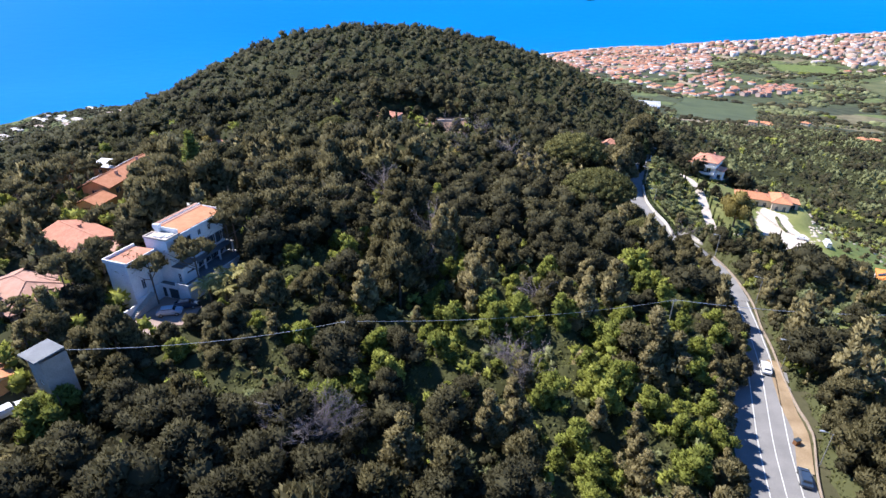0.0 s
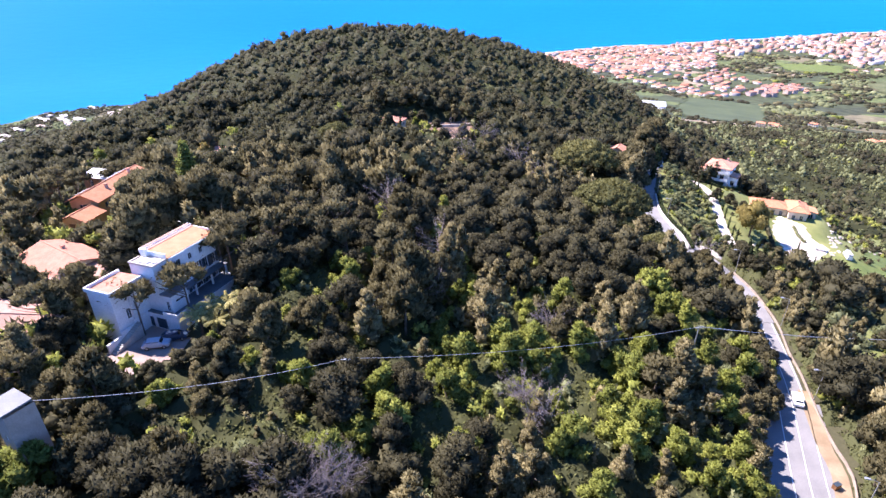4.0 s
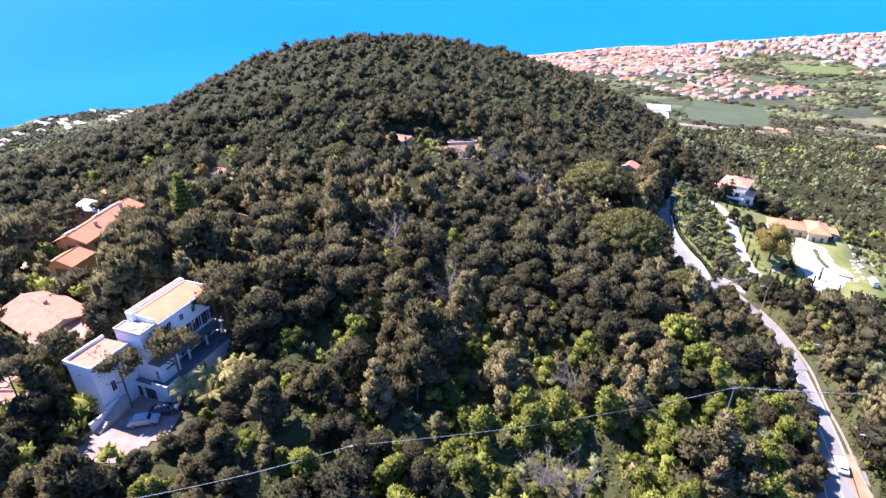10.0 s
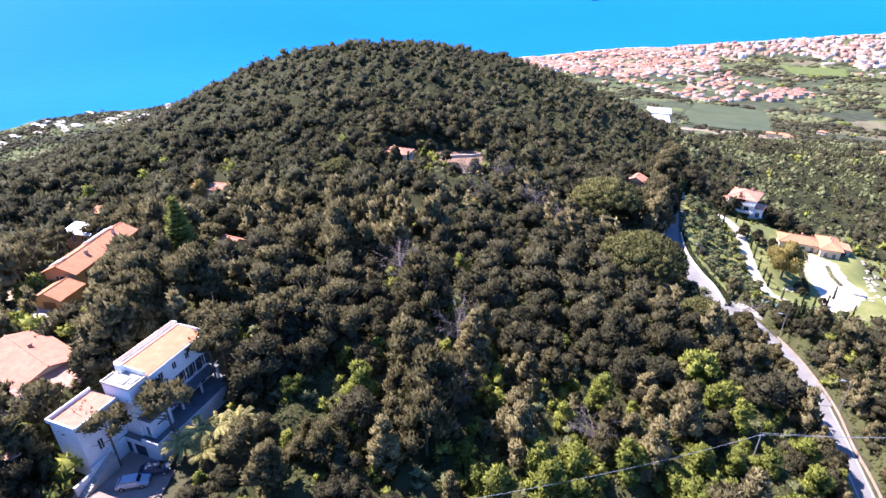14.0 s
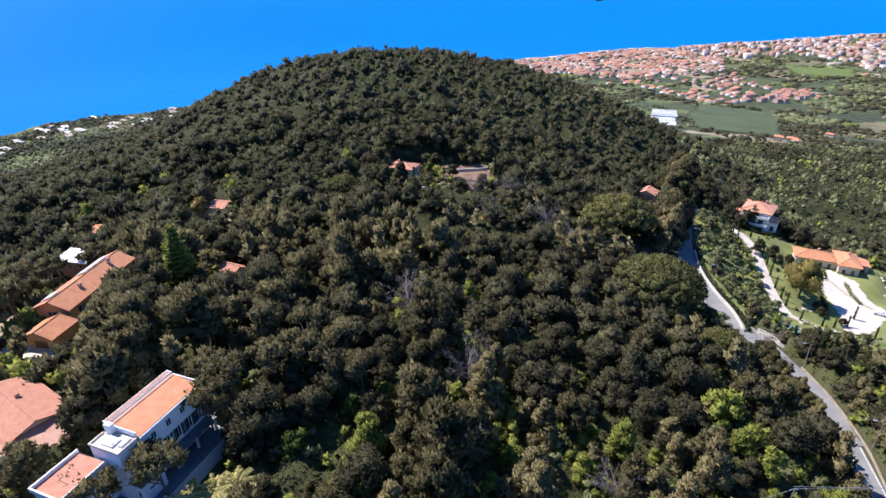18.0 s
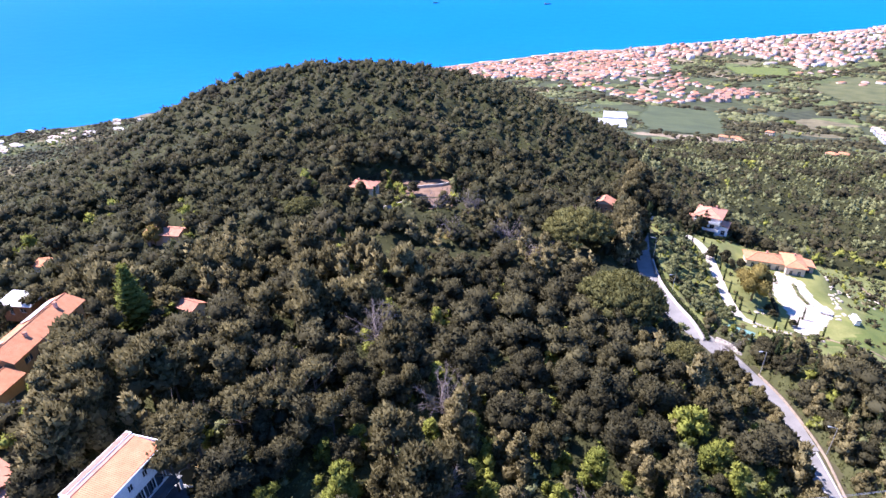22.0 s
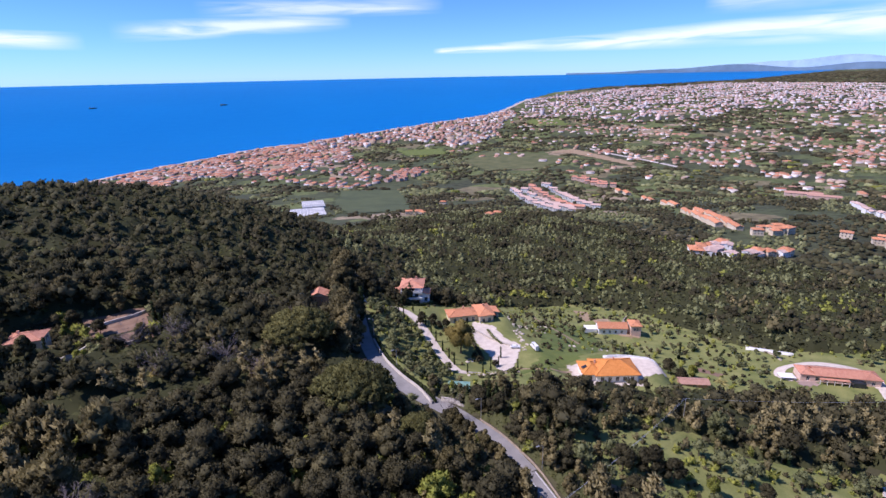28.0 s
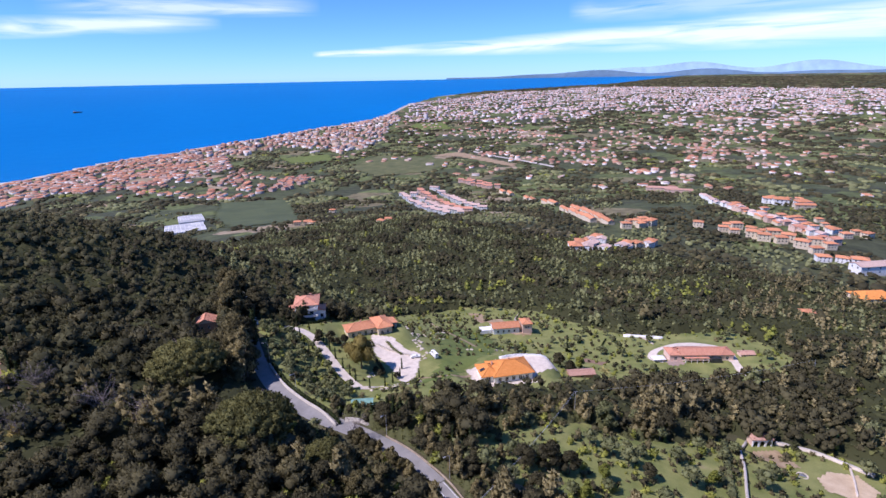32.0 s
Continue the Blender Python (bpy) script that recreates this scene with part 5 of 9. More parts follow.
# the city beyond
city_walls = [surface("city_wall_" + nm, a, b, 0.05, 0.9, vary=0.3, island=True) for nm, a, b in (("grey", (0.36, 0.34, 0.35), (0.46, 0.44, 0.45)), ("rose", (0.44, 0.33, 0.31), (0.52, 0.41, 0.38)), ("pale", (0.52, 0.49, 0.48), (0.60, 0.57, 0.56)))]
xs, ys, an = streets(CITY, 24, 46, 42, 0.72, r)
green = ripple(xs, ys, 640, 36) + 0.6 * ripple(xs, ys, 210, 37) + r.uniform(-0.3, 0.3, len(xs)) > -0.3
xs, ys, an = xs[green], ys[green], an[green]
n = len(xs)
settlement("distant_city", "hazy pale city spread along the far coast", xs, ys, an, r.uniform(14, 40, n), r.uniform(11, 20, n), np.where(r.random(n) < 0.02, r.uniform(22, 40, n), r.uniform(5, 12, n)), r.uniform(0.5, 3, n), city_walls, far_roofs, r)
xs, ys, an = streets(CITY_SOUTH, 20, 62, 54, 0.5, r)
n = len(xs)
settlement("city_fringe", "pale halls and houses at the fringe of the city", xs, ys, an, r.uniform(14, 60, n), r.uniform(11, 24, n), r.uniform(5, 10, n), r.uniform(0.4, 2.4, n), far_walls, far_roofs, r)
# suburbs and hamlets of the plain
for spec in DISTRICTS[3:]:
    xs, ys, an = streets(*spec, r)
    n = len(xs)
    settlement("plain_suburb", "houses with terracotta roofs and gardens on the plain", xs, ys, an, r.uniform(10, 20, n), r.uniform(8, 13, n), r.uniform(3, 6.5, n), r.uniform(1.6, 2.8, n), far_walls[1:], far_roofs, r)
xs, ys = scatter(1150, 100, 4600, 3000, 62, 34)
g, sd = along(COAST, xs, ys)
ok = (g * sd > 300) & (ripple(xs, ys, 300, 38) + r.uniform(-0.5, 0.5, len(xs)) > 0.55) & (np.hypot(xs, ys) > 1250)
for poly in BUILT:
    ok &= ~inside(poly, xs, ys)
xs, ys = xs[ok], ys[ok]
n = len(xs)
settlement("plain_farms", "scattered farmhouses on the plain", xs, ys, r.uniform(0, 3.14, n), r.uniform(11, 26, n), r.uniform(9, 13, n), r.uniform(3.5, 7, n), r.uniform(1.5, 2.6, n), far_walls[1:], far_roofs, r)

# ---- houses ----
def wall_panel(bm, a, b, z0, z1, holes, deep=0.2):
    """One wall from a to b (outside on the right hand), with openings (u0, z0, u1, z1) cut through and their reveals."""
    a, b = Vector((*a, 0)), Vector((*b, 0))
    u = (b - a).normalized()
    inw = Vector((-u.y, u.x, 0)) * deep
    us = sorted({0.0, (b - a).length, *[h[0] for h in holes], *[h[2] for h in holes]})
    zs = sorted({z0, z1, *[h[1] for h in holes], *[h[3] for h in holes]})

    def quad(*ps):
        bm.faces.new([bm.verts.new(p) for p in ps])

    def at(s, z, d=0.0):
        return a + u * s + inw * d + Vector((0, 0, z))
    for s0, s1 in zip(us, us[1:]):
        for t0, t1 in zip(zs, zs[1:]):
            ms, mt = (s0 + s1) / 2, (t0 + t1) / 2
            if any(h[0] < ms < h[2] and h[1] < mt < h[3] for h in holes):
                continue
            quad(at(s0, t0), at(s1, t0), at(s1, t1), at(s0, t1))
    for h0, k0, h1, k1 in holes:
        quad(at(h0, k0), at(h1, k0), at(h1, k0, 1), at(h0, k0, 1))
        quad(at(h1, k1), at(h0, k1), at(h0, k1, 1), at(h1, k1, 1))
        quad(at(h0, k1), at(h0, k0), at(h0, k0, 1), at(h0, k1, 1))
        quad(at(h1, k0), at(h1, k1), at(h1, k1, 1), at(h1, k0, 1))


def fit_window(root, a, b, hole, style):
    """A window or door in its opening: frame, panes, and shutters where the wall has them."""
    a, b = Vector((*a, 0)), Vector((*b, 0))
    u = (b - a).normalized()
    m = Matrix(((u.x, -u.y, 0, a.x), (u.y, u.x, 0, a.y), (0, 0, 1, 0), (0, 0, 0, 1)))
    s0, z0, s1, z1 = hole
    bm = bmesh.new()
    t = 0.07
    for r_ in ((s0, 0.10, z0, s0 + t, 0.18, z1), (s1 - t, 0.10, z0, s1, 0.18, z1), (s0 + t, 0.10, z0, s1 - t, 0.18, z0 + t), (s0 + t, 0.10, z1 - t, s1 - t, 0.18, z1), ((s0 + s1) / 2 - 0.03, 0.11, z0 + t, (s0 + s1) / 2 + 0.03, 0.17, z1 - t)):
        box(bm, *r_, m=m)
    win = part("garage_door" if style == "door" else "window", bm, M["brown"] if style == "door" else M["white"], root)
    bm = bmesh.new()
    box(bm, s0 + t, 0.14, z0 + t, s1 - t, 0.155, z1 - t, m=m)
    part("door_leaf" if style == "door" else "pane", bm, M["brown"] if style == "door" else M["glass"], win)
    if style == "shutter":
        for q0, q1 in ((s0 - 0.55, s0 - 0.02), (s1 + 0.02, s1 + 0.55)):
            bm = bmesh.new()
            box(bm, q0, -0.05, z0, q1, -0.004, z1, m=m)
            for k in range(5):
                zz = z0 + (z1 - z0) * (k + 0.5) / 5
                box(bm, q0 + 0.05, -0.065, zz - 0.03, q1 - 0.05, -0.051, zz + 0.03, m=m)
            part("shutter", bm, M["shutter"], win, "dark louvred shutter")


def block(root, x0, y0, x1, y1, z0, z1, material, sides=None, label="", name="wall", style="plain"):
    """Four walls with openings: sides maps S, E, N, W to lists of (centre along the wall, bottom, width, height[, style])."""
    cs = {"S": ((x0, y0), (x1, y0)), "E": ((x1, y0), (x1, y1)), "N": ((x1, y1), (x0, y1)), "W": ((x0, y1), (x0, y0))}
    bm = bmesh.new()
    fits = []
    for k, (a, b) in cs.items():
        holes = []
        for c, zb, w, h, *st in (sides or {}).get(k, []):
            hole = (c - w / 2, zb, c + w / 2, zb + h)
            holes.append(hole)
            fits.append((a, b, hole, st[0] if st else style))
        wall_panel(bm, a, b, z0, z1, holes)
    bmesh.ops.remove_doubles(bm, verts=bm.verts, dist=0.001)
    w = part(name, bm, material, root, label)
    for f in fits:
        fit_window(root, *f)
    return w


def slab_roof(bm, pts, faces, thick=0.2):
    """A roof sheet given thickness downwards."""
    top = [bm.verts.new(p) for p in pts]
    low = [bm.verts.new((p[0], p[1], p[2] - thick)) for p in pts]
    edges = {}
    for f in faces:
        bm.faces.new([top[i] for i in f])
        bm.faces.new([low[i] for i in reversed(f)])
        for a, b in zip(f, f[1:] + f[:1]):
            edges[(a, b)] = True
    for a, b in edges:
        if (b, a) not in edges:
            bm.faces.new((top[b], top[a], low[a], low[b]))


def pitched(root, x0, y0, x1, y1, z, rise, material, form="hip", axis="x", over=0.6, caps=True, label=""):
    """A hipped, gabled or lean-to roof over a rectangle, with ridge caps."""
    x0, y0, x1, y1 = x0 - over, y0 - over, x1 + over, y1 + over
    z = z + 0.2
    lines = []
    if form == "lean":
        lo, hi = (0, rise)
        pts = {"E": [(x0, y0, z + hi), (x1, y0, z), (x1, y1, z), (x0, y1, z + hi)], "W": [(x0, y0, z), (x1, y0, z + hi), (x1, y1, z + hi), (x0, y1, z)], "S": [(x0, y0, z), (x1, y0, z), (x1, y1, z + hi), (x0, y1, z + hi)], "N": [(x0, y0, z + hi), (x1, y0, z + hi), (x1, y1, z), (x0, y1, z)]}[axis]
        faces = [[0, 1, 2, 3]]
    else:
        inset = min(x1 - x0, y1 - y0) / 2 if form == "hip" else 0.0
        if axis == "x":
            ym = (y0 + y1) / 2
            a, b = (x0 + inset, ym, z + rise), (x1 - inset - (0.01 if form == "hip" else 0), ym, z + rise)
        else:
            xm = (x0 + x1) / 2
            a, b = (xm, y0 + inset, z + rise), (xm, y1 - inset - (0.01 if form == "hip" else 0), z + rise)
        pts = [(x0, y0, z), (x1, y0, z), (x1, y1, z), (x0, y1, z), a, b]
        if axis == "x":
            faces = [[0, 1, 5, 4], [2, 3, 4, 5]] + ([[1, 2, 5], [3, 0, 4]] if form == "hip" else [])
        else:
            faces = [[1, 2, 5, 4], [3, 0, 4, 5]] + ([[0, 1, 4], [2, 3, 5]] if form == "hip" else [])
        lines = [(a, b)]
        if form == "hip":
            lines += [((x0, y0, z), a), ((x1, y1, z), b), ((x1, y0, z), b if axis == "x" else a), ((x0, y1, z), a if axis == "x" else b)]
    bm = bmesh.new()
    slab_roof(bm, pts, faces)
    rf = part("roof", bm, material, root, label)
    if caps and lines:
        bm = bmesh.new()
        for a, b in lines:
            if (Vector(a) - Vector(b)).length > 0.3:
                tube(bm, [Vector(a) + Vector((0, 0, 0.03)), Vector(b) + Vector((0, 0, 0.03))], [0.12, 0.12], 6)
        part("ridge_cap", bm, material, rf)
    if form == "gable":
        for end in (0, 1):
            bm = bmesh.new()
            rows = []
            for depth in (0.0, 0.2):
                if axis == "x":
                    at = x1 - over - depth if end else x0 + over + depth
                    tri = ((at, y0 + over, z - 0.2), (at, y1 - over, z - 0.2), (at, (y0 + y1) / 2, z + rise - 0.35))
                else:
                    at = y1 - over - depth if end else y0 + over + depth
                    tri = ((x0 + over, at, z - 0.2), (x1 - over, at, z - 0.2), ((x0 + x1) / 2, at, z + rise - 0.35))
                rows.append([bm.verts.new(p) for p in tri])
            bm.faces.new(rows[0]), bm.faces.new(rows[1][::-1])
            for k in range(3):
                bm.faces.new((rows[0][k], rows[1][k], rows[1][(k + 1) % 3], rows[0][(k + 1) % 3]))
            bmesh.ops.recalc_face_normals(bm, faces=bm.faces)
            part("gable", bm, root.get("gable_mat") and M[root["gable_mat"]] or M["cream"], root)
    return rf


def chimney(root, x, y, z, tall=1.1):
    bm = boxes((x - 0.3, y - 0.3, z - 1.0, x + 0.3, y + 0.3, z + tall))
    ch = part("chimney", bm, M["pink_wall"], root)
    part("chimney_cap", boxes((x - 0.4, y - 0.4, z + tall + 0.003, x + 0.4, y + 0.4, z + tall + 0.12)), M["tile_old"], ch)


def row_of(n, length, z, w, h, margin=1.2, st=None):
    return [((margin + (length - 2 * margin) * (i + 0.5) / n), z, w, h) + ((st,) if st else ()) for i in range(n)]


# white villa: right = x, uphill = y, from the corner of its roof terrace
villa = thing("white_villa", pose(-53.99, 91.50, 249.34, 0, 0, -19.6) @ Matrix.Scale(0.945, 4), "three-storey white villa with an orange tiled roof, terraces and dark shutters", "villa")
tall_rows = [(y, 2.6, 1.0, 2.3, "shutter") for y in (4.2, 6.4, 8.6, 10.7)] + [(y, -0.25, 1.0, 2.0, "shutter") for y in (4.2, 6.4, 8.6, 10.7)]
block(villa, 0, 0, 6.0, 11.8, -3.3, 9.0, M["white"], {"E": tall_rows + [(y, 6.2, 0.9, 1.3) for y in (2.4, 5.2, 8.0, 10.4)], "N": row_of(3, 6, 5.2, 1.0, 1.5, 0.8, "shutter"), "W": row_of(3, 11.8, 5.2, 1.0, 1.5, 1.2)}, "white rendered wall with tall shuttered windows")
pitched(villa, 1.9, 0.3, 6.0, 11.4, 8.75, 0.7, M["tile_orange"], "lean", "E", 0.3, label="orange terracotta lean-to roof")
part("roof_parapet", boxes((-0.15, -0.15, 9.003, 0.9, 11.95, 9.9), (0.9, -0.15, 9.003, 6.0, 0.0, 9.75), (0.9, 11.75, 9.003, 6.1, 11.95, 9.6)), M["white"], villa, "broad white parapet")
part("parapet_tiles", boxes((0.0, 0.1, 9.903, 0.75, 11.7, 9.97)), M["tile_pink"], villa)
part("tile_border", boxes((0.92, 0.02, 9.3, 1.6, 11.7, 9.75)), M["tile_pink"], villa, "pale border of tiles along the ridge")
part("gutter", boxes((6.31, 0.0, 8.65, 6.5, 11.7, 8.85)), M["white"], villa, "white gutter")
part("chimney_block", boxes((1.0, -0.9, 8.9, 2.2, -0.17, 10.4)), M["white"], villa, "white chimney block")
block(villa, 0.6, -3.3, 6.0, -0.17, -3.3, 8.6, M["white"], {"E": [(1.6, -0.2, 0.9, 2.1)]}, name="centre_wall")
part("flat_roof", boxes((0.5, -3.4, 8.603, 6.1, -0.18, 8.7), (0.5, -3.4, 8.7, 0.7, -0.95, 8.95), (0.7, -3.4, 8.7, 6.1, -3.2, 8.95), (5.9, -3.2, 8.7, 6.1, -0.18, 8.95)), M["paving"], villa, "pale flat roof with low parapets")
sky_light = part("skylight", boxes((2.2, -2.7, 8.703, 4.2, -1.1, 9.0)), M["white"], villa, "white skylight upstand")
part("skylight_glass", boxes((2.4, -2.5, 9.003, 4.0, -1.3, 9.06)), M["paving"], sky_light)
part("roof_bench", boxes((4.7, -2.2, 8.703, 5.4, -0.5, 9.0)), M["white"], villa)
block(villa, -2.2, -10.3, 3.0, -3.42, -3.3, 6.4, M["white"], {"E": [(2.6, 0.2, 0.9, 2.0)]}, name="wing_wall")
pitched(villa, -2.2, -10.3, 3.0, -3.6, 6.2, 0.35, M["tile_old"], "lean", "W", 0.0, label="low tiled roof of the wing")
part("wing_parapet", boxes((-2.45, -10.55, 6.2, -2.2, -3.42, 6.95), (-2.2, -10.55, 6.2, 3.05, -10.3, 6.9), (3.0, -10.3, 6.2, 3.15, -3.42, 6.75)), M["white"], villa)
part("wing_rib", boxes((3.003, -7.2, -0.3, 3.35, -6.6, 6.2)), M["white"], villa)
# terrace and bay
part("terrace", boxes((3.02, -4.5, -3.4, 10.2, -3.42, -0.4), (6.02, -3.42, -3.4, 10.2, 12.5, -0.4)), M["white"], villa, "raised terrace with pale rendered retaining walls")
part("terrace_parapet", boxes((7.0, -4.55, -0.4, 10.25, -4.3, 0.35), (9.95, -4.3, -0.4, 10.25, -1.5, 0.25)), M["white"], villa, "white parapet of the terrace")
part("terrace_floor", boxes((3.1, -4.4, -0.397, 9.9, -3.45, -0.36), (6.1, -3.45, -0.397, 10.1, 12.4, -0.36)), M["slate"], villa)
block(villa, 6.02, -3.2, 8.3, 0.6, -0.36, 3.1, M["white"], {"S": [(1.2, -0.2, 0.8, 2.0)], "E": [(2.0, 1.3, 2.0, 0.5)]}, name="bay_wall")
part("bay_roof", boxes((6.02, -3.45, 3.103, 8.55, 0.85, 3.3)), M["slate"], villa, "dark flat roof of the bay")
part("balcony", boxes((6.02, 0.62, 1.95, 7.9, 12.2, 2.15)), M["slate"], villa, "dark balcony slab along the facade")
rail = part("balcony_rail", boxes((7.8, 0.62, 3.0, 7.88, 12.2, 3.1)), M["slate"], villa)
for k in range(12):
    part("baluster", boxes((7.81, 0.8 + k * 1.0, 2.15, 7.86, 0.85 + k * 1.0, 3.0)), M["slate"], rail)
for yy in (3.2, 7.5, 11.6):
    part("pillar", boxes((7.5, yy, -0.36, 7.8, yy + 0.3, 1.95)), M["white"], villa)
gd = part("garage_door", boxes((5.2, -4.54, -3.25, 7.4, -4.503, -1.1)), M["slate"], villa, "dark garage opening under the terrace")
part("door_leaf", boxes((5.35, -4.56, -3.2, 7.25, -4.543, -1.2)), M["shutter"], gd)
part("side_door", boxes((3.6, -4.54, -3.25, 4.4, -4.503, -1.2)), M["shutter"], villa)
part("ramp_wall", boxes((3.15, -13.5, -4.2, 3.5, -10.6, -1.6), (3.15, -10.6, -4.2, 3.5, -7.6, -0.9), (3.15, -7.6, -4.2, 3.5, -4.52, -0.2)), M["white"], villa, "stepped white ramp wall")
for k in range(15):
    part("step", boxes((3.52, -13.4 + 0.42 * k, -4.0, 4.7, -12.985 + 0.42 * k, -3.3 + 0.17 * (k + 1))), M["concrete"], villa)
part("drain_pipe", boxes((5.9, -0.165, -0.3, 6.12, 0.0, 8.6)), M["slate"], villa)

# long orange house with its garage
annex = thing("orange_house", pose(-88.2, 141, 246.0, 0, 0, -4), "long orange rendered house with a gabled terracotta roof", "house")
annex["gable_mat"] = "orange_wall"
block(annex, -3.6, -11, 3.6, 11, -1, 5.6, M["orange_wall"], {"S": [(3.6, 3.6, 1.1, 1.2, "shutter")], "E": row_of(5, 22, 3.2, 0.9, 1.4, 1.5, "shutter"), "W": row_of(5, 22, 3.2, 0.9, 1.4, 1.5)})
pitched(annex, -3.6, -11, 3.6, 11, 5.55, 1.9, M["tile_orange"], "gable", "y", 0.7, label="orange terracotta gable roof")
for k, (y0, y1) in enumerate(((1.0, 3.8), (3.9, 6.7), (6.8, 9.6), (-9.6, -6.6))):
    part("roof_panel", boxes((-3.3, y0, 0, -0.5, y1, 0.08)), M["glazing"], annex, "pale glassy panel on the roof slope").matrix_basis = pose(-0.25, 0, 7.75, 0, -23.5, 0)
chimney(annex, 1.2, 6.5, 7.2), chimney(annex, 1.6, -4.0, 7.0, 0.7)
garage = thing("garage", pose(-87.0, 125.2, 246.4, 0, 0, -8), "small orange garage with a gabled tile roof and a brown door", "garage")
garage["gable_mat"] = "orange_wall"
block(garage, -2.9, -2.6, 2.9, 3.2, -0.6, 3.4, M["orange_wall"], {"S": [(2.9, 0.2, 3.0, 2.4, "door")]})
pitched(garage, -2.9, -2.6, 2.9, 3.2, 3.35, 1.5, M["tile_orange"], "gable", "y", 0.7, label="pale orange tiled gable roof")
pergola = thing("white_roofed_shed", pose(-103, 160, 244.6, 0, 0, -12), "brown timber shed under a white sheet roof", "shed")
block(pergola, -4.2, -2.2, 4.2, 2.2, -1.5, 3.4, M["brown"], {"S": [(2.6, 0.4, 1.2, 2.0), (5.8, 1.2, 1.6, 1.2)]})
bm = bmesh.new()
slab_roof(bm, [(-4.8, -2.9, 3.45), (4.8, -2.9, 3.45), (4.8, 2.8, 4.3), (-4.8, 2.8, 4.3)], [[0, 1, 2, 3]], 0.12)
part("roof", bm, M["white"], pergola, "white sheet roof")


def small_house(x, y, turn, w, d, tall, wall, tiles, label):
    """A small tiled house in the wood."""
    ob = thing("small_house", pose(x, y, height(x, y), 0, 0, turn), label, "house", "small houses in the wood")
    ob["gable_mat"] = wall
    block(ob, -w / 2, -d / 2, w / 2, d / 2, -2, tall, M[wall], {"S": row_of(2, w, tall - 1.9, 0.9, 1.2, 0.6), "E": [(d / 2, tall - 1.9, 0.8, 1.1)]})
    pitched(ob, -w / 2, -d / 2, w / 2, d / 2, tall - 0.05, 1.3, M[tiles], "gable", "x", 0.5)
    return ob


small_house(-95.5, 225, -12, 13, 7, 3.8, "pink_wall", "tile_old", "low pinkish house with a terracotta roof in the wood")
small_house(-62.0, 157, -30, 5, 4, 2.9, "cream", "tile_old", "small cream house half hidden by pines")
small_house(-131.5, 214, -20, 9, 6, 4.2, "cream", "tile_orange", "small cream house with an orange roof under pines")
cover = thing("garden_cover", pose(-64.2, 124.2, height(-64.2, 124.2), 0, 0, 20), "pale sheet stretched over garden goods", "cover")
bm = bmesh.new()
slab_roof(bm, [(-1.9, -1.3, 0.9), (1.9, -1.3, 0.8), (1.9, 1.3, 0.9), (-1.9, 1.3, 1.0), (0.1, 0, 1.5)], [[0, 1, 4], [1, 2, 4], [2, 3, 4], [3, 0, 4]], 0.03)
part("sheet", bm, M["white"], cover)
for px, py in ((-1.8, -1.2), (1.8, -1.2), (1.8, 1.2), (-1.8, 1.2)):
    part("post", boxes((px - 0.05, py - 0.05, -0.6, px + 0.05, py + 0.05, 0.8)), M["brown"], cover)

low_house = thing("low_house", pose(-75.5, 101, 248.5, 0, 0, -32), "low house under a salmon pink tile roof", "house")
block(low_house, -7, -4.5, 7, 4.5, -1, 3.2, M["cream"], {"S": row_of(3, 14, 0.9, 1.2, 1.4)})
pitched(low_house, -7, -4.5, 7, 4.5, 3.15, 1.6, M["tile_old"], "gable", "x", 0.7, label="salmon pink tile roof")
chimney(low_house, -1.0, 1.0, 4.6, 0.6)
block(low_house, 7.02, -5.2, 12.4, 3.4, -1, 2.6, M["cream"], {"S": [(2.6, 0.4, 1.1, 1.4)], "E": row_of(2, 8.6, 0.4, 1.1, 1.4)}, name="side_wall")
pitched(low_house, 7.02, -5.2, 12.4, 3.4, 2.55, 0.8, M["tile_pink"], "lean", "E", 0.4, label="weathered pale tiles of the side lean-to")
old_house = thing("old_house", pose(-71.8, 79.2, 247.6, 0, 0, -30), "old house with a weathered pale tile roof", "house")
block(old_house, -7, -5, 7, 5, -1.5, 4.6, M["pink_wall"], {"S": row_of(3, 14, 1.4, 1.0, 1.4, 1.2, "shutter"), "E": row_of(2, 10, 1.4, 1.0, 1.4)})
pitched(old_house, -7, -5, 7, 5, 4.55, 1.8, M["tile_pink"], "hip", "x", 0.8, label="weathered pale pantile roof")
shed_l = thing("orange_outhouse", pose(-66.5, 60.5, 246.6, 0, 0, -30), "small outhouse with an orange tile roof", "outhouse")
block(shed_l, -4.5, -2.5, 4.5, 2.5, -1.5, 2.6, M["orange_wall"], {"S": [(3.0, 0.4, 0.9, 1.9)]})
pitched(shed_l, -4.5, -2.5, 4.5, 2.5, 2.55, 0.9, M["tile_orange"], "gable", "x", 0.5)
tower = thing("water_tower", pose(-50.6, 55.2, 244.5, 0, 0, -28), "square grey rendered tower with a flat sheet roof", "tower")
block(tower, -1.6, -1.6, 1.6, 1.6, -2, 12.6, M["grey"], {"S": [(1.6, 8.5, 0.6, 0.9)], "E": [(1.6, 4.5, 0.6, 0.9)]})
part("roof", boxes((-1.85, -1.85, 12.603, 1.85, 1.85, 12.85)), M["slate"], tower, "grey flat sheet roof").matrix_basis = pose(0, 0, 0.4, 1.8, 0, 0)

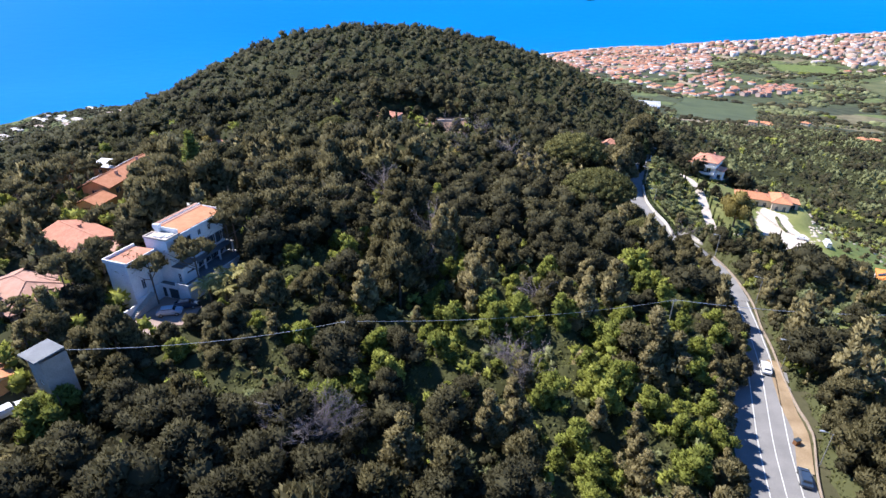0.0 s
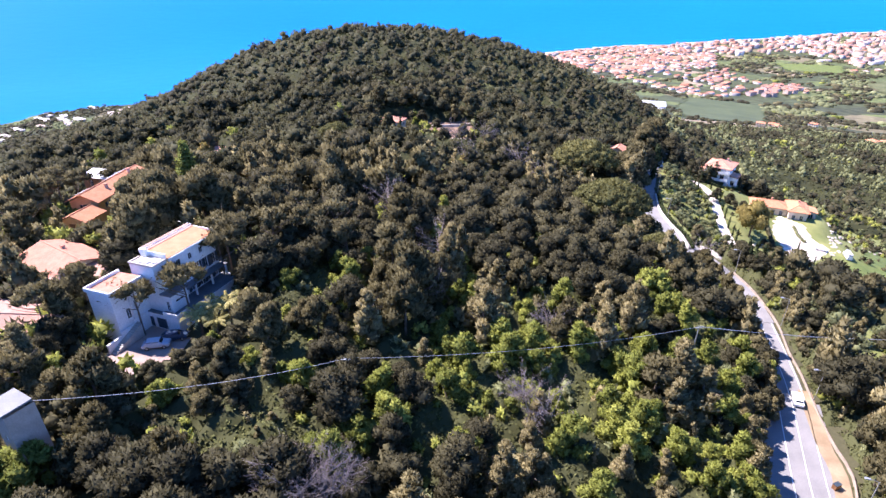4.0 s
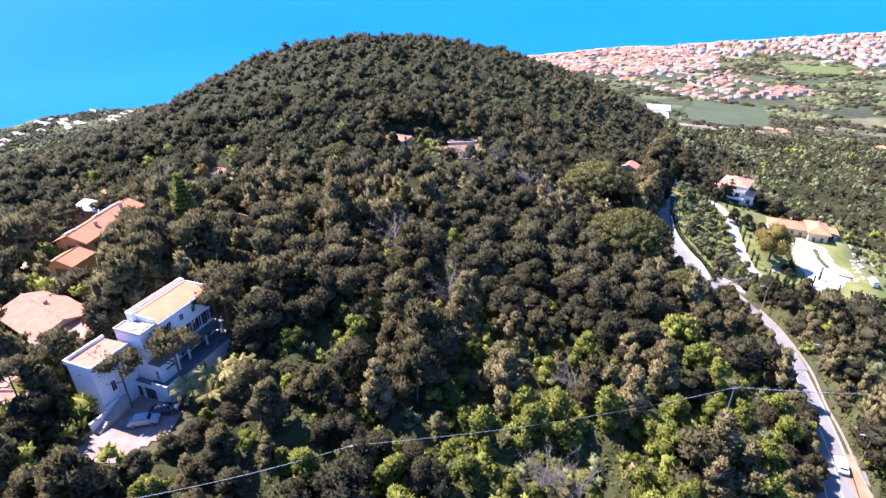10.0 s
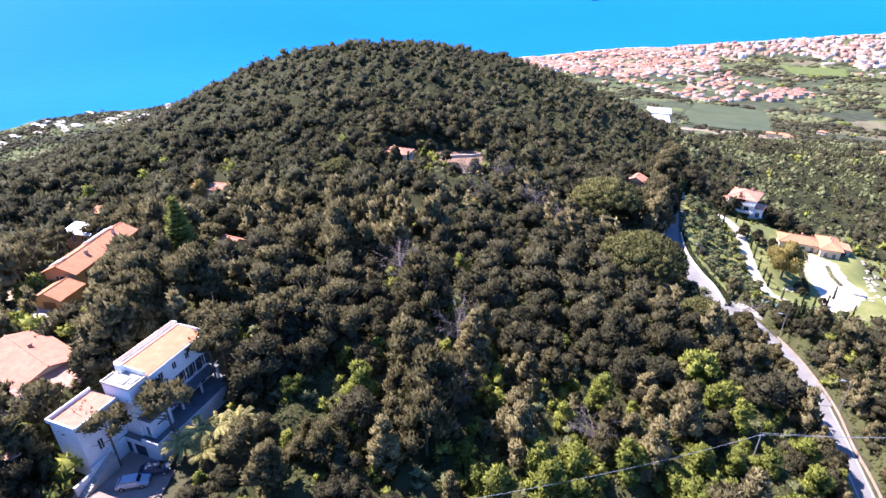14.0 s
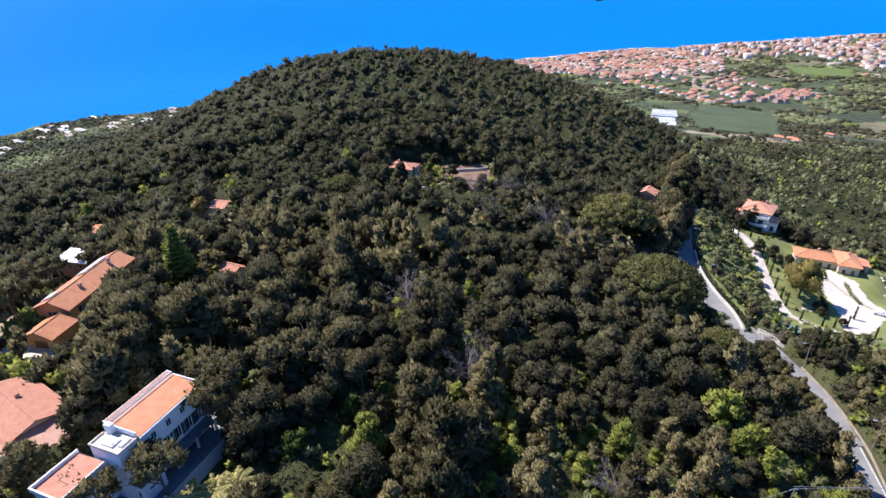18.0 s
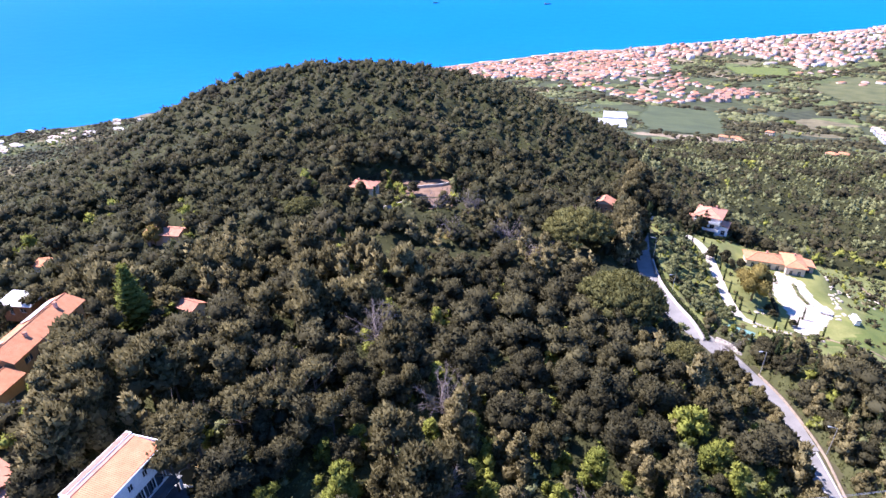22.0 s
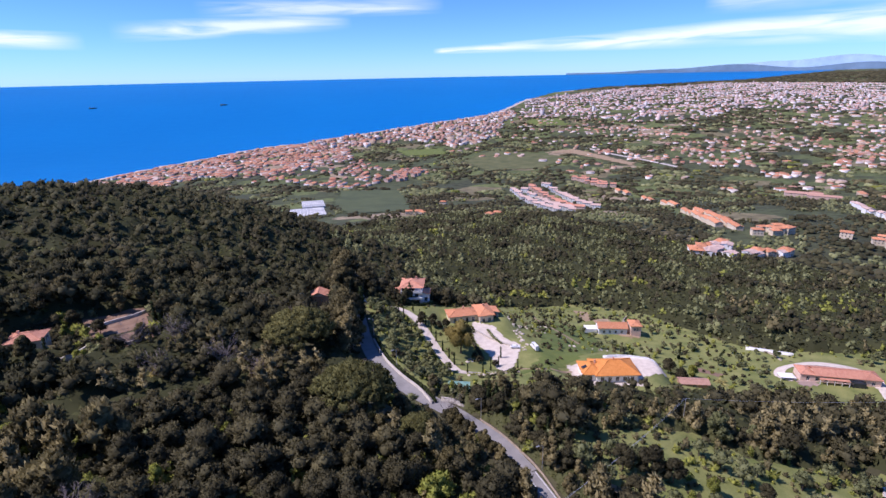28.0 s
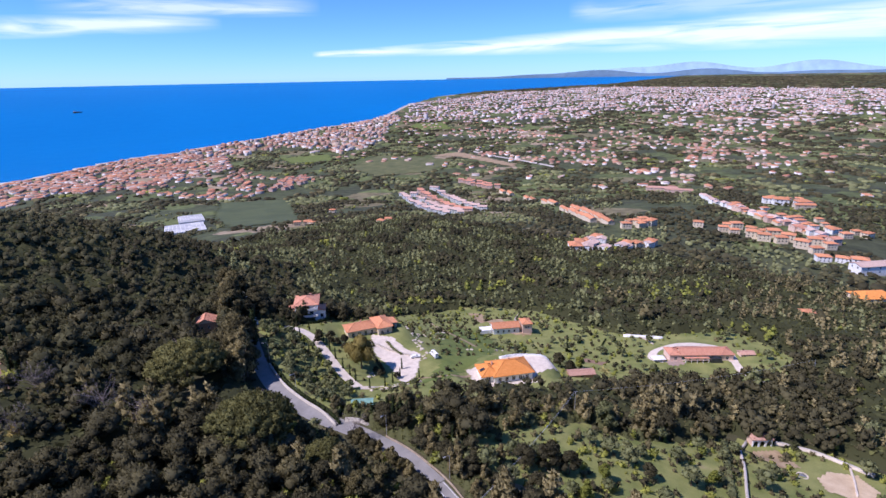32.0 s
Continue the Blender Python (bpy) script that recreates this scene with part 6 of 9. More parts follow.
# house on the hill with its curved wall and terraces
hill_house = thing("hill_house", pose(-25.2, 250.0, 237.0, 0, 0, -18), "cream house on the hillside with a terracotta roof", "house")
block(hill_house, -5, -4, 5, 4, -1.5, 5.6, M["cream"], {"S": row_of(3, 10, 3.3, 0.9, 1.3, 1.0, "shutter"), "E": row_of(2, 8, 3.3, 0.9, 1.3, 1.0, "shutter")})
pitched(hill_house, -5, -4, 5, 4, 5.55, 1.5, M["tile_old"], "hip", "x", 0.6)
chimney(hill_house, -2.5, 1.2, 6.8, 0.8)
low_wall("curved_wall", [(-17.5, 232), (-14, 233.2), (-10.5, 236.5), (-8.8, 241), (-9.0, 246)], 0.6, 1.6, M["stone"], "curved pale stone retaining wall", M["concrete"])
low_wall("terrace_wall", [(-8, 257), (0, 258.5), (7, 259.5), (12, 262)], 0.5, 1.2, M["stone"], "straight stone terrace wall on the hill", M["concrete"])
low_wall("yard_wall", [(-5, 236.5), (2, 236.5), (8, 238)], 0.5, 1.0, M["stone"], "low stone wall of a hillside yard", M["concrete"])
hut = thing("red_roof_house", pose(84.0, 268.5, 219.0, 0, 0, -30), "small house with a dark red tile roof among trees", "house")
block(hut, -4, -3.5, 4, 3.5, -2, 4.4, M["brick_wall"], {"S": row_of(2, 8, 1.6, 1.0, 1.4)})
pitched(hut, -4, -3.5, 4, 3.5, 4.35, 2.0, M["tile_old"], "gable", "y", 0.6)

# white house with balconies
white_house = thing("balcony_house", pose(136.2, 267.5, 206.4, 0, 0, -38) @ Matrix.Scale(1.22, 4), "three-storey white house with stepped balconies and a hipped terracotta roof", "house")
block(white_house, -4.6, -5.0, 4.6, 5.5, -2, 7.9, M["white"], {"S": [(2.2, 3.4, 1.6, 2.1), (6.6, 3.4, 1.6, 2.1), (2.2, 0.5, 1.6, 2.1), (6.6, 0.5, 1.6, 2.1), (4.6, 6.1, 2.4, 1.6)], "E": row_of(3, 10.5, 3.8, 1.0, 1.4, 1.0, "shutter") + row_of(3, 10.5, 0.9, 1.0, 1.4, 1.0, "shutter"), "W": row_of(2, 10.5, 3.8, 1.0, 1.4)})
pitched(white_house, -4.6, -5.0, 4.6, 5.5, 7.85, 1.9, M["tile_old"], "hip", "y", 0.7)
for zz in (0.2, 3.1, 5.9):
    bal = part("balcony", boxes((-4.6, -6.9 + zz * 0.08, zz - 0.2, 4.6, -5.02, zz)), M["concrete"], white_house)
    part("balcony_wall", boxes((-4.6, -6.95 + zz * 0.08, zz, 4.6, -6.8 + zz * 0.08, zz + 0.95), (-4.6, -6.8 + zz * 0.08, zz, -4.45, -5.05, zz + 0.95), (4.45, -6.8 + zz * 0.08, zz, 4.6, -5.05, zz + 0.95)), M["white"], bal)
block(white_house, 4.62, -4.0, 7.4, 2.0, -2, 4.6, M["white"], {"S": [(1.4, 1.2, 1.4, 2.0)]}, name="side_wall")
pitched(white_house, 4.62, -4.0, 7.4, 2.0, 4.55, 0.8, M["tile_old"], "lean", "E", 0.4)
block(white_house, -8.0, -2.0, -4.62, 4.0, -2, 4.2, M["cream"], {}, name="lean_to_wall")
pitched(white_house, -8.0, -2.0, -4.62, 4.0, 4.15, 0.7, M["tile_old"], "lean", "W", 0.4)
chimney(white_house, 1.5, 2.5, 9.3, 0.8)
part("plinth_wall", boxes((-5.5, -8.2, -2.5, 6.0, -7.6, 0.4)), M["stone"], white_house)

# long villa with the gravel forecourt
estate = thing("estate_villa", pose(148.6, 234.0, 204.3, 0, 0, -24), "single-storey cream villa with linked orange tile roofs", "villa")
block(estate, -11, -3.5, 3.5, 5.0, -1, 3.6, M["cream"], {"S": row_of(4, 14.5, 0.3, 1.4, 2.2, 1.0)})
pitched(estate, -11, -3.5, 3.5, 5.0, 3.55, 1.9, M["tile_orange"], "hip", "x", 0.8)
block(estate, 3.52, -6.5, 10.5, 6.5, -1, 3.9, M["cream"], {"S": [(2.0, 0.3, 1.3, 2.1), (5.0, 0.3, 1.3, 2.1)], "E": row_of(3, 13, 0.9, 1.2, 1.4, 1.2, "shutter")}, name="cross_wall")
pitched(estate, 3.52, -6.5, 10.5, 6.5, 3.95, 1.8, M["tile_orange"], "hip", "y", 0.8)
block(estate, 10.52, -2.0, 14.5, 4.5, -1, 3.0, M["stone"], {"S": [(2.0, 0.2, 1.8, 2.2)]}, name="end_wall")
pitched(estate, 10.52, -2.0, 14.5, 4.5, 2.95, 0.9, M["tile_orange"], "lean", "E", 0.6)
part("porch_slab", boxes((-6.0, -6.0, -0.3, 3.4, -3.52, 0.15)), M["paving"], estate)
chimney(estate, -3.0, 2.0, 5.0), chimney(estate, 7.6, 2.5, 5.4, 0.8)
low_wall("forecourt_wall", [(141.5, 224), (143.5, 214), (145.5, 206), (147.5, 200)], 0.9, 0.5, M["stone"], "rubble stone border in the forecourt")

# orange-roofed bungalow on the white terrace
bungalow = thing("orange_roof_bungalow", pose(166.0, 162.6, 200.0, 0, 0, -35.2), "white bungalow with a bright orange hipped tile roof", "bungalow")
block(bungalow, -6.0, -6.4, 11.0, 6.0, -1, 3.5, M["white"], {"S": row_of(5, 17, 0.5, 1.5, 2.0, 0.8), "E": row_of(3, 12.4, 0.9, 1.2, 1.4), "W": [(4.0, 0.9, 1.2, 1.4)]})
pitched(bungalow, -6.0, -6.4, 11.0, 6.0, 3.45, 3.3, M["tile_new"], "hip", "x", 0.9, label="bright orange hipped tile roof")
block(bungalow, -11.0, -5.0, -6.02, 5.0, -1, 3.3, M["white"], {"S": [(2.5, 0.4, 2.0, 2.2)], "W": row_of(3, 10, 0.6, 1.3, 2.0)}, name="wing_wall")
pitched(bungalow, -11.0, -5.0, -3.5, 5.0, 3.2, 2.1, M["tile_new"], "hip", "y", 0.8, label="lower orange hipped roof")
pan = part("solar_panel", boxes((-1.1, -0.8, 0, 1.1, 0.8, 0.07)), M["glass"], bungalow, "dark solar panel on the roof")
pan.matrix_basis = pose(-10.2, -1.0, 4.45, 0, -26, 0)
chimney(bungalow, -5.0, 1.5, 5.6, 0.5), chimney(bungalow, 3.0, 2.2, 6.2, 0.4)
low_wall("terrace_parapet", [(176, 172.5), (184, 169), (190, 162), (194, 156)], 0.4, 0.9, M["white"], "bright white parapet wall round the terrace")

cottage = thing("farm_cottage", pose(238.5, 213.0, 177.5, 0, 0, -40) @ Matrix.Scale(1.15, 4), "white farm cottage with a long orange tile roof", "cottage")
cottage["gable_mat"] = "white"
block(cottage, -8, -3.5, 6, 3.5, -1.5, 3.4, M["white"], {"S": row_of(4, 14, 0.8, 1.1, 1.4)})
pitched(cottage, -8, -3.5, 6, 3.5, 3.35, 1.7, M["tile_orange"], "gable", "x", 0.5)
block(cottage, 7.5, -4.5, 12.5, 2.5, -1.5, 5.2, M["pink_wall"], {"S": row_of(2, 5, 2.8, 0.9, 1.3)}, name="tower_wall")
pitched(cottage, 7.5, -4.5, 12.5, 2.5, 5.15, 1.2, M["tile_orange"], "hip", "y", 0.4)
part("white_shed", boxes((-14.5, -2.5, -1.5, -8.6, 2.0, 2.4)), M["white"], cottage)
part("yard", boxes((-16, -7.5, -0.9, 8, -3.6, 0.05)), M["dry"], cottage)
farmhouse = thing("long_farmhouse", pose(262.2, 110.0, 187.0, 0, 0, -48.5), "long low pinkish farmhouse with a terracotta roof and pale yard", "farmhouse")
farmhouse["gable_mat"] = "pink_wall"
block(farmhouse, -16, -4, 16, 4, -1.5, 3.4, M["pink_wall"], {"S": row_of(8, 32, 0.5, 1.4, 2.0)})
pitched(farmhouse, -10, -4, 9, 4, 3.35, 1.7, M["tile_old"], "gable", "x", 0.6)
pitched(farmhouse, 9.6, -4, 16, 4, 3.35, 1.2, M["tile_old"], "hip", "x", 0.5)
pitched(farmhouse, -16, -4, -10.6, 4, 3.35, 1.0, M["tile_old"], "hip", "y", 0.4)
part("veranda_roof", boxes((-9, -6.4, 2.6, 3, -4.7, 2.75)), M["tile_old"], farmhouse)
for k in range(5):
    part("veranda_post", boxes((-8.9 + k * 2.9, -6.3, -1, -8.7 + k * 2.9, -6.1, 2.597)), M["white"], farmhouse)
part("glass_porch", boxes((4, -6.5, -0.8, 9, -4.03, 2.4)), M["glass"], farmhouse)
outb = thing("farm_outbuilding", pose(279, 92, 186.5, 0, 0, -48), "small tiled outbuilding beside the farm track", "outbuilding")
block(outb, -3.5, -2, 3.5, 2, -1.5, 2.4, M["pink_wall"], {"S": [(2.0, 0.2, 1.0, 1.9)]})
pitched(outb, -3.5, -2, 3.5, 2, 2.35, 0.9, M["tile_pink"], "gable", "x", 0.4)
canopy = thing("white_canopy", pose(246.0, 124.0, 186.0, 0, 0, -45), "white awning beside the farmhouse", "awning")
for px, py in ((-3, -2), (3, -2), (-3, 2), (3, 2)):
    part("post", boxes((px - 0.06, py - 0.06, -1.5, px + 0.06, py + 0.06, 2.4)), M["white"], canopy)
bm = bmesh.new()
slab_roof(bm, [(-3.2, -2.2, 2.42), (3.2, -2.2, 2.42), (3.2, 2.2, 2.42), (-3.2, 2.2, 2.42), (0, 0, 3.3)], [[0, 1, 4], [1, 2, 4], [2, 3, 4], [3, 0, 4]], 0.02)
part("cover", bm, M["white"], canopy)
low_wall("farm_wall", [(272, 154), (275, 147), (277, 140), (279, 134)], 0.5, 1.6, M["white"], "long white garden wall")
tiled_shed = thing("tiled_shed", pose(201.5, 143.5, 190.2, 0, 0, -42), "low shed with a reddish tile roof among trees", "shed")
block(tiled_shed, -6, -2.5, 6, 2.5, -2, 2.3, M["brick_wall"], {"S": [(6.0, 0.2, 1.6, 1.9)]})
pitched(tiled_shed, -6, -2.5, 6, 2.5, 2.25, 1.0, M["tile_pink"], "gable", "x", 0.4)

# green roofed shelter under the road
shelter = thing("green_roof_shelter", pose(97.2, 175.4, 212.5, 0, 0, -42), "open shelter with a pale green sheet roof", "shelter")
for px, py in ((-3.4, -2), (3.4, -2), (-3.4, 2), (3.4, 2)):
    part("post", boxes((px - 0.08, py - 0.08, -1.0, px + 0.08, py + 0.08, 2.3)), M["steel"], shelter)
bm = bmesh.new()
slab_roof(bm, [(-4, -2.5, 2.3), (4, -2.5, 2.3), (4, 0, 3.0), (-4, 0, 3.0), (4, 2.5, 2.3), (-4, 2.5, 2.3)], [[0, 1, 2, 3], [3, 2, 4, 5]], 0.06)
part("roof", bm, M["green_sheet"], shelter, "pale green sheet metal roof")
part("back_wall", boxes((-3.3, 2.1, -1.0, 3.3, 2.2, 2.2)), M["brown"], shelter)

# arched loggia at the riding ground
loggia = thing("arched_loggia", pose(183.6, 65.6, 202.4, 0, 0, -47), "small white loggia with three round arches and a low tiled roof", "loggia")
bm = bmesh.new()
for k in range(3):
    c = -2.3 + 2.3 * k
    pts = [(c - 1.15, 3.0), (c - 1.15, 0.0), (c - 0.8, 0.0), (c - 0.8, 1.6)] + [(c - 0.8 * math.cos(t), 1.6 + 0.8 * math.sin(t)) for t in (math.pi * q / 8 for q in range(1, 8))] + [(c + 0.8, 1.6), (c + 0.8, 0.0), (c + 1.15, 0.0), (c + 1.15, 3.0)]
    f0 = bm.faces.new([bm.verts.new((x, -1.8, z)) for x, z in pts])
    ex = bmesh.ops.extrude_face_region(bm, geom=[f0])
    for v in ex["geom"]:
        if isinstance(v, bmesh.types.BMVert):
            v.co.y += 0.35
part("arcade", bm, M["white"], loggia, "white wall with round arches")
part("back_wall", boxes((-3.45, 1.5, -1.0, 3.45, 1.8, 3.0), (-3.45, -1.44, -1.0, -3.15, 1.5, 3.0), (3.15, -1.44, -1.0, 3.45, 1.5, 3.0)), M["pink_wall"], loggia)
pitched(loggia, -3.45, -1.8, 3.45, 1.8, 2.95, 0.9, M["tile_pink"], "hip", "x", 0.3)
low_wall("riding_wall", [(186.5, 61.5), (189.5, 55), (190, 48), (188.5, 41), (187, 34)], 0.6, 1.3, M["paving"], "long pale stone boundary wall", M["concrete"])
low_wall("meadow_wall", [(180.5, 69), (171, 68.7), (158, 64.5), (143, 60.5), (128, 56)], 0.6, 1.2, M["paving"], "pale rendered field wall", M["concrete"])
low_wall("arena_wall", [(188, 40.5), (179, 38.5), (169.5, 37)], 0.4, 0.8, M["paving"], "low pale wall beside the sand")
ring = thing("stone_ring", pose(170.2, 50.8, height(170.2, 50.8)), "dark round fire pit ringed with pale stones", "fire pit")
for k in range(16):
    a = 2 * math.pi * k / 16
    bm = bmesh.new()
    bmesh.ops.create_icosphere(bm, subdivisions=1, radius=0.3)
    for v in bm.verts:
        v.co = Vector((v.co.x * 1.3, v.co.y, v.co.z * 0.8)) + Vector((math.cos(a) * 1.5, math.sin(a) * 1.5, 0.25))
    part("stone", bm, M["rock"], ring)
bm = bmesh.new()
bmesh.ops.create_cone(bm, cap_ends=True, segments=20, radius1=1.4, radius2=1.4, depth=0.3)
part("ash_bed", bm, M["slate"], ring)

# roadside walls
low_wall("road_wall", [(76.2, 162, 222.6), (77.9, 172, 222.2), (78.2, 184, 221.6), (80.2, 199, 220.6), (85.2, 217, 219.4)], 0.4, 0.9, M["concrete"], "pale concrete parapet along the road")
low_wall("gate_wall", [(83.0, 154, 222.0), (82.0, 158.5, 222.4), (79.5, 161.5, 222.5)], 0.4, 1.5, M["concrete"], "concrete wall beside a gate")
low_wall("kerb_wall", [(57, 48, 224), (62.8, 62.4, 224), (68.6, 73.6, 224), (69.6, 79.5, 224), (71.6, 88.1, 224), (75.2, 99.9, 224), (76.9, 107.5, 224), (80.9, 120, 223.7), (83.0, 135, 223.3), (82.8, 146, 223)], 0.18, 0.3, M["beige_wall"], "low pale kerb wall along the road")

# white hut and gate at the driveway's mouth
hut_w = thing("white_hut", pose(95.6, 256.5, 217.2, 0, 0, -20), "small white rendered hut beside the driveway gate", "hut")
block(hut_w, -1.6, -1.4, 1.6, 1.4, -0.8, 2.6, M["white"], {"S": [(1.6, 0.0, 0.9, 2.0)]})
part("roof", boxes((-1.8, -1.6, 2.603, 1.8, 1.6, 2.75)), M["tile_old"], hut_w)
gate = thing("driveway_gate", pose(104.5, 261.6, 216.6, 0, 0, 75), "white gate pillars with dark bars across the driveway", "gate")
for px in (-2.2, 2.2):
    pl = part("pillar", boxes((px - 0.25, -0.25, -0.8, px + 0.25, 0.25, 2.2)), M["white"], gate)
    part("pillar_cap", boxes((px - 0.32, -0.32, 2.203, px + 0.32, 0.32, 2.34)), M["concrete"], pl)
for k in range(15):
    part("bar", boxes((-1.85 + k * 0.26, -0.02, 0.05, -1.81 + k * 0.26, 0.02, 1.7)), M["slate"], gate)
part("rail", boxes((-1.95, -0.03, 1.703, 1.95, 0.03, 1.76)), M["slate"], gate)
low_wall("cottage_wall", [(277.7, 231), (266, 226), (256, 219), (250, 213)], 0.5, 0.9, M["stone"], "dry stone field wall behind the cottage")
low_wall("orchard_wall", [(276.4, 156.2), (274.6, 143.7), (268.2, 135.1)], 0.5, 0.8, M["stone"], "pale stone field wall on the slope")

# ---- settlements of the middle distance ----
def house_kind(w, d, h, rise, form, wall, roof, name, label, cat, group, dormer=False):
    ob = thing(name, pose(0, 0, 0), label, cat, group)
    ob["gable_mat"] = wall
    sides = {"S": row_of(3, w, h - 2.0, 1.1, 1.4, 0.8) + (row_of(3, w, h - 4.8, 1.1, 1.4, 0.8) if h > 5 else []), "E": row_of(2, d, h - 2.0, 1.0, 1.4, 0.8), "W": row_of(2, d, h - 2.0, 1.0, 1.4, 0.8)}
    bm = bmesh.new()
    box(bm, -w / 2, -d / 2, -3, w / 2, d / 2, h)
    part("wall", bm, M[wall], ob)
    for side, items in sides.items():
        for c, zb, ww, hh in items:
            if side == "S":
                row = (-w / 2 + c - ww / 2, -d / 2 - 0.03, zb, -w / 2 + c + ww / 2, -d / 2 + 0.05, zb + hh)
            elif side == "E":
                row = (w / 2 - 0.05, -d / 2 + c - ww / 2, zb, w / 2 + 0.03, -d / 2 + c + ww / 2, zb + hh)
            else:
                row = (-w / 2 - 0.03, -d / 2 + c - ww / 2, zb, -w / 2 + 0.05, -d / 2 + c + ww / 2, zb + hh)
            part("window", boxes(row), M["shutter"], ob)
    pitched(ob, -w / 2, -d / 2, w / 2, d / 2, h - 0.02, rise, M[roof], form, "x" if w >= d else "y", 0.5, caps=False)
    return ob


HOMES = []


def drop_line(proto, a, b, count, turn, r, jitter=2.0, rows=1, gap=14.0, size=1.0, swing=6):
    """Copies of a house in rows from a to b."""
    a, b = np.array(a, float), np.array(b, float)
    u = (b - a) / (np.linalg.norm(b - a) + 1e-9)
    v = np.array([-u[1], u[0]])
    for q in range(rows):
        for k in range(count):
            if r.random() < 0.08:
                continue
            p = a + (b - a) * ((k + 0.5) / count) + v * (q - (rows - 1) / 2) * gap + r.uniform(-jitter, jitter, 2) * (2.2 if swing > 10 else 1.3)
            s = r.uniform(0.78, 1.15) * size
            HOMES.append((p[0], p[1]))
            copy_thing(proto, pose(p[0], p[1], height(p[0], p[1]), 0, 0, turn + r.uniform(-swing, swing)) @ Matrix.Diagonal((s, s, s, 1)))


def retire(proto):
    for o in (*proto.children_recursive, proto):
        bpy.data.objects.remove(o)


r = np.random.default_rng(77)
terr_a = house_kind(12, 12, 7.4, 1.6, "gable", "white", "tile_pale", "terraced_house", "pale terraced house with a bleached tile roof", "house", "terraced estate")
terr_b = house_kind(12, 12, 7.8, 1.8, "gable", "pink_wall", "tile_old", "terraced_house", "pinkish terraced house with a terracotta roof", "house", "terraced estate")
long_o = house_kind(26, 10, 6.4, 2.0, "gable", "cream", "tile_orange", "terraced_block", "long cream terraced block with an orange tile roof", "house", "orange terraces")
villa_a = house_kind(13, 10, 6.2, 1.9, "hip", "white", "tile_orange", "village_house", "white village house with a terracotta roof", "house", "village houses")
villa_b = house_kind(11, 9, 5.8, 1.8, "hip", "cream", "tile_orange", "village_house", "cream village house with an orange tile roof", "house", "village houses")
villa_c = house_kind(12, 9, 7.4, 1.7, "hip", "cream", "tile_orange", "village_house", "cream village house with a deep orange tile roof", "house", "village houses")
hall = house_kind(55, 16, 7, 2.2, "gable", "pink_wall", "tile_pink", "school_hall", "long pinkish institutional building", "building", "village halls")
long_w = house_kind(30, 11, 7.6, 1.7, "gable", "white", "tile_pale", "white_block", "long white terraced block with a bleached tile roof", "house", "white terraces")
inn = house_kind(26, 15, 7.0, 3.2, "hip", "cream", "tile_new", "country_inn", "large cream house under a bright orange hipped roof", "house", "village houses")
# terraced estate in four parallel rows
drop_line(terr_a, (905, 1000), (668, 628), 19, -57, r, 1.5, 2, 26, size=1.15, swing=9)
drop_line(terr_b, (960, 1010), (720, 640), 19, -57, r, 1.5, 1, 24, size=1.15, swing=9)
drop_line(terr_a, (1010, 1010), (765, 640), 19, -57, r, 1.5, 1, 24, size=1.15, swing=9)
drop_line(terr_b, (1135, 1010), (1075, 850), 8, -60, r, 3, 2, 24, size=1.15, swing=9)
# orange terraces
drop_line(long_o, (1040, 815), (995, 735), 2, 56, r, 1, 1)
drop_line(long_o, (965, 690), (880, 560), 5, 56, r, 1, 1)
drop_line(long_o, (825, 505), (690, 368), 7, 46, r, 1, 2, 17)
drop_line(villa_c, (690, 345), (735, 315), 4, -30, r, 3, 2, 18, size=1.15, swing=32)
drop_line(villa_a, (505, 318), (590, 330), 5, 10, r, 4, 1, size=1.15, swing=32)
drop_line(villa_b, (565, 290), (615, 265), 4, -25, r, 4, 1, size=1.15, swing=32)
drop_line(hall, (1150, 480), (1120, 400), 2, -62, r, 1, 1)
drop_line(long_w, (1085, 365), (1010, 322), 3, 32, r, 2, 1, size=0.8, swing=8)
drop_line(terr_a, (985, 318), (775, 123), 16, 44, r, 3, 1, size=0.95, swing=8)
drop_line(long_w, (945, 282), (800, 135), 6, 45, r, 4, 1, size=0.7, swing=8)
drop_line(terr_b, (935, 276), (750, 108), 11, -44, r, 4, 1, size=0.9, swing=12)
drop_line(villa_a, (1000, 305), (800, 112), 9, -46, r, 7, 1, 22, size=1.0, swing=16)
drop_line(long_o, (905, 258), (745, 106), 5, 43, r, 5, 1, size=0.7, swing=8)
drop_line(villa_c, (765, 262), (712, 112), 9, -70, r, 3, 2, 24, size=1.15, swing=24)
drop_line(villa_b, (895, 190), (815, 100), 7, -48, r, 7, 2, 26, size=1.0, swing=20)
drop_line(villa_a, (1040, 260), (1020, 172), 3, -60, r, 6, 1, size=1.5, swing=10)
drop_line(long_o, (1015, 196), (990, 168), 1, -55, r, 1, 1, size=1.1)
drop_line(long_w, (672, 78), (640, 52), 1, -40, r, 1, 1, size=1.2)
drop_line(terr_a, (500, 300), (585, 322), 7, 10, r, 4, 1, size=0.95, swing=20)
drop_line(villa_c, (1100, 262), (1076, 195), 3, -60, r, 5, 1, 24, size=0.95, swing=32)
drop_line(terr_a, (520, 300), (600, 262), 6, -22, r, 4, 1, size=0.9, swing=20)
drop_line(villa_b, (1175, 640), (1160, 600), 2, -60, r, 5, 1, 24, size=0.95, swing=32)
drop_line(villa_a, (668, 118), (690, 70), 3, -60, r, 3, 1, 24, size=1.15, swing=32)
drop_line(inn, (514, 60), (522, 52), 1, -42, r, 0, 1, size=1.0, swing=4)
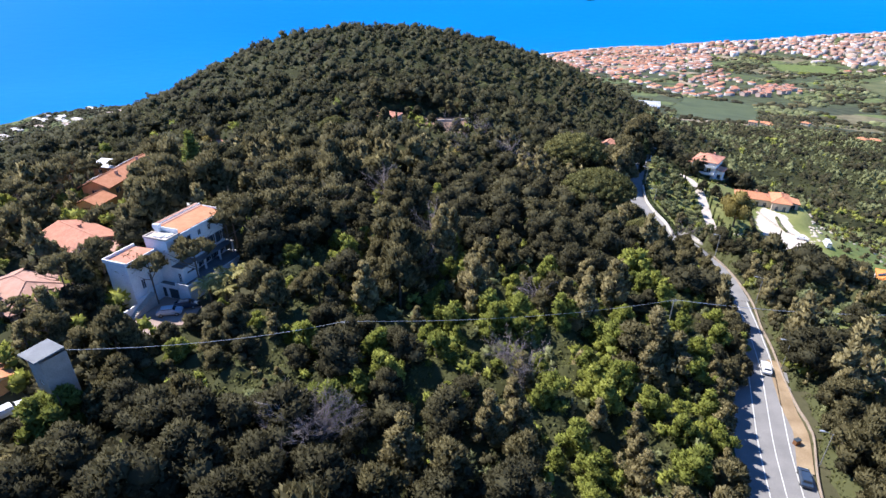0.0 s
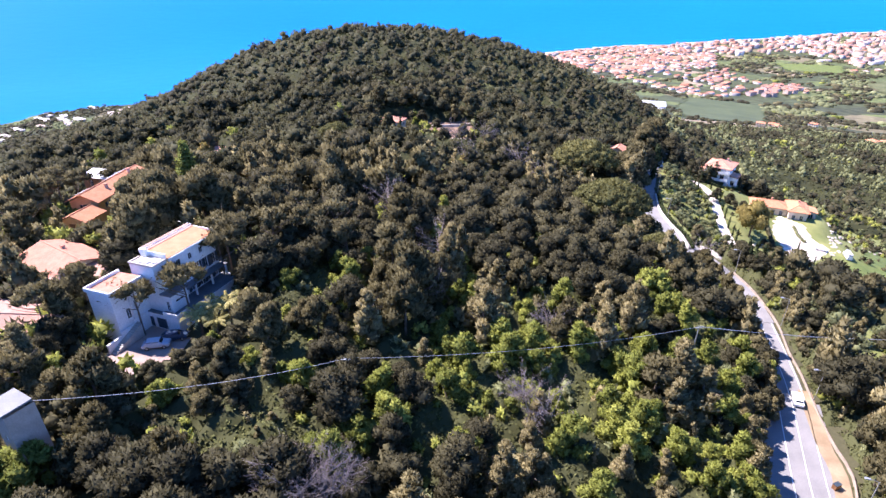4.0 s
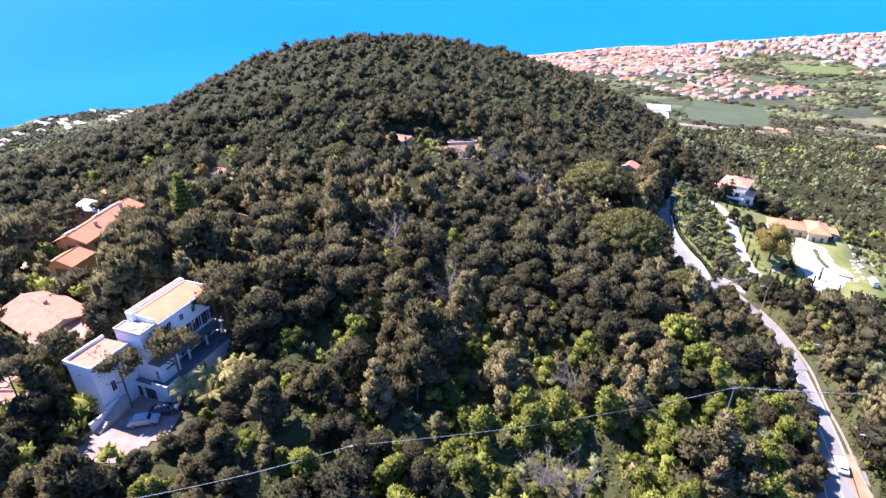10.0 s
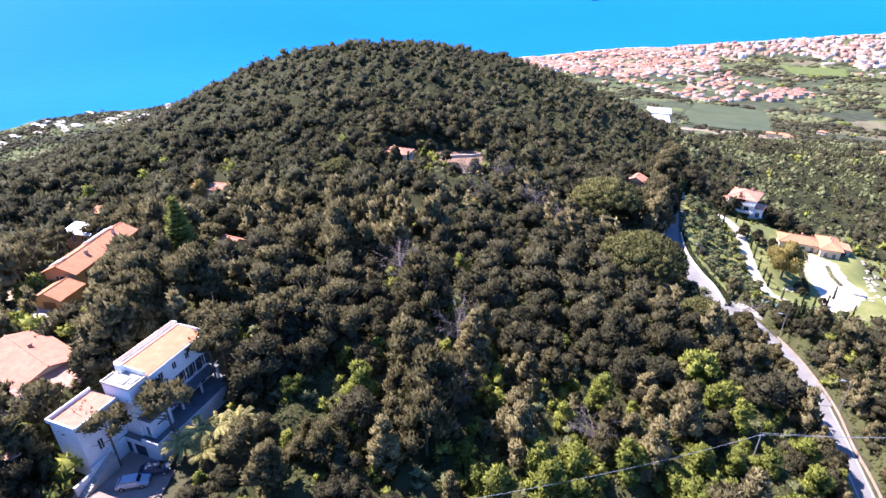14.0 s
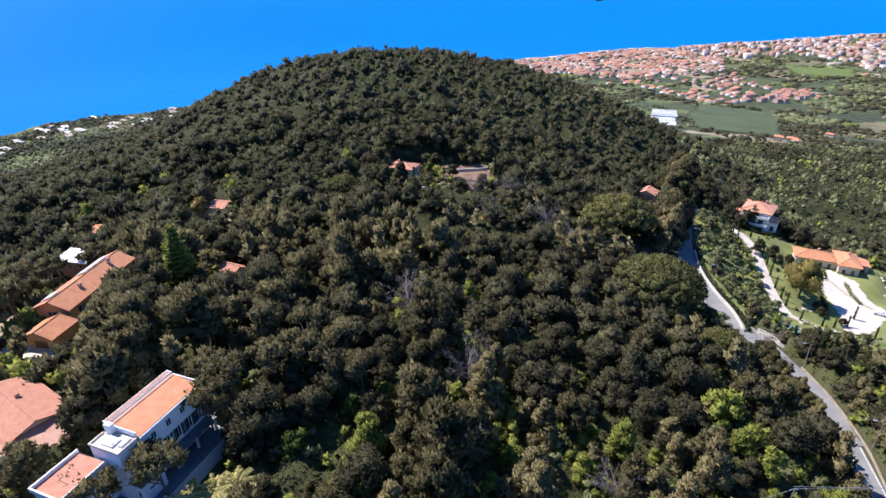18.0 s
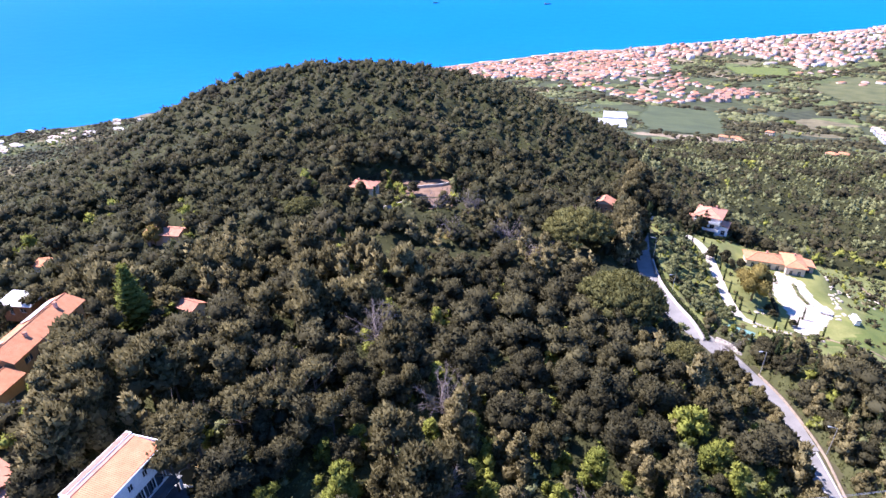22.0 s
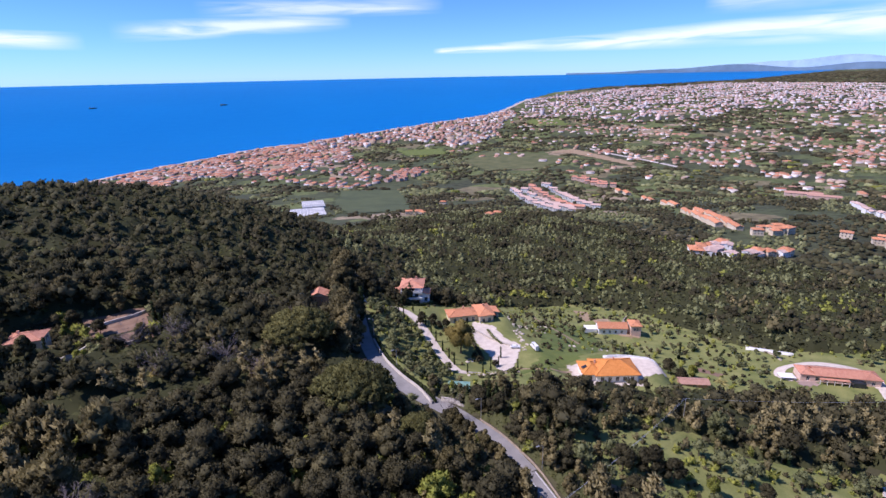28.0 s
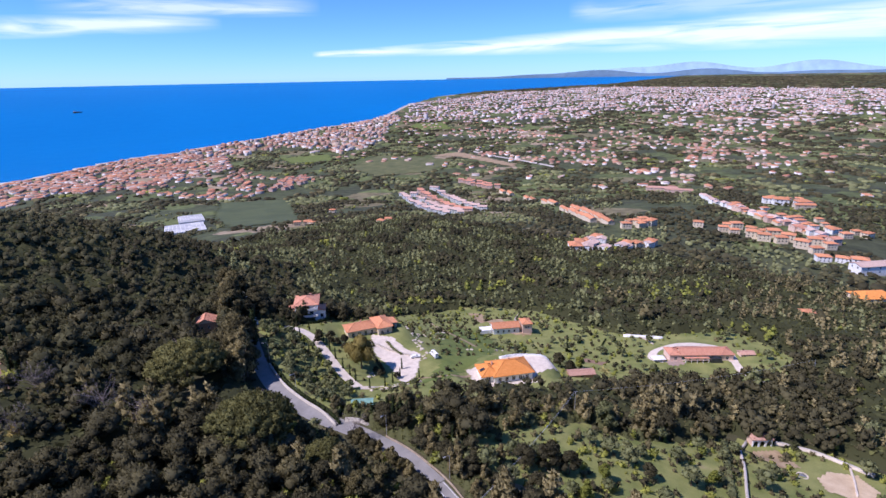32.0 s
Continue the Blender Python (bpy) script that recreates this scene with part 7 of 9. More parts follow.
drop_line(villa_b, (395, 86), (400, 80), 1, -50, r, 0, 1, size=0.95, swing=32)
drop_line(villa_c, (404, 708), (418, 668), 3, -50, r, 2, 1, size=0.95, swing=32)
drop_line(villa_c, (590, 885), (616, 856), 2, -45, r, 2, 1, size=0.95, swing=32)
drop_line(villa_b, (462, 600), (520, 612), 2, -45, r, 4, 1, size=0.95, swing=32)
drop_line(terr_b, (735, 1350), (912, 1450), 12, 20, r, 22, 2, 30, size=1.15, swing=9)
for q in (terr_a, terr_b, long_o, long_w, villa_a, villa_b, villa_c, hall, inn):
    retire(q)
# nursery glasshouses
def glasshouse_kind():
    ob = thing("glasshouse", pose(0, 0, 0), "long white nursery glasshouse", "glasshouse", "nursery glasshouses")
    part("wall", boxes((-30, -5, -4, 30, 5, 3.2)), M["white"], ob)
    bm = bmesh.new()
    slab_roof(bm, [(-30.2, -5.2, 3.25), (30.2, -5.2, 3.25), (30.2, 0, 5.4), (-30.2, 0, 5.4), (30.2, 5.2, 3.25), (-30.2, 5.2, 3.25)], [[0, 1, 2, 3], [3, 2, 4, 5]], 0.1)
    part("roof", bm, M["glazing"], ob, "whitewashed glazing")
    for k in range(11):
        bm = bmesh.new()
        x = -30 + 6 * k
        slab_roof(bm, [(x - 0.25, -5.3, 3.3), (x + 0.25, -5.3, 3.3), (x + 0.25, 0, 5.46), (x - 0.25, 0, 5.46), (x + 0.25, 5.3, 3.3), (x - 0.25, 5.3, 3.3)], [[0, 1, 2, 3], [3, 2, 4, 5]], 0.05)
        part("rib", bm, M["white"], ob)
    return ob


gh = glasshouse_kind()
for k in range(9):
    x, y = 322 + k * 7.7 + (14 if k > 4 else 0), 893 + k * 20.6
    copy_thing(gh, pose(x, y, height(x, y), 0, 0, -20.5) @ Matrix.Diagonal((1.0 if k < 5 else 0.7, 1.35 if k < 5 else 1.2, 0.8 if k < 5 else 1.35, 1)))
    HOMES.extend((x + q * math.cos(radians(20.5)), y - q * math.sin(radians(20.5))) for q in (-30, -10, 10, 30))
retire(gh)


# ---- fields of the plain ----
def far_field(name, pts, material, label):
    patch(name, pts, 1.2, material, label, "field", 14.0)


NURSERY = [(372, 850), (420, 1010), (549, 1250), (675, 1165), (540, 920), (439, 745)]
VINES = [(283, 790), (340, 790), (345, 690), (285, 640), (255, 693)]
SHORE_FIELD = [(1120, 1930), (1292, 1850), (1190, 1690), (1060, 1760)]
QUARRY = [(1438, 1459), (1615, 1446), (1530, 1230), (1447, 1004), (1362, 995), (1409, 1163), (1470, 1330)]
COAST_FIELD = [(2360, 2132), (2700, 2520), (2560, 2640), (2220, 2356)]
STRIP = [(413, 560), (490, 575), (470, 530), (397, 515)]
MEADOW = [(1371, 1640), (1430, 1300), (1209, 1206), (1060, 1300), (1120, 1500)]
far_field("nursery_field", NURSERY, M["green_crop"], "green field beside the nursery")
far_field("vineyard_field", VINES, M["ground"], "dark vine rows below the nursery")
far_field("shore_field", SHORE_FIELD, M["lawn"], "bright green field near the town")
far_field("quarry", [(1445, 1440), (1590, 1425), (1520, 1230), (1440, 1040), (1395, 1030), (1450, 1190), (1500, 1360)], M["dry"], "pale bare building ground")
far_field("coast_field", COAST_FIELD, M["lawn"], "green field by the shore")
far_field("strip_field", STRIP, M["lawn"], "narrow bright green strip field")
far_field("scrub_meadow", MEADOW, M["pasture"], "green scrub meadow")
ribbon("plain_road", [(1660, 1440), (1576, 1265), (1500, 1040), (1440, 900)], 16, 1.6, M["concrete"], "pale road beside the building ground", "road", step=20.0)

# ---- woods of the plain ----
r = np.random.default_rng(91)
HOME_XY = np.array(HOMES)


def room(x, y, gap, share=0.12):
    """Away from houses and fields; a few trees stay inside the built-up districts."""
    ok = np.ones(x.shape, bool)
    for poly in (NURSERY, VINES, SHORE_FIELD, QUARRY, COAST_FIELD, STRIP, MEADOW):
        ok &= ~inside(poly, x, y)
    for poly in BUILT:
        ok &= ~inside(poly, x, y) | (r.random(x.shape) < share)
    for k in range(0, len(x), 4000):
        d = (x[k:k + 4000, None] - HOME_XY[None, :, 0]) ** 2 + (y[k:k + 4000, None] - HOME_XY[None, :, 1]) ** 2
        ok[k:k + 4000] &= d.min(1) > gap * gap
    return ok


def plain_kinds(x, y):
    """Oak and pine woods, with scrub and a little fresh green where the woods open."""
    k = np.where(ripple(x, y, 150, 62) + r.uniform(-0.6, 0.6, x.shape) > 0.1, "oak", "pine").astype(object)
    k[(k == "pine") & (r.random(x.shape) < 0.7)] = "aleppo"
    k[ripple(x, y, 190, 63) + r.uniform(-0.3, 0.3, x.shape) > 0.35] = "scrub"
    k[ripple(x, y, 120, 64) + r.uniform(-0.5, 0.5, x.shape) > 1.6] = "leaf"
    return k


tx, ty = scatter(-1300, -150, 1250, 1450, 10.8, 3)
sea_gap, sea_side = along(COAST, tx, ty)
dist = np.hypot(tx, ty - 20)
ok = in_view(tx, ty) & (sea_gap * sea_side > 30) & (dist < np.where(tx < -300, 1900, 1230)) & ~((tx < 60) & (ty > 640) & (ty < 1500) & (tx > -420)) & ((tx < -325) | (tx > 555) | (ty > 635) | (ty < 0))
wild = ripple(tx, ty, 330, 21) * 0.6 + ripple(tx, ty, 110, 22) * 0.55 + np.where(tx < 0, 1.2, np.clip(1.25 - dist / 1000, 0.05, 1.2))
ok &= (wild + r.uniform(-0.35, 0.35, tx.shape)) > 0.0
tx, ty = tx[ok], ty[ok]
ok = room(tx, ty, 15)
tx, ty = tx[ok], ty[ok]
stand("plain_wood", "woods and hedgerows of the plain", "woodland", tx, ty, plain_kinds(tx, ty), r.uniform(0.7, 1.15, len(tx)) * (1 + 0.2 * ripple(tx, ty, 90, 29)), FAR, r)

clump = {k: [crown(np.random.default_rng(90 + q), [(0, 0, 2.2, 8.0, 7.5, 4.0), (9, 4, 1.8, 6.5, 6.5, 3.6)], 0, 0, 3.0, sky=0.6) for q in range(5)] for k in KINDS}
tx, ty = scatter(200, 100, 2600, 2700, 20.0, 5)
sea_gap, sea_side = along(COAST, tx, ty)
dist = np.hypot(tx, ty - 20)
wild = ripple(tx, ty, 380, 23) * 0.6 + ripple(tx, ty, 130, 24) * 0.7 + r.uniform(-0.45, 0.45, tx.shape) + 0.35
ok = in_view(tx, ty) & (sea_gap * sea_side > 60) & (dist > 1200) & (dist < 2500) & (wild > 0)
tx, ty = tx[ok], ty[ok]
ok = room(tx, ty, 20, 0.2)
tx, ty = tx[ok], ty[ok]
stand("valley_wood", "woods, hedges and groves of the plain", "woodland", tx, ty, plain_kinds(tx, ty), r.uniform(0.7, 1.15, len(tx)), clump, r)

tx, ty = scatter(1500, 100, 9000, 5000, 46.0, 4)
sea_gap, sea_side = along(COAST, tx, ty)
dist = np.hypot(tx, ty - 20)
wild = ripple(tx, ty, 620, 25) * 0.7 + ripple(tx, ty, 210, 26) * 0.6 + r.uniform(-0.4, 0.4, tx.shape) + 0.1
ok = in_view(tx, ty) & (sea_gap * sea_side > 200) & (dist > 2450) & (dist < 9000) & (wild > 0)
tx, ty = tx[ok], ty[ok]
ok = room(tx, ty, 20, 0.25)
tx, ty = tx[ok], ty[ok]
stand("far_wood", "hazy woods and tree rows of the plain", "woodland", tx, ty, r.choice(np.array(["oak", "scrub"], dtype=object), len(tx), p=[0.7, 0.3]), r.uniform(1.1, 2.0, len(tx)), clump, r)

tx, ty = scatter(7000, -3000, 30000, 12000, 260.0, 6)
sea_gap, sea_side = along(COAST, tx, ty)
ok = in_view(tx, ty) & (sea_gap * sea_side > 300) & (np.hypot(tx, ty) > 8000) & ~inside(CITY, tx, ty)
tx, ty = tx[ok], ty[ok]
stand("horizon_wood", "dark wooded lowland beyond the city", "woodland", tx, ty, np.full(len(tx), "oak", dtype=object), r.uniform(5, 7, len(tx)), {k: [(v * np.array([1.5, 1.5, 0.5]), f, t, nv) for v, f, t, nv in clump[k]] for k in KINDS}, r)

# garden trees of the nursery and the hamlets
tx, ty = scatter(420, 60, 1200, 1020, 21.0, 66)
d = np.concatenate([((tx[k:k + 2000, None] - HOME_XY[None, :, 0]) ** 2 + (ty[k:k + 2000, None] - HOME_XY[None, :, 1]) ** 2).min(1) for k in range(0, len(tx), 2000)])
ok = (d > 121) & (d < 900) & (r.random(len(tx)) < 0.6)
tx, ty = tx[ok], ty[ok]
stand("hamlet_trees", "small garden trees between the village houses", "trees", tx, ty, r.choice(np.array(["oak", "leaf", "scrub"], dtype=object), len(tx), p=[0.6, 0.15, 0.25]), r.uniform(0.35, 0.6, len(tx)), FAR, r)

# ---- single plants ----
r = np.random.default_rng(301)


def plant(name, label, cat, x, y, s, crown_me, trunk_me, group="", turn=None, tall=1.0):
    ob = thing(name, pose(x, y, height(x, y), 0, 0, r.uniform(0, 360) if turn is None else turn) @ Matrix.Diagonal((s, s, s * tall, 1)), label, cat, group)
    if trunk_me:
        part("trunk", trunk_me, None, ob)
    part("crown", crown_me, None, ob)
    return ob


def simple_trunk(top, rad, material, limbs=4):
    bm = bmesh.new()
    tube(bm, [(0, 0, -1.0), (0.08, 0.05, top * 0.5), (0, 0.1, top)], [rad, rad * 0.75, rad * 0.3], 7)
    for k in range(limbs):
        a, h = r.uniform(0, 6.28), top * r.uniform(0.5, 0.85)
        tube(bm, [(0, 0, h), (math.cos(a) * top * 0.2, math.sin(a) * top * 0.2, h + top * 0.12), (math.cos(a) * top * 0.42, math.sin(a) * top * 0.42, h + top * 0.3)], [rad * 0.45, rad * 0.3, rad * 0.12], 5)
    me = bpy.data.meshes.new("trunk")
    bm.to_mesh(me)
    bm.free()
    me.materials.append(material)
    return me


def crown_mesh(lobes, tufts, size, material, level=0, lift=0.35):
    v, f, t, nv = crown(r, lobes, level, tufts, size, lift)
    return mesh_from("crown", v, f, M[material], t, normals=nv)


# olive trees, grey-green and small
olive_crowns = [crown_mesh([(math.cos(a) * 1.0 * q, math.sin(a) * 1.0 * q, 2.3 + z, 0.8, 0.8, 0.65) for a, q, z in ((0, 1, 0), (1.3, 1, 0.4), (2.6, 1, 0.1), (3.8, 1, 0.5), (5.1, 1, 0.2), (0, 0.2, 0.9))], 40, 0.34, "olive") for _ in range(4)]
olive_trunks = [simple_trunk(2.2, 0.16, M["bark"]) for _ in range(2)]


def olives(points, lo, hi):
    for x, y in points:
        plant("olive_tree", "small grey-green olive tree in the grass", "olive tree", x, y, r.uniform(lo, hi), olive_crowns[r.integers(4)], olive_trunks[r.integers(2)], "olive trees")


def spots(poly, step, seed, keep=1.0, avoid=()):
    p = np.array(poly)
    x, y = scatter(p[:, 0].min(), p[:, 1].min(), p[:, 0].max(), p[:, 1].max(), step, seed)
    ok = inside(poly, x, y) & (np.random.default_rng(seed).random(len(x)) < keep)
    for ax, ay, rad in avoid:
        ok &= np.hypot(x - ax, y - ay) > rad
    d, _ = along([tuple(q[:2]) for q in ROAD], x, y)
    ok &= d > 6
    for line in ([(110, 194), (113, 212), (118.5, 238), (118, 250), (112, 259), (102, 262)], [(276, 102), (246, 84), (238, 66)]):
        d, _ = along(line, x, y)
        ok &= d > 3.5
    return list(zip(x[ok], y[ok]))


HOUSES_ROUND = [(148, 230, 20), (140, 205, 22), (168, 162, 22), (188, 160, 12), (240, 213, 18), (262, 110, 26), (97, 175, 7), (136, 268, 12), (200, 143, 8), (183, 65, 8), (174, 42, 12), (246, 84, 6)]
olives(spots(GROVE, 5.2, 41, 0.92, HOUSES_ROUND), 0.9, 1.35)
olives(spots([(196, 215), (218, 287), (274, 269), (291, 228), (275, 160), (283, 140), (317, 108), (290, 70), (250, 71), (238, 83), (205, 140), (200, 180)], 9.5, 42, 0.42, HOUSES_ROUND), 0.7, 1.4)
olives(spots(FIELD, 8.5, 43, 0.5, HOUSES_ROUND + [(176, 52, 16)]), 1.0, 1.8)
olives(spots([(120, 160), (150, 172), (150, 180), (128, 178), (108, 184)], 7, 44, 0.6, HOUSES_ROUND), 0.6, 0.9)

# shrubs of the meadows: too many to count
bush = {k: [crown(r, [(r.uniform(-0.4, 0.4), r.uniform(-0.4, 0.4), 0.35 + 0.3 * q, 0.6, 0.6, 0.45) for q in range(3)], 0, 9, 0.5) for _ in range(4)] for k in KINDS}
for poly, step, seed in ((ESTATE, 3.9, 51), (FIELD, 2.9, 52), (GROVE, 3.0, 53)):
    p = spots(poly, step, seed, 0.55, HOUSES_ROUND)
    bx, by = np.array([q[0] for q in p]), np.array([q[1] for q in p])
    bk = r.choice(np.array(["oak", "leaf", "pine"], dtype=object), len(bx), p=[0.45, 0.3, 0.25])
    stand("meadow_scrub", "low scattered scrub bushes in grass", "scrub", bx, by, bk, r.uniform(0.5, 1.5, len(bx)) * (1 + 0.5 * (r.random(len(bx)) > 0.85)), bush, r, 0.1)

# cypresses
cyp_crowns = [crown_mesh([(0, 0, 0.7 + 1.05 * k, 0.62 - 0.05 * k, 0.62 - 0.05 * k, 0.85) for k in range(7)], 26, 0.42, "cypress", 0, 0.0) for _ in range(3)]
cyp_trunk = simple_trunk(3.0, 0.1, M["bark"], 0)
DRIVE_CYPRESSES = [(115.1, 247.1), (113, 239.1), (110.8, 232.5), (109.1, 226.4), (121.2, 238), (120.0, 231), (118.2, 224), (116.4, 217.5), (114.6, 210), (113.6, 204), (112.6, 199), (113.0, 190.5), (118.4, 187.3), (124, 189), (130.8, 191.8), (136, 196.2), (135.2, 184.6), (121, 254), (117.5, 259), (110, 257.5), (105.5, 258.5), (122.5, 246)]
for x, y in DRIVE_CYPRESSES:
    plant("cypress_tree", "slim dark green young cypress beside the driveway", "cypress", x, y, r.uniform(0.55, 0.75), cyp_crowns[r.integers(3)], cyp_trunk, "driveway cypresses")
for x, y, s in ((91.5, 239.5, 2.1), (93.2, 241.8, 1.95), (94.6, 244.6, 1.7), (288, 147.5, 1.0), (232, 168, 1.2), (290, 205, 0.9), (297, 190, 0.8), (300, 215, 0.85), (305, 170, 0.9)):
    plant("tall_cypress", "tall dark columnar cypress", "cypress", x, y, s, cyp_crowns[r.integers(3)], cyp_trunk, "tall cypresses")
for k in range(26):
    x, y = r.uniform(82, 95), r.uniform(122, 158)
    if float(along([tuple(q[:2]) for q in ROAD], np.array([x]), np.array([y]))[0][0]) > 6.5:
        plant("hedge_cypress", "dark cypress in a dense roadside belt", "cypress", x, y, r.uniform(0.8, 1.15), cyp_crowns[r.integers(3)], cyp_trunk, "roadside cypresses")
for x, y, s in ((-20, 232, 1.2), (12, 246, 1.3), (15, 252, 1.4), (13, 240, 1.1), (-78, 190, 1.5), (16, 262, 1.2), (-102, 232, 1.3), (18, 236, 1.2)):
    plant("tall_cypress", "tall dark columnar cypress", "cypress", x, y, s, cyp_crowns[r.integers(3)], cyp_trunk, "tall cypresses")

# umbrella pines
umb_crown = [crown_mesh(lobes_of("umbrella", r, 84), 110, 0.5, "umbrella", 0) for _ in range(2)]
umb_trunk = simple_trunk(11.0, 0.45, M["bark"], 9)
plant("umbrella_pine", "huge umbrella pine with a wide flat-domed crown", "umbrella pine", 50.0, 162, 1.28, umb_crown[0], umb_trunk, "umbrella pines", 30, 1.0)
plant("umbrella_pine", "huge umbrella pine with a wide flat-domed crown", "umbrella pine", 53, 212, 1.35, umb_crown[1], umb_trunk, "umbrella pines", 100, 1.0)
plant("umbrella_pine", "wide umbrella pine above the wood", "umbrella pine", 58, 141, 0.62, umb_crown[1], umb_trunk, "umbrella pines", 200, 1.1)
plant("umbrella_pine", "wide umbrella pine above the wood", "umbrella pine", -45, 222, 0.7, umb_crown[0], umb_trunk, "umbrella pines", 10, 1.1)

# pines round the villa, long bare trunks under flat clumped crowns
pine_top = [crown_mesh([(math.cos(a) * d, math.sin(a) * d, h, q, q, q * 0.6) for a, d, h, q in [(r.uniform(0, 6.28), 2.6 * math.sqrt(u), 9.6 - 0.5 * u * 2 + r.uniform(-0.4, 0.4), r.uniform(0.9, 1.35)) for u in np.linspace(0.05, 1, 12)]], 70, 0.48, "pine", 0) for _ in range(4)]
pine_stem = [simple_trunk(9.4, 0.2, M["bark"], 6) for _ in range(3)]
for x, y, s in ((-45.6, 87.2, 1.12), (-52.2, 83.6, 0.98), (-55.8, 85.2, 0.9), (-43.8, 99.0, 1.2), (-41.4, 103.2, 1.25), (-45.0, 105.5, 1.2), (-36.5, 108.5, 1.15), (-34, 112, 1.15), (-29.8, 112, 1.2), (-26, 118, 1.15), (-33, 120, 1.2), (-22, 110, 1.1), (-60.8, 109, 1.3),
                (-64.5, 117, 1.3), (-68, 123, 1.25), (-98, 131, 1.2), (-101, 139, 1.25), (-104, 124, 1.1), (-97, 116, 1.1), (-90, 112, 1.05), (-104, 150, 1.2),
                (-99, 160, 1.2), (-92, 163, 1.25), (-110, 132, 1.15), (-112, 145, 1.2), (-64.5, 79, 0.85), (-84, 89, 0.9), (-95, 102, 1.0), (-59, 66, 0.8), (-66, 70, 0.7)):
    plant("villa_pine", "pine with a long bare trunk and a flat clumped crown", "pine tree", x, y, s, pine_top[r.integers(4)], pine_stem[r.integers(3)], "pines round the houses")

# tall trees on the uphill side of the road
tall_crowns = {k: [mesh_from("crown", v, f, M[KINDS[k][0]], t, normals=nv) for v, f, t, nv in FINE[k][:3]] for k in ("pine", "oak", "cone", "leaf")}
tall_trunks = [trunk_mesh(r, "pine", M["bark"]) for _ in range(2)]
line = ROAD_LINE[(ROAD_LINE[:, 1] > 210) & (ROAD_LINE[:, 1] < 320)]
for q in range(0, len(line) * 2, 2):
    q = q % len(line)
    x, y = line[q, 0] - r.uniform(4.6, 9.5), line[q, 1] + r.uniform(-1, 1)
    k = ("pine", "oak", "cone")[int(r.integers(3))]
    if math.hypot(x - 82, y - 258) < 13:
        continue
    plant(LABELS[k][0], LABELS[k][1], LABELS[k][2], x, y, r.uniform(1.45, 1.9), tall_crowns[k][r.integers(3)], tall_trunks[r.integers(2)], "trees above the road")
for k in range(0, len(ROAD_LINE) - 1):
    p, q = ROAD_LINE[k], ROAD_LINE[k + 1]
    if not 50 < p[1] < 152:
        continue
    u = (q[:2] - p[:2]) / np.linalg.norm(q[:2] - p[:2])
    off = r.uniform(9.6, 11.5) if p[1] < 84 else r.uniform(4.2, 5.4)
    x, y = p[0] - u[1] * off, p[1] + u[0] * off
    kk = ("cone", "pine", "oak", "leaf", "cone")[int(r.integers(5))]
    plant(LABELS[kk][0], LABELS[kk][1], LABELS[kk][2], x, y, r.uniform(0.55, 0.82) * (1.25 if p[1] < 84 else 1.0), tall_crowns[kk][r.integers(3)], tall_trunks[r.integers(2)], "trees beside the road")
for x, y, s in ((104, 268, 1.1), (112, 272, 1.2), (118, 270, 1.0), (124, 276, 1.2), (106, 276, 1.2), (116, 282, 1.3), (128, 284, 1.2), (146, 276, 1.0), (151, 270, 0.9), (150, 256, 0.8), (156, 262, 1.0), (162, 256, 0.9), (152, 282, 1.2), (140, 284, 1.2)):
    plant("holm_oak", "dense dark green holm oak beside the houses", "oak tree", x, y, s, tall_crowns["oak"][r.integers(3)], tall_trunks[r.integers(2)], "trees above the road")
for x, y, s in ((-38, 42, 1.2), (-31, 45, 1.3), (-26, 40, 1.2), (-35, 50, 1.25), (-44, 46, 1.1), (-28, 52, 1.15), (-41, 54, 1.0), (-22, 46, 1.2), (-47, 40, 1.2), (-54, 43, 1.0)):
    plant("holm_oak", "broad dark holm oak above the path", "oak tree", x, y, s, tall_crowns["oak"][r.integers(3)], tall_trunks[r.integers(2)], "trees of the hillside wood")

for x, y, s, k in ((-60.5, 103.5, 1.5, "pine"), (-65.5, 109.5, 1.5, "cone"), (-62.5, 113, 1.45, "pine"), (-67.5, 115.5, 1.4, "pine"), (-62, 98.5, 1.1, "oak"), (-58.5, 108, 1.3, "cone"), (-70, 121, 1.3, "pine")):
    plant(LABELS[k][0], LABELS[k][1], LABELS[k][2], x, y, s, tall_crowns[k][r.integers(3)], tall_trunks[r.integers(2)], "trees round the villa")

# garden shrubs round the villas
gx, gy = scatter(-100, 45, -34, 160, 2.5, 47)
keep = np.zeros(gx.shape, bool)
for poly in [VILLA_PLOT, ANNEX_PLOT] + OPEN[6:]:
    keep |= inside(poly, gx, gy)
keep |= (np.hypot(gx + 75, gy - 112) < 10)
for ax, ay, rad in ((-50.5, 98.5, 7.5), (-47.5, 92.5, 8.5), (-52.5, 86.5, 6.0), (-49.5, 79, 7.8), (-51.5, 75, 5.5), (-75.5, 101, 7.0), (-70, 97, 5.0), (-77.5, 77.5, 8.0), (-66.5, 60.5, 5.5), (-50.6, 55.2, 2.6), (-60, 54, 5.0), (-87, 125.2, 5.5), (-89, 121, 7.0), (-83.5, 117, 5.0), (-88.5, 134, 6.0), (-88.2, 142, 6.0), (-87.5, 149, 6.0), (-84.7, 110, 3.5), (-95, 156, 5.0), (-41.5, 107, 4.5)):
    keep &= np.hypot(gx - ax, gy - ay) > rad
gx, gy = gx[keep], gy[keep]
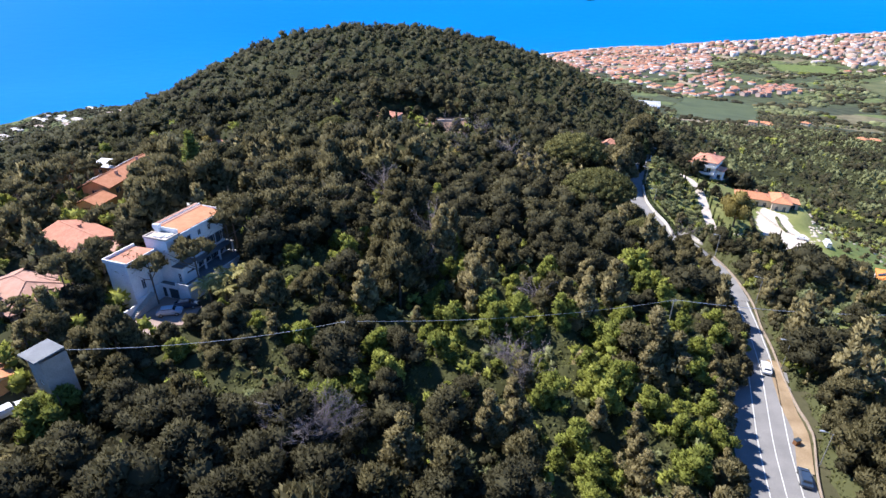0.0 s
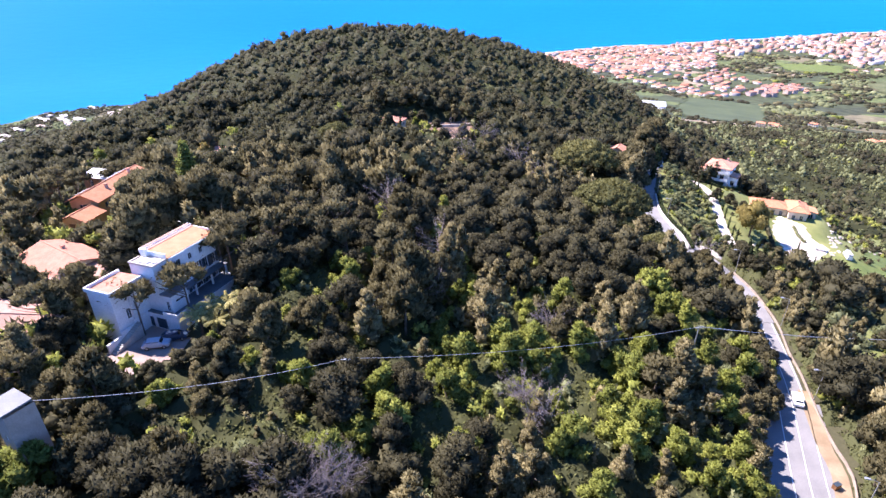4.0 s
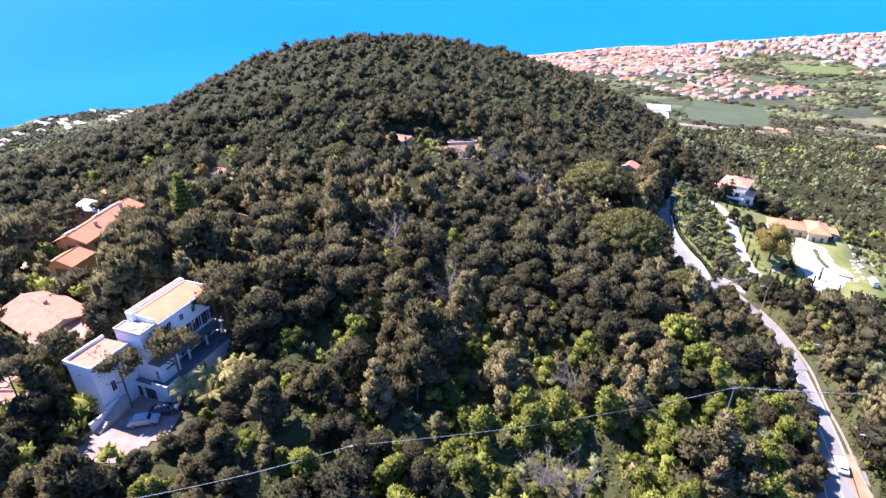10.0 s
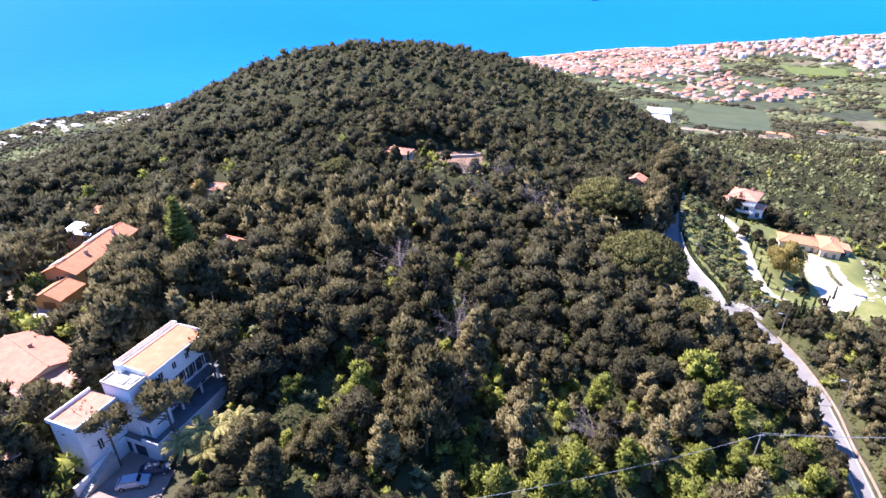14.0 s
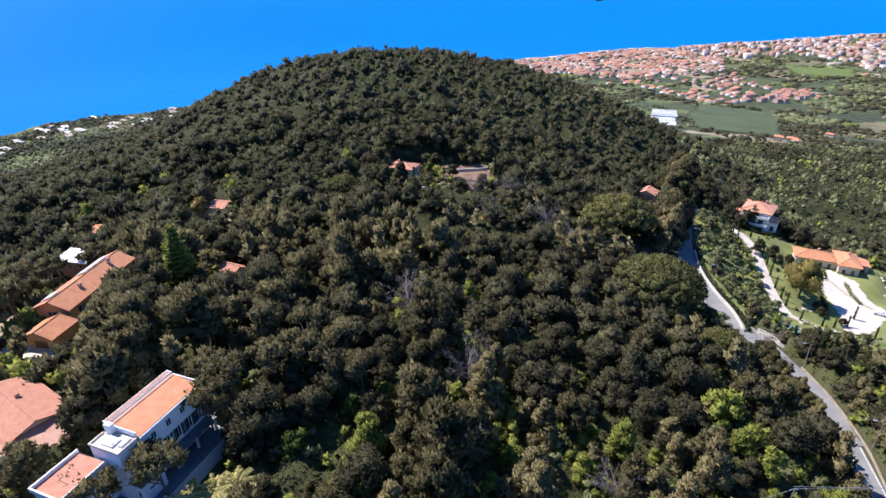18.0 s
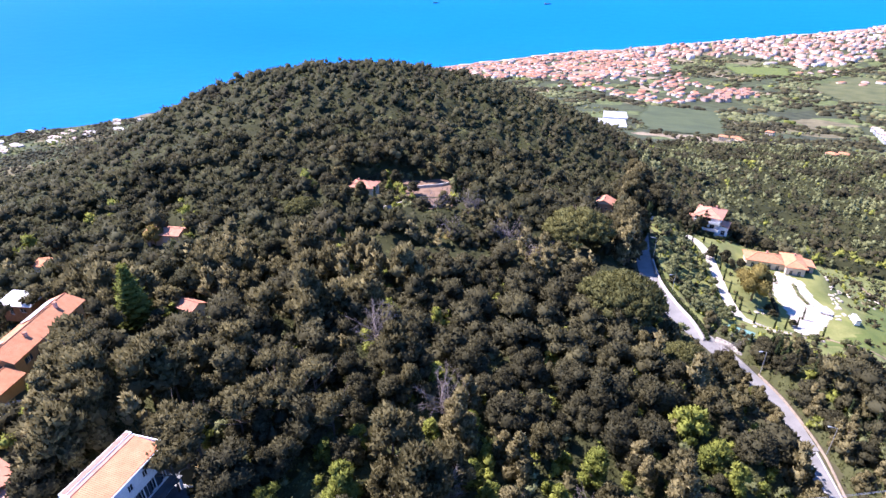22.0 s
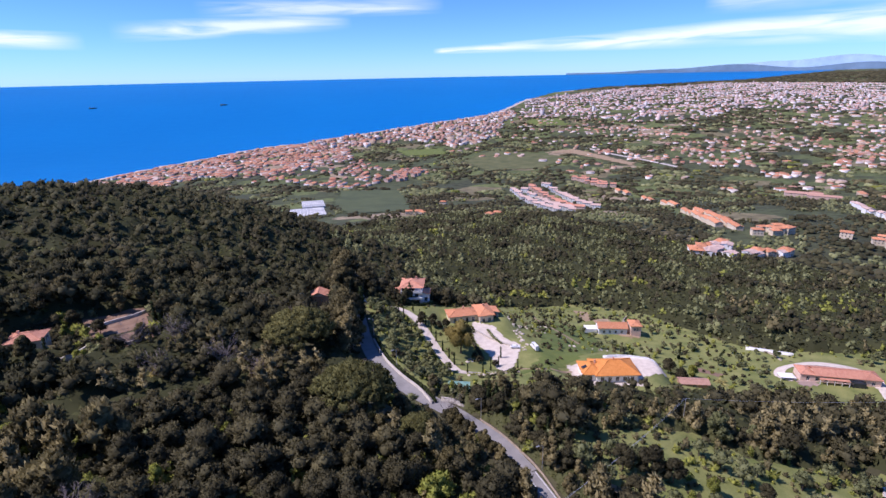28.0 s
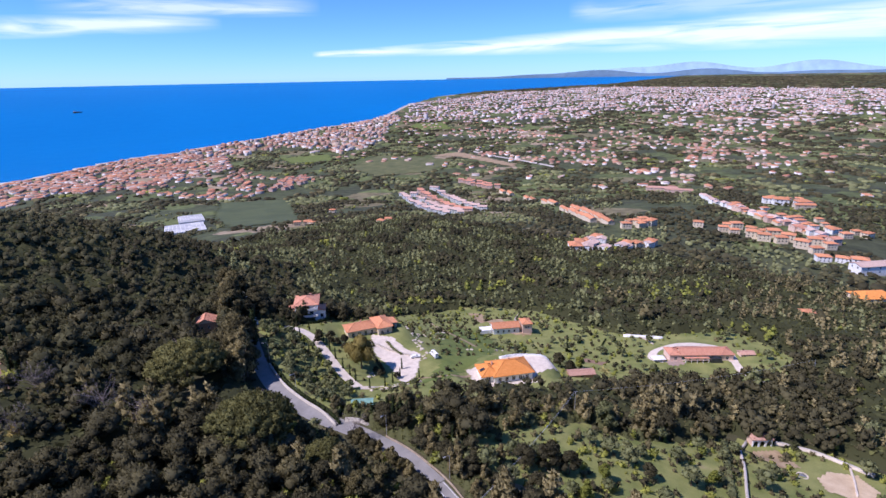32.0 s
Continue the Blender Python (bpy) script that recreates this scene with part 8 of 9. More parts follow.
stand("garden_shrubs", "dense garden shrubs round the villas", "shrubs", gx, gy, r.choice(np.array(["oak", "leaf", "pine"], dtype=object), len(gx), p=[0.5, 0.25, 0.25]), r.uniform(1.2, 2.8, len(gx)), {k: [crown(r, [(r.uniform(-0.4, 0.4), r.uniform(-0.4, 0.4), 0.35 + 0.3 * q, 0.6, 0.6, 0.45) for q in range(4)], 0, 30, 0.32) for _ in range(4)] for k in KINDS}, r, 0.2)
for k in range(34):
    q = ROAD_LINE[int(r.integers(10, 52))]
    x, y = q[0] + r.uniform(6.0, 12.0) + (4.5 if q[1] < 88 else 0.0), q[1] + r.uniform(-2, 2)
    kk = ("oak", "cone")[int(r.integers(2))]
    plant(LABELS[kk][0], LABELS[kk][1], LABELS[kk][2], x, y, r.uniform(0.6, 0.95), tall_crowns[kk][r.integers(3)], tall_trunks[r.integers(2)], "roadside belt")

for x, y, s, k in ((98.4, 106.6, 0.9, "oak"), (102.7, 102.1, 1.0, "oak"), (106.7, 97.2, 0.9, "oak"), (112.5, 89.5, 0.7, "leaf"), (92, 98.3, 0.8, "oak"), (88.2, 106, 0.75, "oak"), (95, 112, 0.7, "cone"), (101.5, 89.4, 0.7, "leaf"), (125, 82, 0.6, "oak"), (139, 68.4, 0.65, "leaf"), (109, 104, 0.7, "oak"),
                   (-30.3, 229, 1.15, "pine"), (-25.6, 234, 1.05, "pine"), (-38, 243, 1.2, "oak"), (-36, 252, 1.2, "pine"), (19.6, 242.4, 1.15, "pine"), (16, 248, 1.2, "oak"), (10, 274.8, 1.3, "pine"), (-1.3, 278, 1.3, "pine"), (19, 272, 1.3, "cone"), (17, 262, 1.1, "oak"), (-33, 268, 1.3, "pine"), (-13.3, 274.6, 1.35, "pine"),
                   (-20, 272, 1.2, "oak"), (-20, 226, 0.9, "oak"), (-12, 226, 0.8, "leaf"), (-2, 229, 0.9, "oak"), (6, 232, 0.95, "pine"), (25, 236, 1.1, "oak"), (-12, 262, 0.8, "oak"), (-15, 252, 0.7, "leaf"), (3, 266, 0.9, "pine"), (-5, 250, 0.7, "oak"), (117, 231, 0.55, "oak"), (120, 234, 0.6, "oak"), (125, 232, 0.55, "oak"), (124, 226, 0.5, "oak"), (126, 202, 0.4, "oak"),
                   (120, 262, 0.9, "oak"), (127, 262, 0.5, "oak"), (145, 262, 0.8, "oak"), (150, 262, 0.9, "oak"), (-48.4, 52.4, 1.05, "leaf"), (-51.6, 51.6, 1.0, "leaf"), (-45, 54, 0.8, "pine"), (-54, 50.5, 0.6, "oak"), (206, 158, 0.9, "oak"), (212, 150, 0.8, "leaf"), (203, 150, 0.7, "oak")):
    plant(LABELS[k][0], LABELS[k][1], LABELS[k][2], x, y, s, tall_crowns[k][r.integers(3)], tall_trunks[r.integers(2)], "trees round the houses")

hx, hy = scatter(-34, 228, 16, 272, 2.7, 48)
keep = inside(HILL_PLOT, hx, hy) & ~inside([(-9.6, 267), (12, 270), (11, 258), (10, 246), (10, 238), (-2.6, 234.3), (-8, 248.6)], hx, hy) & (np.hypot(hx + 25.2, hy - 250) > 7.5)
hx, hy = hx[keep], hy[keep]
stand("hill_shrubs", "garden shrubs round the hillside house", "shrubs", hx, hy, r.choice(np.array(["oak", "leaf", "scrub"], dtype=object), len(hx), p=[0.5, 0.25, 0.25]), r.uniform(1.0, 2.6, len(hx)), {k: [crown(r, [(r.uniform(-0.4, 0.4), r.uniform(-0.4, 0.4), 0.35 + 0.3 * q, 0.6, 0.6, 0.45) for q in range(3)], 0, 16, 0.42) for _ in range(3)] for k in KINDS}, r, 0.2)

# cedar with layered boughs
ced = []
for k in range(13):
    h, d = 2.0 + k * 0.95, (13 - k) * 0.27 + 0.3
    for a in np.arange(0, 6.28, 6.28 / 6) + k * 0.5:
        ced.append((math.cos(a) * d * 0.7, math.sin(a) * d * 0.7, h, d * 0.48 + 0.2, d * 0.48 + 0.2, 0.28))
cedar_crown = crown_mesh(ced, 16, 0.5, "leaf", 0, 0.8)
plant("cedar_tree", "light green cedar with layered boughs", "cedar", -73.0, 152.5, 1.2, cedar_crown, simple_trunk(13, 0.25, M["bark"], 0))
for x, y, s, kk in ((39.5, 83.5, 1.95, "cone"), (35.8, 82.0, 1.5, "pine"), (43.5, 80.5, 1.6, "cone"), (38.0, 78.5, 1.4, "cone"), (57.0, 85.5, 1.0, "pine"), (66.4, 103.8, 0.95, "pine"), (55.0, 80.5, 0.9, "cone"), (76.0, 75.0, 0.95, "cone"), (79.0, 81.0, 0.9, "cone"), (74.0, 67.5, 1.0, "cone"), (81.0, 88.0, 0.9, "cone"), (71.5, 61.0, 0.9, "cone"), (79.0, 70.0, 1.0, "pine"), (77.5, 93.5, 0.6, "cone")):
    plant("tall_conifer", "tall olive-brown conifer standing above the young wood", "conifer", x, y, s, tall_crowns[kk][1], tall_trunks[0], "tall conifers", r.uniform(0, 360), 0.78)
for x, y, s, kk in ((-40.5, 73.0, 0.5, "oak"), (-37, 75.5, 0.52, "oak"), (-34, 72.0, 0.66, "oak"), (-31, 75.0, 0.6, "leaf"), (-43.5, 70.0, 0.55, "oak"), (-47, 66.8, 0.66, "oak"), (-50.5, 64.5, 0.66, "leaf"), (-54, 67.5, 0.5, "oak"), (-57.5, 65.5, 0.6, "pine"), (-59.5, 70.0, 0.5, "oak"),
                    (-38.3, 79.2, 0.42, "leaf"), (-35, 79, 0.55, "oak"), (-32, 83, 0.6, "cone"), (-29.5, 79, 0.65, "cone"), (-32.5, 88, 0.6, "oak"), (-28, 86, 0.62, "leaf"), (-36.5, 69, 0.7, "cone"), (-41, 66, 0.66, "leaf"), (-31, 68, 0.7, "oak"), (-27.5, 73, 0.72, "cone"), (-45, 62.5, 0.7, "oak"), (-55.5, 62, 0.66, "oak"), (-62, 66, 0.6, "leaf"), (-61, 76.5, 0.8, "oak"), (-60.5, 72.5, 0.66, "oak"), (-63.5, 81.5, 0.8, "pine"), (-59.5, 80.0, 0.55, "cone")):
    plant(LABELS[kk][0], LABELS[kk][1], LABELS[kk][2], x, y, s, tall_crowns[kk][r.integers(3)], tall_trunks[0], "trees below the courtyard", r.uniform(0, 360), 0.95)
# willow by the forecourt
wil = [(math.cos(a) * 1.6 * q, math.sin(a) * 1.6 * q, 3.0 + z, 1.2, 1.2, 1.5) for a, q, z in ((0, 1, 0), (1.2, 1, 0.6), (2.4, 1, 0.1), (3.7, 1, 0.7), (5.0, 1, 0.3), (0, 0.1, 2.0), (2, 0.5, 1.6))]
plant("willow_tree", "yellowish willow beside the forecourt", "willow", 122.4, 207.5, 2.5, crown_mesh(wil, 330, 0.24, "willow"), simple_trunk(3.2, 0.2, M["bark"], 5))
for x, y, s in ((-99, 222, 1.3), (6, 206, 0.9), (-20, 208, 0.8), (104, 268, 0.9)):
    plant("willow_tree", "yellow-green tree among dark woods", "tree", x, y, s, crown_mesh(wil, 60, 0.5, "willow"), simple_trunk(3.2, 0.2, M["bark"], 4))
for x, y, s in ((127, 213, 0.6), (124, 220, 0.55), (128, 226, 0.55), (122, 228, 0.5), (131, 218, 0.5), (125, 198, 0.45), (129, 192, 0.4)):
    plant("garden_oak", "dark rounded garden tree beside the forecourt", "tree", x, y, s, tall_crowns["oak"][r.integers(3)], simple_trunk(4, 0.18, M["bark"], 3), "garden trees")


# palms
def palm_crown(n, length, droop):
    V, F, T = [], [], []
    for k in range(n):
        a, up = 6.28 * k / n + r.uniform(-0.2, 0.2), r.uniform(0.1, 1.1)
        d = np.array([math.cos(a), math.sin(a)])
        side = np.array([-d[1], d[0]])
        tone = r.uniform(0, 0.8)
        for q in range(9):
            s0 = (q + 0.5) / 9 * length
            z0 = math.sin(up) * s0 - droop * s0 * s0
            c = np.array([*(d * s0 * math.cos(up * 0.7)), z0])
            for sg in (-1, 1):
                tip = c + np.array([*(side * sg * 0.62 * (1 - 0.5 * s0 / length) + d * 0.25), -0.28])
                b = len(V)
                V += [c + np.array([*(d * -0.19), 0.0]), c + np.array([*(d * 0.19), 0.0]), tip]
                F.append((b, b + 1, b + 2))
                T += [tone] * 3
        b = len(V)
        e = np.array([*(d * length * math.cos(up * 0.7)), math.sin(up) * length - droop * length ** 2])
        V += [np.array([*(side * 0.05), 0.0]), np.array([*(side * -0.05), 0.0]), e]
        F.append((b, b + 1, b + 2))
        T += [tone] * 3
    return mesh_from("crown", np.array(V), np.array(F), M["palm"], np.array(T))


for x, y, s, h in ((-42.6, 84.2, 1.15, 4.0), (-40.4, 85.6, 1.2, 4.8), (-38.2, 86.2, 1.25, 5.0), (-35.6, 87.4, 1.2, 4.8), (-39.2, 83.0, 1.0, 3.4), (203.0, 132.5, 1.15, 5.5)):
    ob = thing("palm_tree", pose(x, y, height(x, y), 0, 0, r.uniform(0, 360)), "palm tree with arching yellow-green fronds", "palm", "palms")
    part("trunk", simple_trunk(h, 0.28, M["bark"], 0), None, ob)
    part("crown", palm_crown(30, 2.6 * s, 0.16), None, ob).matrix_basis = pose(0, 0, h)


# bare trees
def bare_crown(top, n):
    bm = bmesh.new()
    for k in range(n):
        a, h = r.uniform(0, 6.28), top * r.uniform(0.3, 0.8)
        p = Vector((0, 0, h))
        d = Vector((math.cos(a), math.sin(a), r.uniform(0.5, 1.3))).normalized()
        for q in range(3):
            L = top * r.uniform(0.22, 0.34) * (1 - q * 0.2)
            e = p + d * L
            tube(bm, [p, e], [0.05 - 0.015 * q, 0.03 - 0.01 * q], 3)
            for w in range(11):
                f_ = p + d * L * r.uniform(0.3, 1)
                g_ = (d + Vector(r.normal(size=3)) * 0.5).normalized()
                tube(bm, [f_, f_ + g_ * top * r.uniform(0.08, 0.16)], [0.016, 0.006], 3)
            p, d = e, (d + Vector(r.normal(size=3)) * 0.35 + Vector((0, 0, 0.15))).normalized()
    me = bpy.data.meshes.new("crown")
    bm.to_mesh(me)
    bm.free()
    me.materials.append(M["grey_bark"])
    return me


bare = [bare_crown(9, 24) for _ in range(3)]
stem = simple_trunk(7, 0.17, M["grey_bark"], 5)
for x, y, s in ((-17.5, 51, 1.15), (-15.5, 53.5, 0.95), (-19.5, 53.0, 0.9), (13.7, 71.3, 1.0), (11.5, 75.5, 0.9), (-16, 139, 1.2), (26, 203, 1.2), (6, 205, 1.0), (-3, 118, 1.1), (20, 96, 0.9), (-6, 98, 1.0), (33, 190, 1.1), (75, 151.5, 0.8), (15, 226, 1.2), (3, 228, 1.1), (-64.5, 88.5, 0.6), (-66, 86.5, 0.55)):
    plant("bare_tree", "leafless grey-brown tree with fine twigs", "bare tree", x, y, s, bare[r.integers(3)], stem, "bare trees")


def hedge(name, label, line, wide, tall, material, size=0.3, n=26):
    pts = smooth_line(line, 1.1)
    z = land(pts[:, 0], pts[:, 1])
    v, f, t, nv = crown(r, [(x + r.uniform(-0.15, 0.15), y + r.uniform(-0.15, 0.15), zz + tall * 0.5, wide, wide, tall * 0.6) for (x, y), zz in zip(pts[:, :2], z)], 0, n, size)
    return tagged(new(name, mesh_from(name, v, f, M[material], t, normals=nv)), label, "hedge")


hedge("road_hedge", "dark clipped hedge behind the road parapet", [(77.6, 162), (79.2, 172), (79.5, 184), (81.5, 199), (86.5, 217)], 0.7, 1.7, "cypress")
hedge("lawn_hedge", "low clipped hedge across the lawn", [(115, 182.6), (124.2, 182.4), (132.2, 182.6)], 0.5, 0.8, "cypress")
hedge("house_hedge", "dark hedge below the balcony house", [(126, 258), (132, 256.5), (139, 257), (146, 259)], 1.0, 1.8, "cypress")
hedge("drive_border", "flowering shrub border along the driveway", [(106.5, 196), (108, 206), (109.5, 215), (112, 227), (114, 238)], 0.6, 0.8, "leaf")
hedge("court_border", "shrub border round the forecourt", [(112, 188.5), (120, 184.5), (127, 181.5), (133, 181.5)], 0.6, 0.8, "leaf")
hedge("court_island", "shrub island in the forecourt", [(147.0, 218), (145.6, 212), (144.6, 206)], 0.8, 1.3, "olive")
hedge("court_woodland", "dark shrubs beside the forecourt", [(136, 222), (134, 214), (131.5, 206), (128, 199)], 1.0, 1.9, "oak")
hedge("field_hedge", "green shrub row across the lower field", [(172, 74), (160, 70), (148, 66.5), (138, 63)], 1.6, 1.8, "olive", 0.4)
hedge("annex_hedge", "dark hedge beside the orange house", [(-96, 121), (-95.5, 132), (-95, 145)], 0.8, 1.8, "oak")
hedge("lane_hedge", "green netted fence row on the slope", [(262, 160), (254, 158), (247, 155)], 0.5, 1.1, "cypress")

# ---- rocks ----
rock_me = []
for k in range(3):
    bm = bmesh.new()
    bmesh.ops.create_icosphere(bm, subdivisions=2, radius=0.6)
    for v in bm.verts:
        v.co *= 1 + 0.22 * noise.noise(v.co * 2.3 + Vector((k * 7, 0, 0)))
        v.co.z *= 0.65
    me = bpy.data.meshes.new("boulder")
    bm.to_mesh(me)
    bm.free()
    me.materials.append(M["rock"])
    rock_me.append(me)
ROCK_LINES = [((163, 210), (166, 226), 8), ((166, 226), (192, 206), 11), ((153, 200), (161, 214), 12), ((148, 194), (155, 199), 7), ((112, 187), (130, 180), 14), ((120, 199), (127, 205), 7), ((166, 218), (205, 232), 8), ((175, 196), (205, 190), 6)]
for a, b, n in ROCK_LINES:
    for k in range(n):
        t = (k + r.uniform(0, 1)) / n
        x, y = a[0] + (b[0] - a[0]) * t + r.uniform(-1.0, 1.0), a[1] + (b[1] - a[1]) * t + r.uniform(-1.0, 1.0)
        s = r.uniform(0.6, 1.5)
        ob = new("boulder", rock_me[r.integers(3)])
        ob.matrix_basis = pose(x, y, height(x, y) + 0.12 * s, 0, 0, r.uniform(0, 360)) @ Matrix.Diagonal((s * 1.2, s, s, 1))
        tagged(ob, "pale limestone boulder at the lawn's edge", "boulder", "boulders of the garden")

# ---- poles, cables, lamps ----
def pole(x, y, top, label="grey power pole with a small crossarm"):
    z = height(x, y)
    ob = thing("power_pole", pose(x, y, z), label, "power pole", "power line")
    h = top - z
    bm = bmesh.new()
    tube(bm, [(0, 0, -1), (0, 0, h)], [0.17, 0.1], 8)
    part("pole", bm, M["steel"], ob)
    part("crossarm", boxes((-0.7, -0.06, h - 0.3, 0.7, 0.06, h - 0.18)), M["steel"], ob)
    for px in (-0.6, 0.0, 0.6):
        bm = bmesh.new()
        tube(bm, [(px, 0, h - 0.18), (px, 0, h + 0.05)], [0.06, 0.04], 6)
        part("insulator", bm, M["glass"], ob)
    return Vector((x, y, top))


def cable(a, b, sag):
    a, b = Vector(a), Vector(b)
    bm = bmesh.new()
    pts = []
    for k in range(25):
        t = k / 24
        p = a.lerp(b, t)
        p.z -= sag * 4 * t * (1 - t)
        pts.append(p)
    tube(bm, pts, [0.032] * 25, 5)
    ob = part("overhead_cable", bm, M["cable"])
    tagged(ob, "pale overhead cable between poles", "cable", "power line")


p1, p2, p3 = pole(-16.0, 73.0, 249.7), pole(49.2, 97.4, 238.3), pole(140.5, 114.2, 223.9)
p4 = pole(268, 62, height(268, 62) + 9)
cable((-49.5, 56.5, 256.6), p1, 1.2), cable(p1, p2, 1.6), cable(p2, p3, 2.0), cable(p3, p4, 2.0)
for dy in (0.5,):
    cable(p2 + Vector((0, dy, -0.1)), p3 + Vector((0, dy, -0.1)), 2.4)


def lamp_post(x, y, tx, ty, h=7.6):
    z = height(x, y)
    ob = thing("street_lamp", pose(x, y, z, 0, 0, math.degrees(math.atan2(ty - y, tx - x))), "tall grey street lamp beside the road", "street lamp", "street lamps")
    bm = bmesh.new()
    tube(bm, [(0, 0, -0.5), (0, 0, h)], [0.1, 0.06], 8)
    post = part("post", bm, M["steel"], ob)
    bm = bmesh.new()
    tube(bm, [(0, 0, h - 0.1), (0.8, 0, h + 0.25), (1.5, 0, h + 0.3)], [0.05, 0.045, 0.04], 6)
    part("arm", bm, M["steel"], post)
    bm = bmesh.new()
    box(bm, 1.3, -0.17, h + 0.2, 2.1, 0.17, h + 0.38)
    bmesh.ops.bevel(bm, geom=bm.edges[:], offset=0.05, segments=2)
    part("lamp_head", bm, M["steel"], ob)


lamp_post(73.2, 92.2, 68, 93), lamp_post(65.4, 66.4, 60, 68), lamp_post(81.6, 119.0, 77, 120), lamp_post(83.2, 146, 78, 146), lamp_post(80.0, 190, 75, 190), lamp_post(88, 222, 83, 224)


# ---- vehicles ----
def car(x, y, z, turn, paint, label, tall=1.45, length=4.2, boxy=False, cat="car"):
    ob = thing("van" if boxy else "car", pose(x, y, z, 0, 0, turn), label, cat, "parked vehicles")
    L, W, H = length / 2, 0.87, tall
    side = [(-L, 0.35), (-L, 0.85), (-L * 0.86, 0.95), (-L * 0.62, H), (L * 0.25, H), (L * 0.55, 0.98), (L * 0.97, 0.82), (L, 0.35)]
    if boxy:
        side = [(-L, 0.35), (-L, H), (L * 0.55, H), (L * 0.82, 1.15), (L, 1.0), (L, 0.35)]
    bm = bmesh.new()
    a = [bm.verts.new((px, -W * (0.82 if pz > 1.0 else 1.0), pz)) for px, pz in side]
    b = [bm.verts.new((px, W * (0.82 if pz > 1.0 else 1.0), pz)) for px, pz in side]
    bm.faces.new(a), bm.faces.new(b[::-1])
    n = len(side)
    for k in range(n):
        bm.faces.new((a[(k + 1) % n], a[k], b[k], b[(k + 1) % n]))
    bmesh.ops.recalc_face_normals(bm, faces=bm.faces)
    bmesh.ops.bevel(bm, geom=bm.edges[:], offset=0.06, segments=2, affect="EDGES")
    body = part("body", bm, M[paint], ob)
    zt = H
    for sg in (-1, 1):
        part("side_window", boxes((-L * 0.6, sg * W * 0.86 - 0.02, zt - 0.42, L * 0.28, sg * W * 0.86 + 0.02, zt - 0.08)), M["glass"], body)
    ws = boxes((-0.02, -W * 0.74, -0.28, 0.02, W * 0.74, 0.28))
    part("windscreen", ws, M["glass"], body).matrix_basis = pose(L * (0.42 if not boxy else 0.70), 0, zt - 0.24, 0, -42, 0)
    part("rear_window", boxes((-0.02, -W * 0.7, -0.2, 0.02, W * 0.7, 0.2)), M["glass"], body).matrix_basis = pose(-L * 0.76 if not boxy else -L - 0.01, 0, zt - 0.26, 0, 28 if not boxy else 0, 0)
    for px in (-L * 0.62, L * 0.62):
        for sg in (-1, 1):
            bm = bmesh.new()
            bmesh.ops.create_cone(bm, cap_ends=True, segments=14, radius1=0.33, radius2=0.33, depth=0.22, matrix=pose(px, sg * (W - 0.06), 0.33, 90, 0, 0))
            w = part("wheel", bm, M["tyre"], ob)
            bm = bmesh.new()
            bmesh.ops.create_cone(bm, cap_ends=True, segments=10, radius1=0.19, radius2=0.19, depth=0.03, matrix=pose(px, sg * (W + 0.065), 0.33, 90, 0, 0))
            part("rim", bm, M["steel"], w)
    for sg in (-1, 1):
        part("headlight", boxes((L - 0.05, sg * 0.6 - 0.16, 0.62, L + 0.02, sg * 0.6 + 0.16, 0.76)), M["white"], ob)
    return ob


car(76.4, 143.8, 223.05, 95, "car_white", "white car driving on the asphalt road")
car(-48.6, 80.4, height(-48.6, 80.4) + 0.17, 12, "car_pale", "pale blue car parked in the villa courtyard")
car(-46.6, 82.6, height(-46.6, 82.6) + 0.17, 14, "car_blue", "dark car parked in the shade beside the villa")
car(147.0, 198.8, height(147, 198.8) + 0.27, -35, "car_white", "white car parked on the gravel forecourt")
car(153.9, 193.4, height(153.9, 193.4) + 0.22, 70, "car_white", "white camper van parked beside the lawn", 2.5, 6.0, True, "van")
car(-59.5, 55.6, height(-59.5, 55.6), 50, "car_white", "white car parked under trees")
car(-61.5, 52.0, height(-61.5, 52.0), 60, "car_white", "white car parked under trees")
car(69.6, 91.9, 224.03, 68, "car_white", "white car on the asphalt road in tree shade")
car(60.9, 63.4, 224.02, 68, "car_blue", "dark car parked at the roadside")
car(-96.5, 112.5, height(-96.5, 112.5), 10, "car_white", "white car parked beside the orange house")
bench = thing("roadside_bin", pose(64.2, 71.3, 224.0, 0, 0, 20), "brown roadside waste bin", "bin")
part("body", boxes((-0.6, -0.35, 0, 0.6, 0.35, 1.0)), M["brown"], bench)
part("lid", boxes((-0.63, -0.38, 1.003, 0.63, 0.38, 1.1)), M["shutter"], bench)
tarp = thing("blue_tarpaulin", pose(-81.5, 112.0, height(-81.5, 112.0)), "teal tarpaulin over stored goods", "tarpaulin")
bm = bmesh.new()
bmesh.ops.create_icosphere(bm, subdivisions=2, radius=1.8)
for v in bm.verts:
    v.co.z = max(-0.3, v.co.z * 0.8)
    v.co *= 1 + 0.12 * noise.noise(v.co * 1.7)
part("cover", bm, M["green_sheet"], tarp)

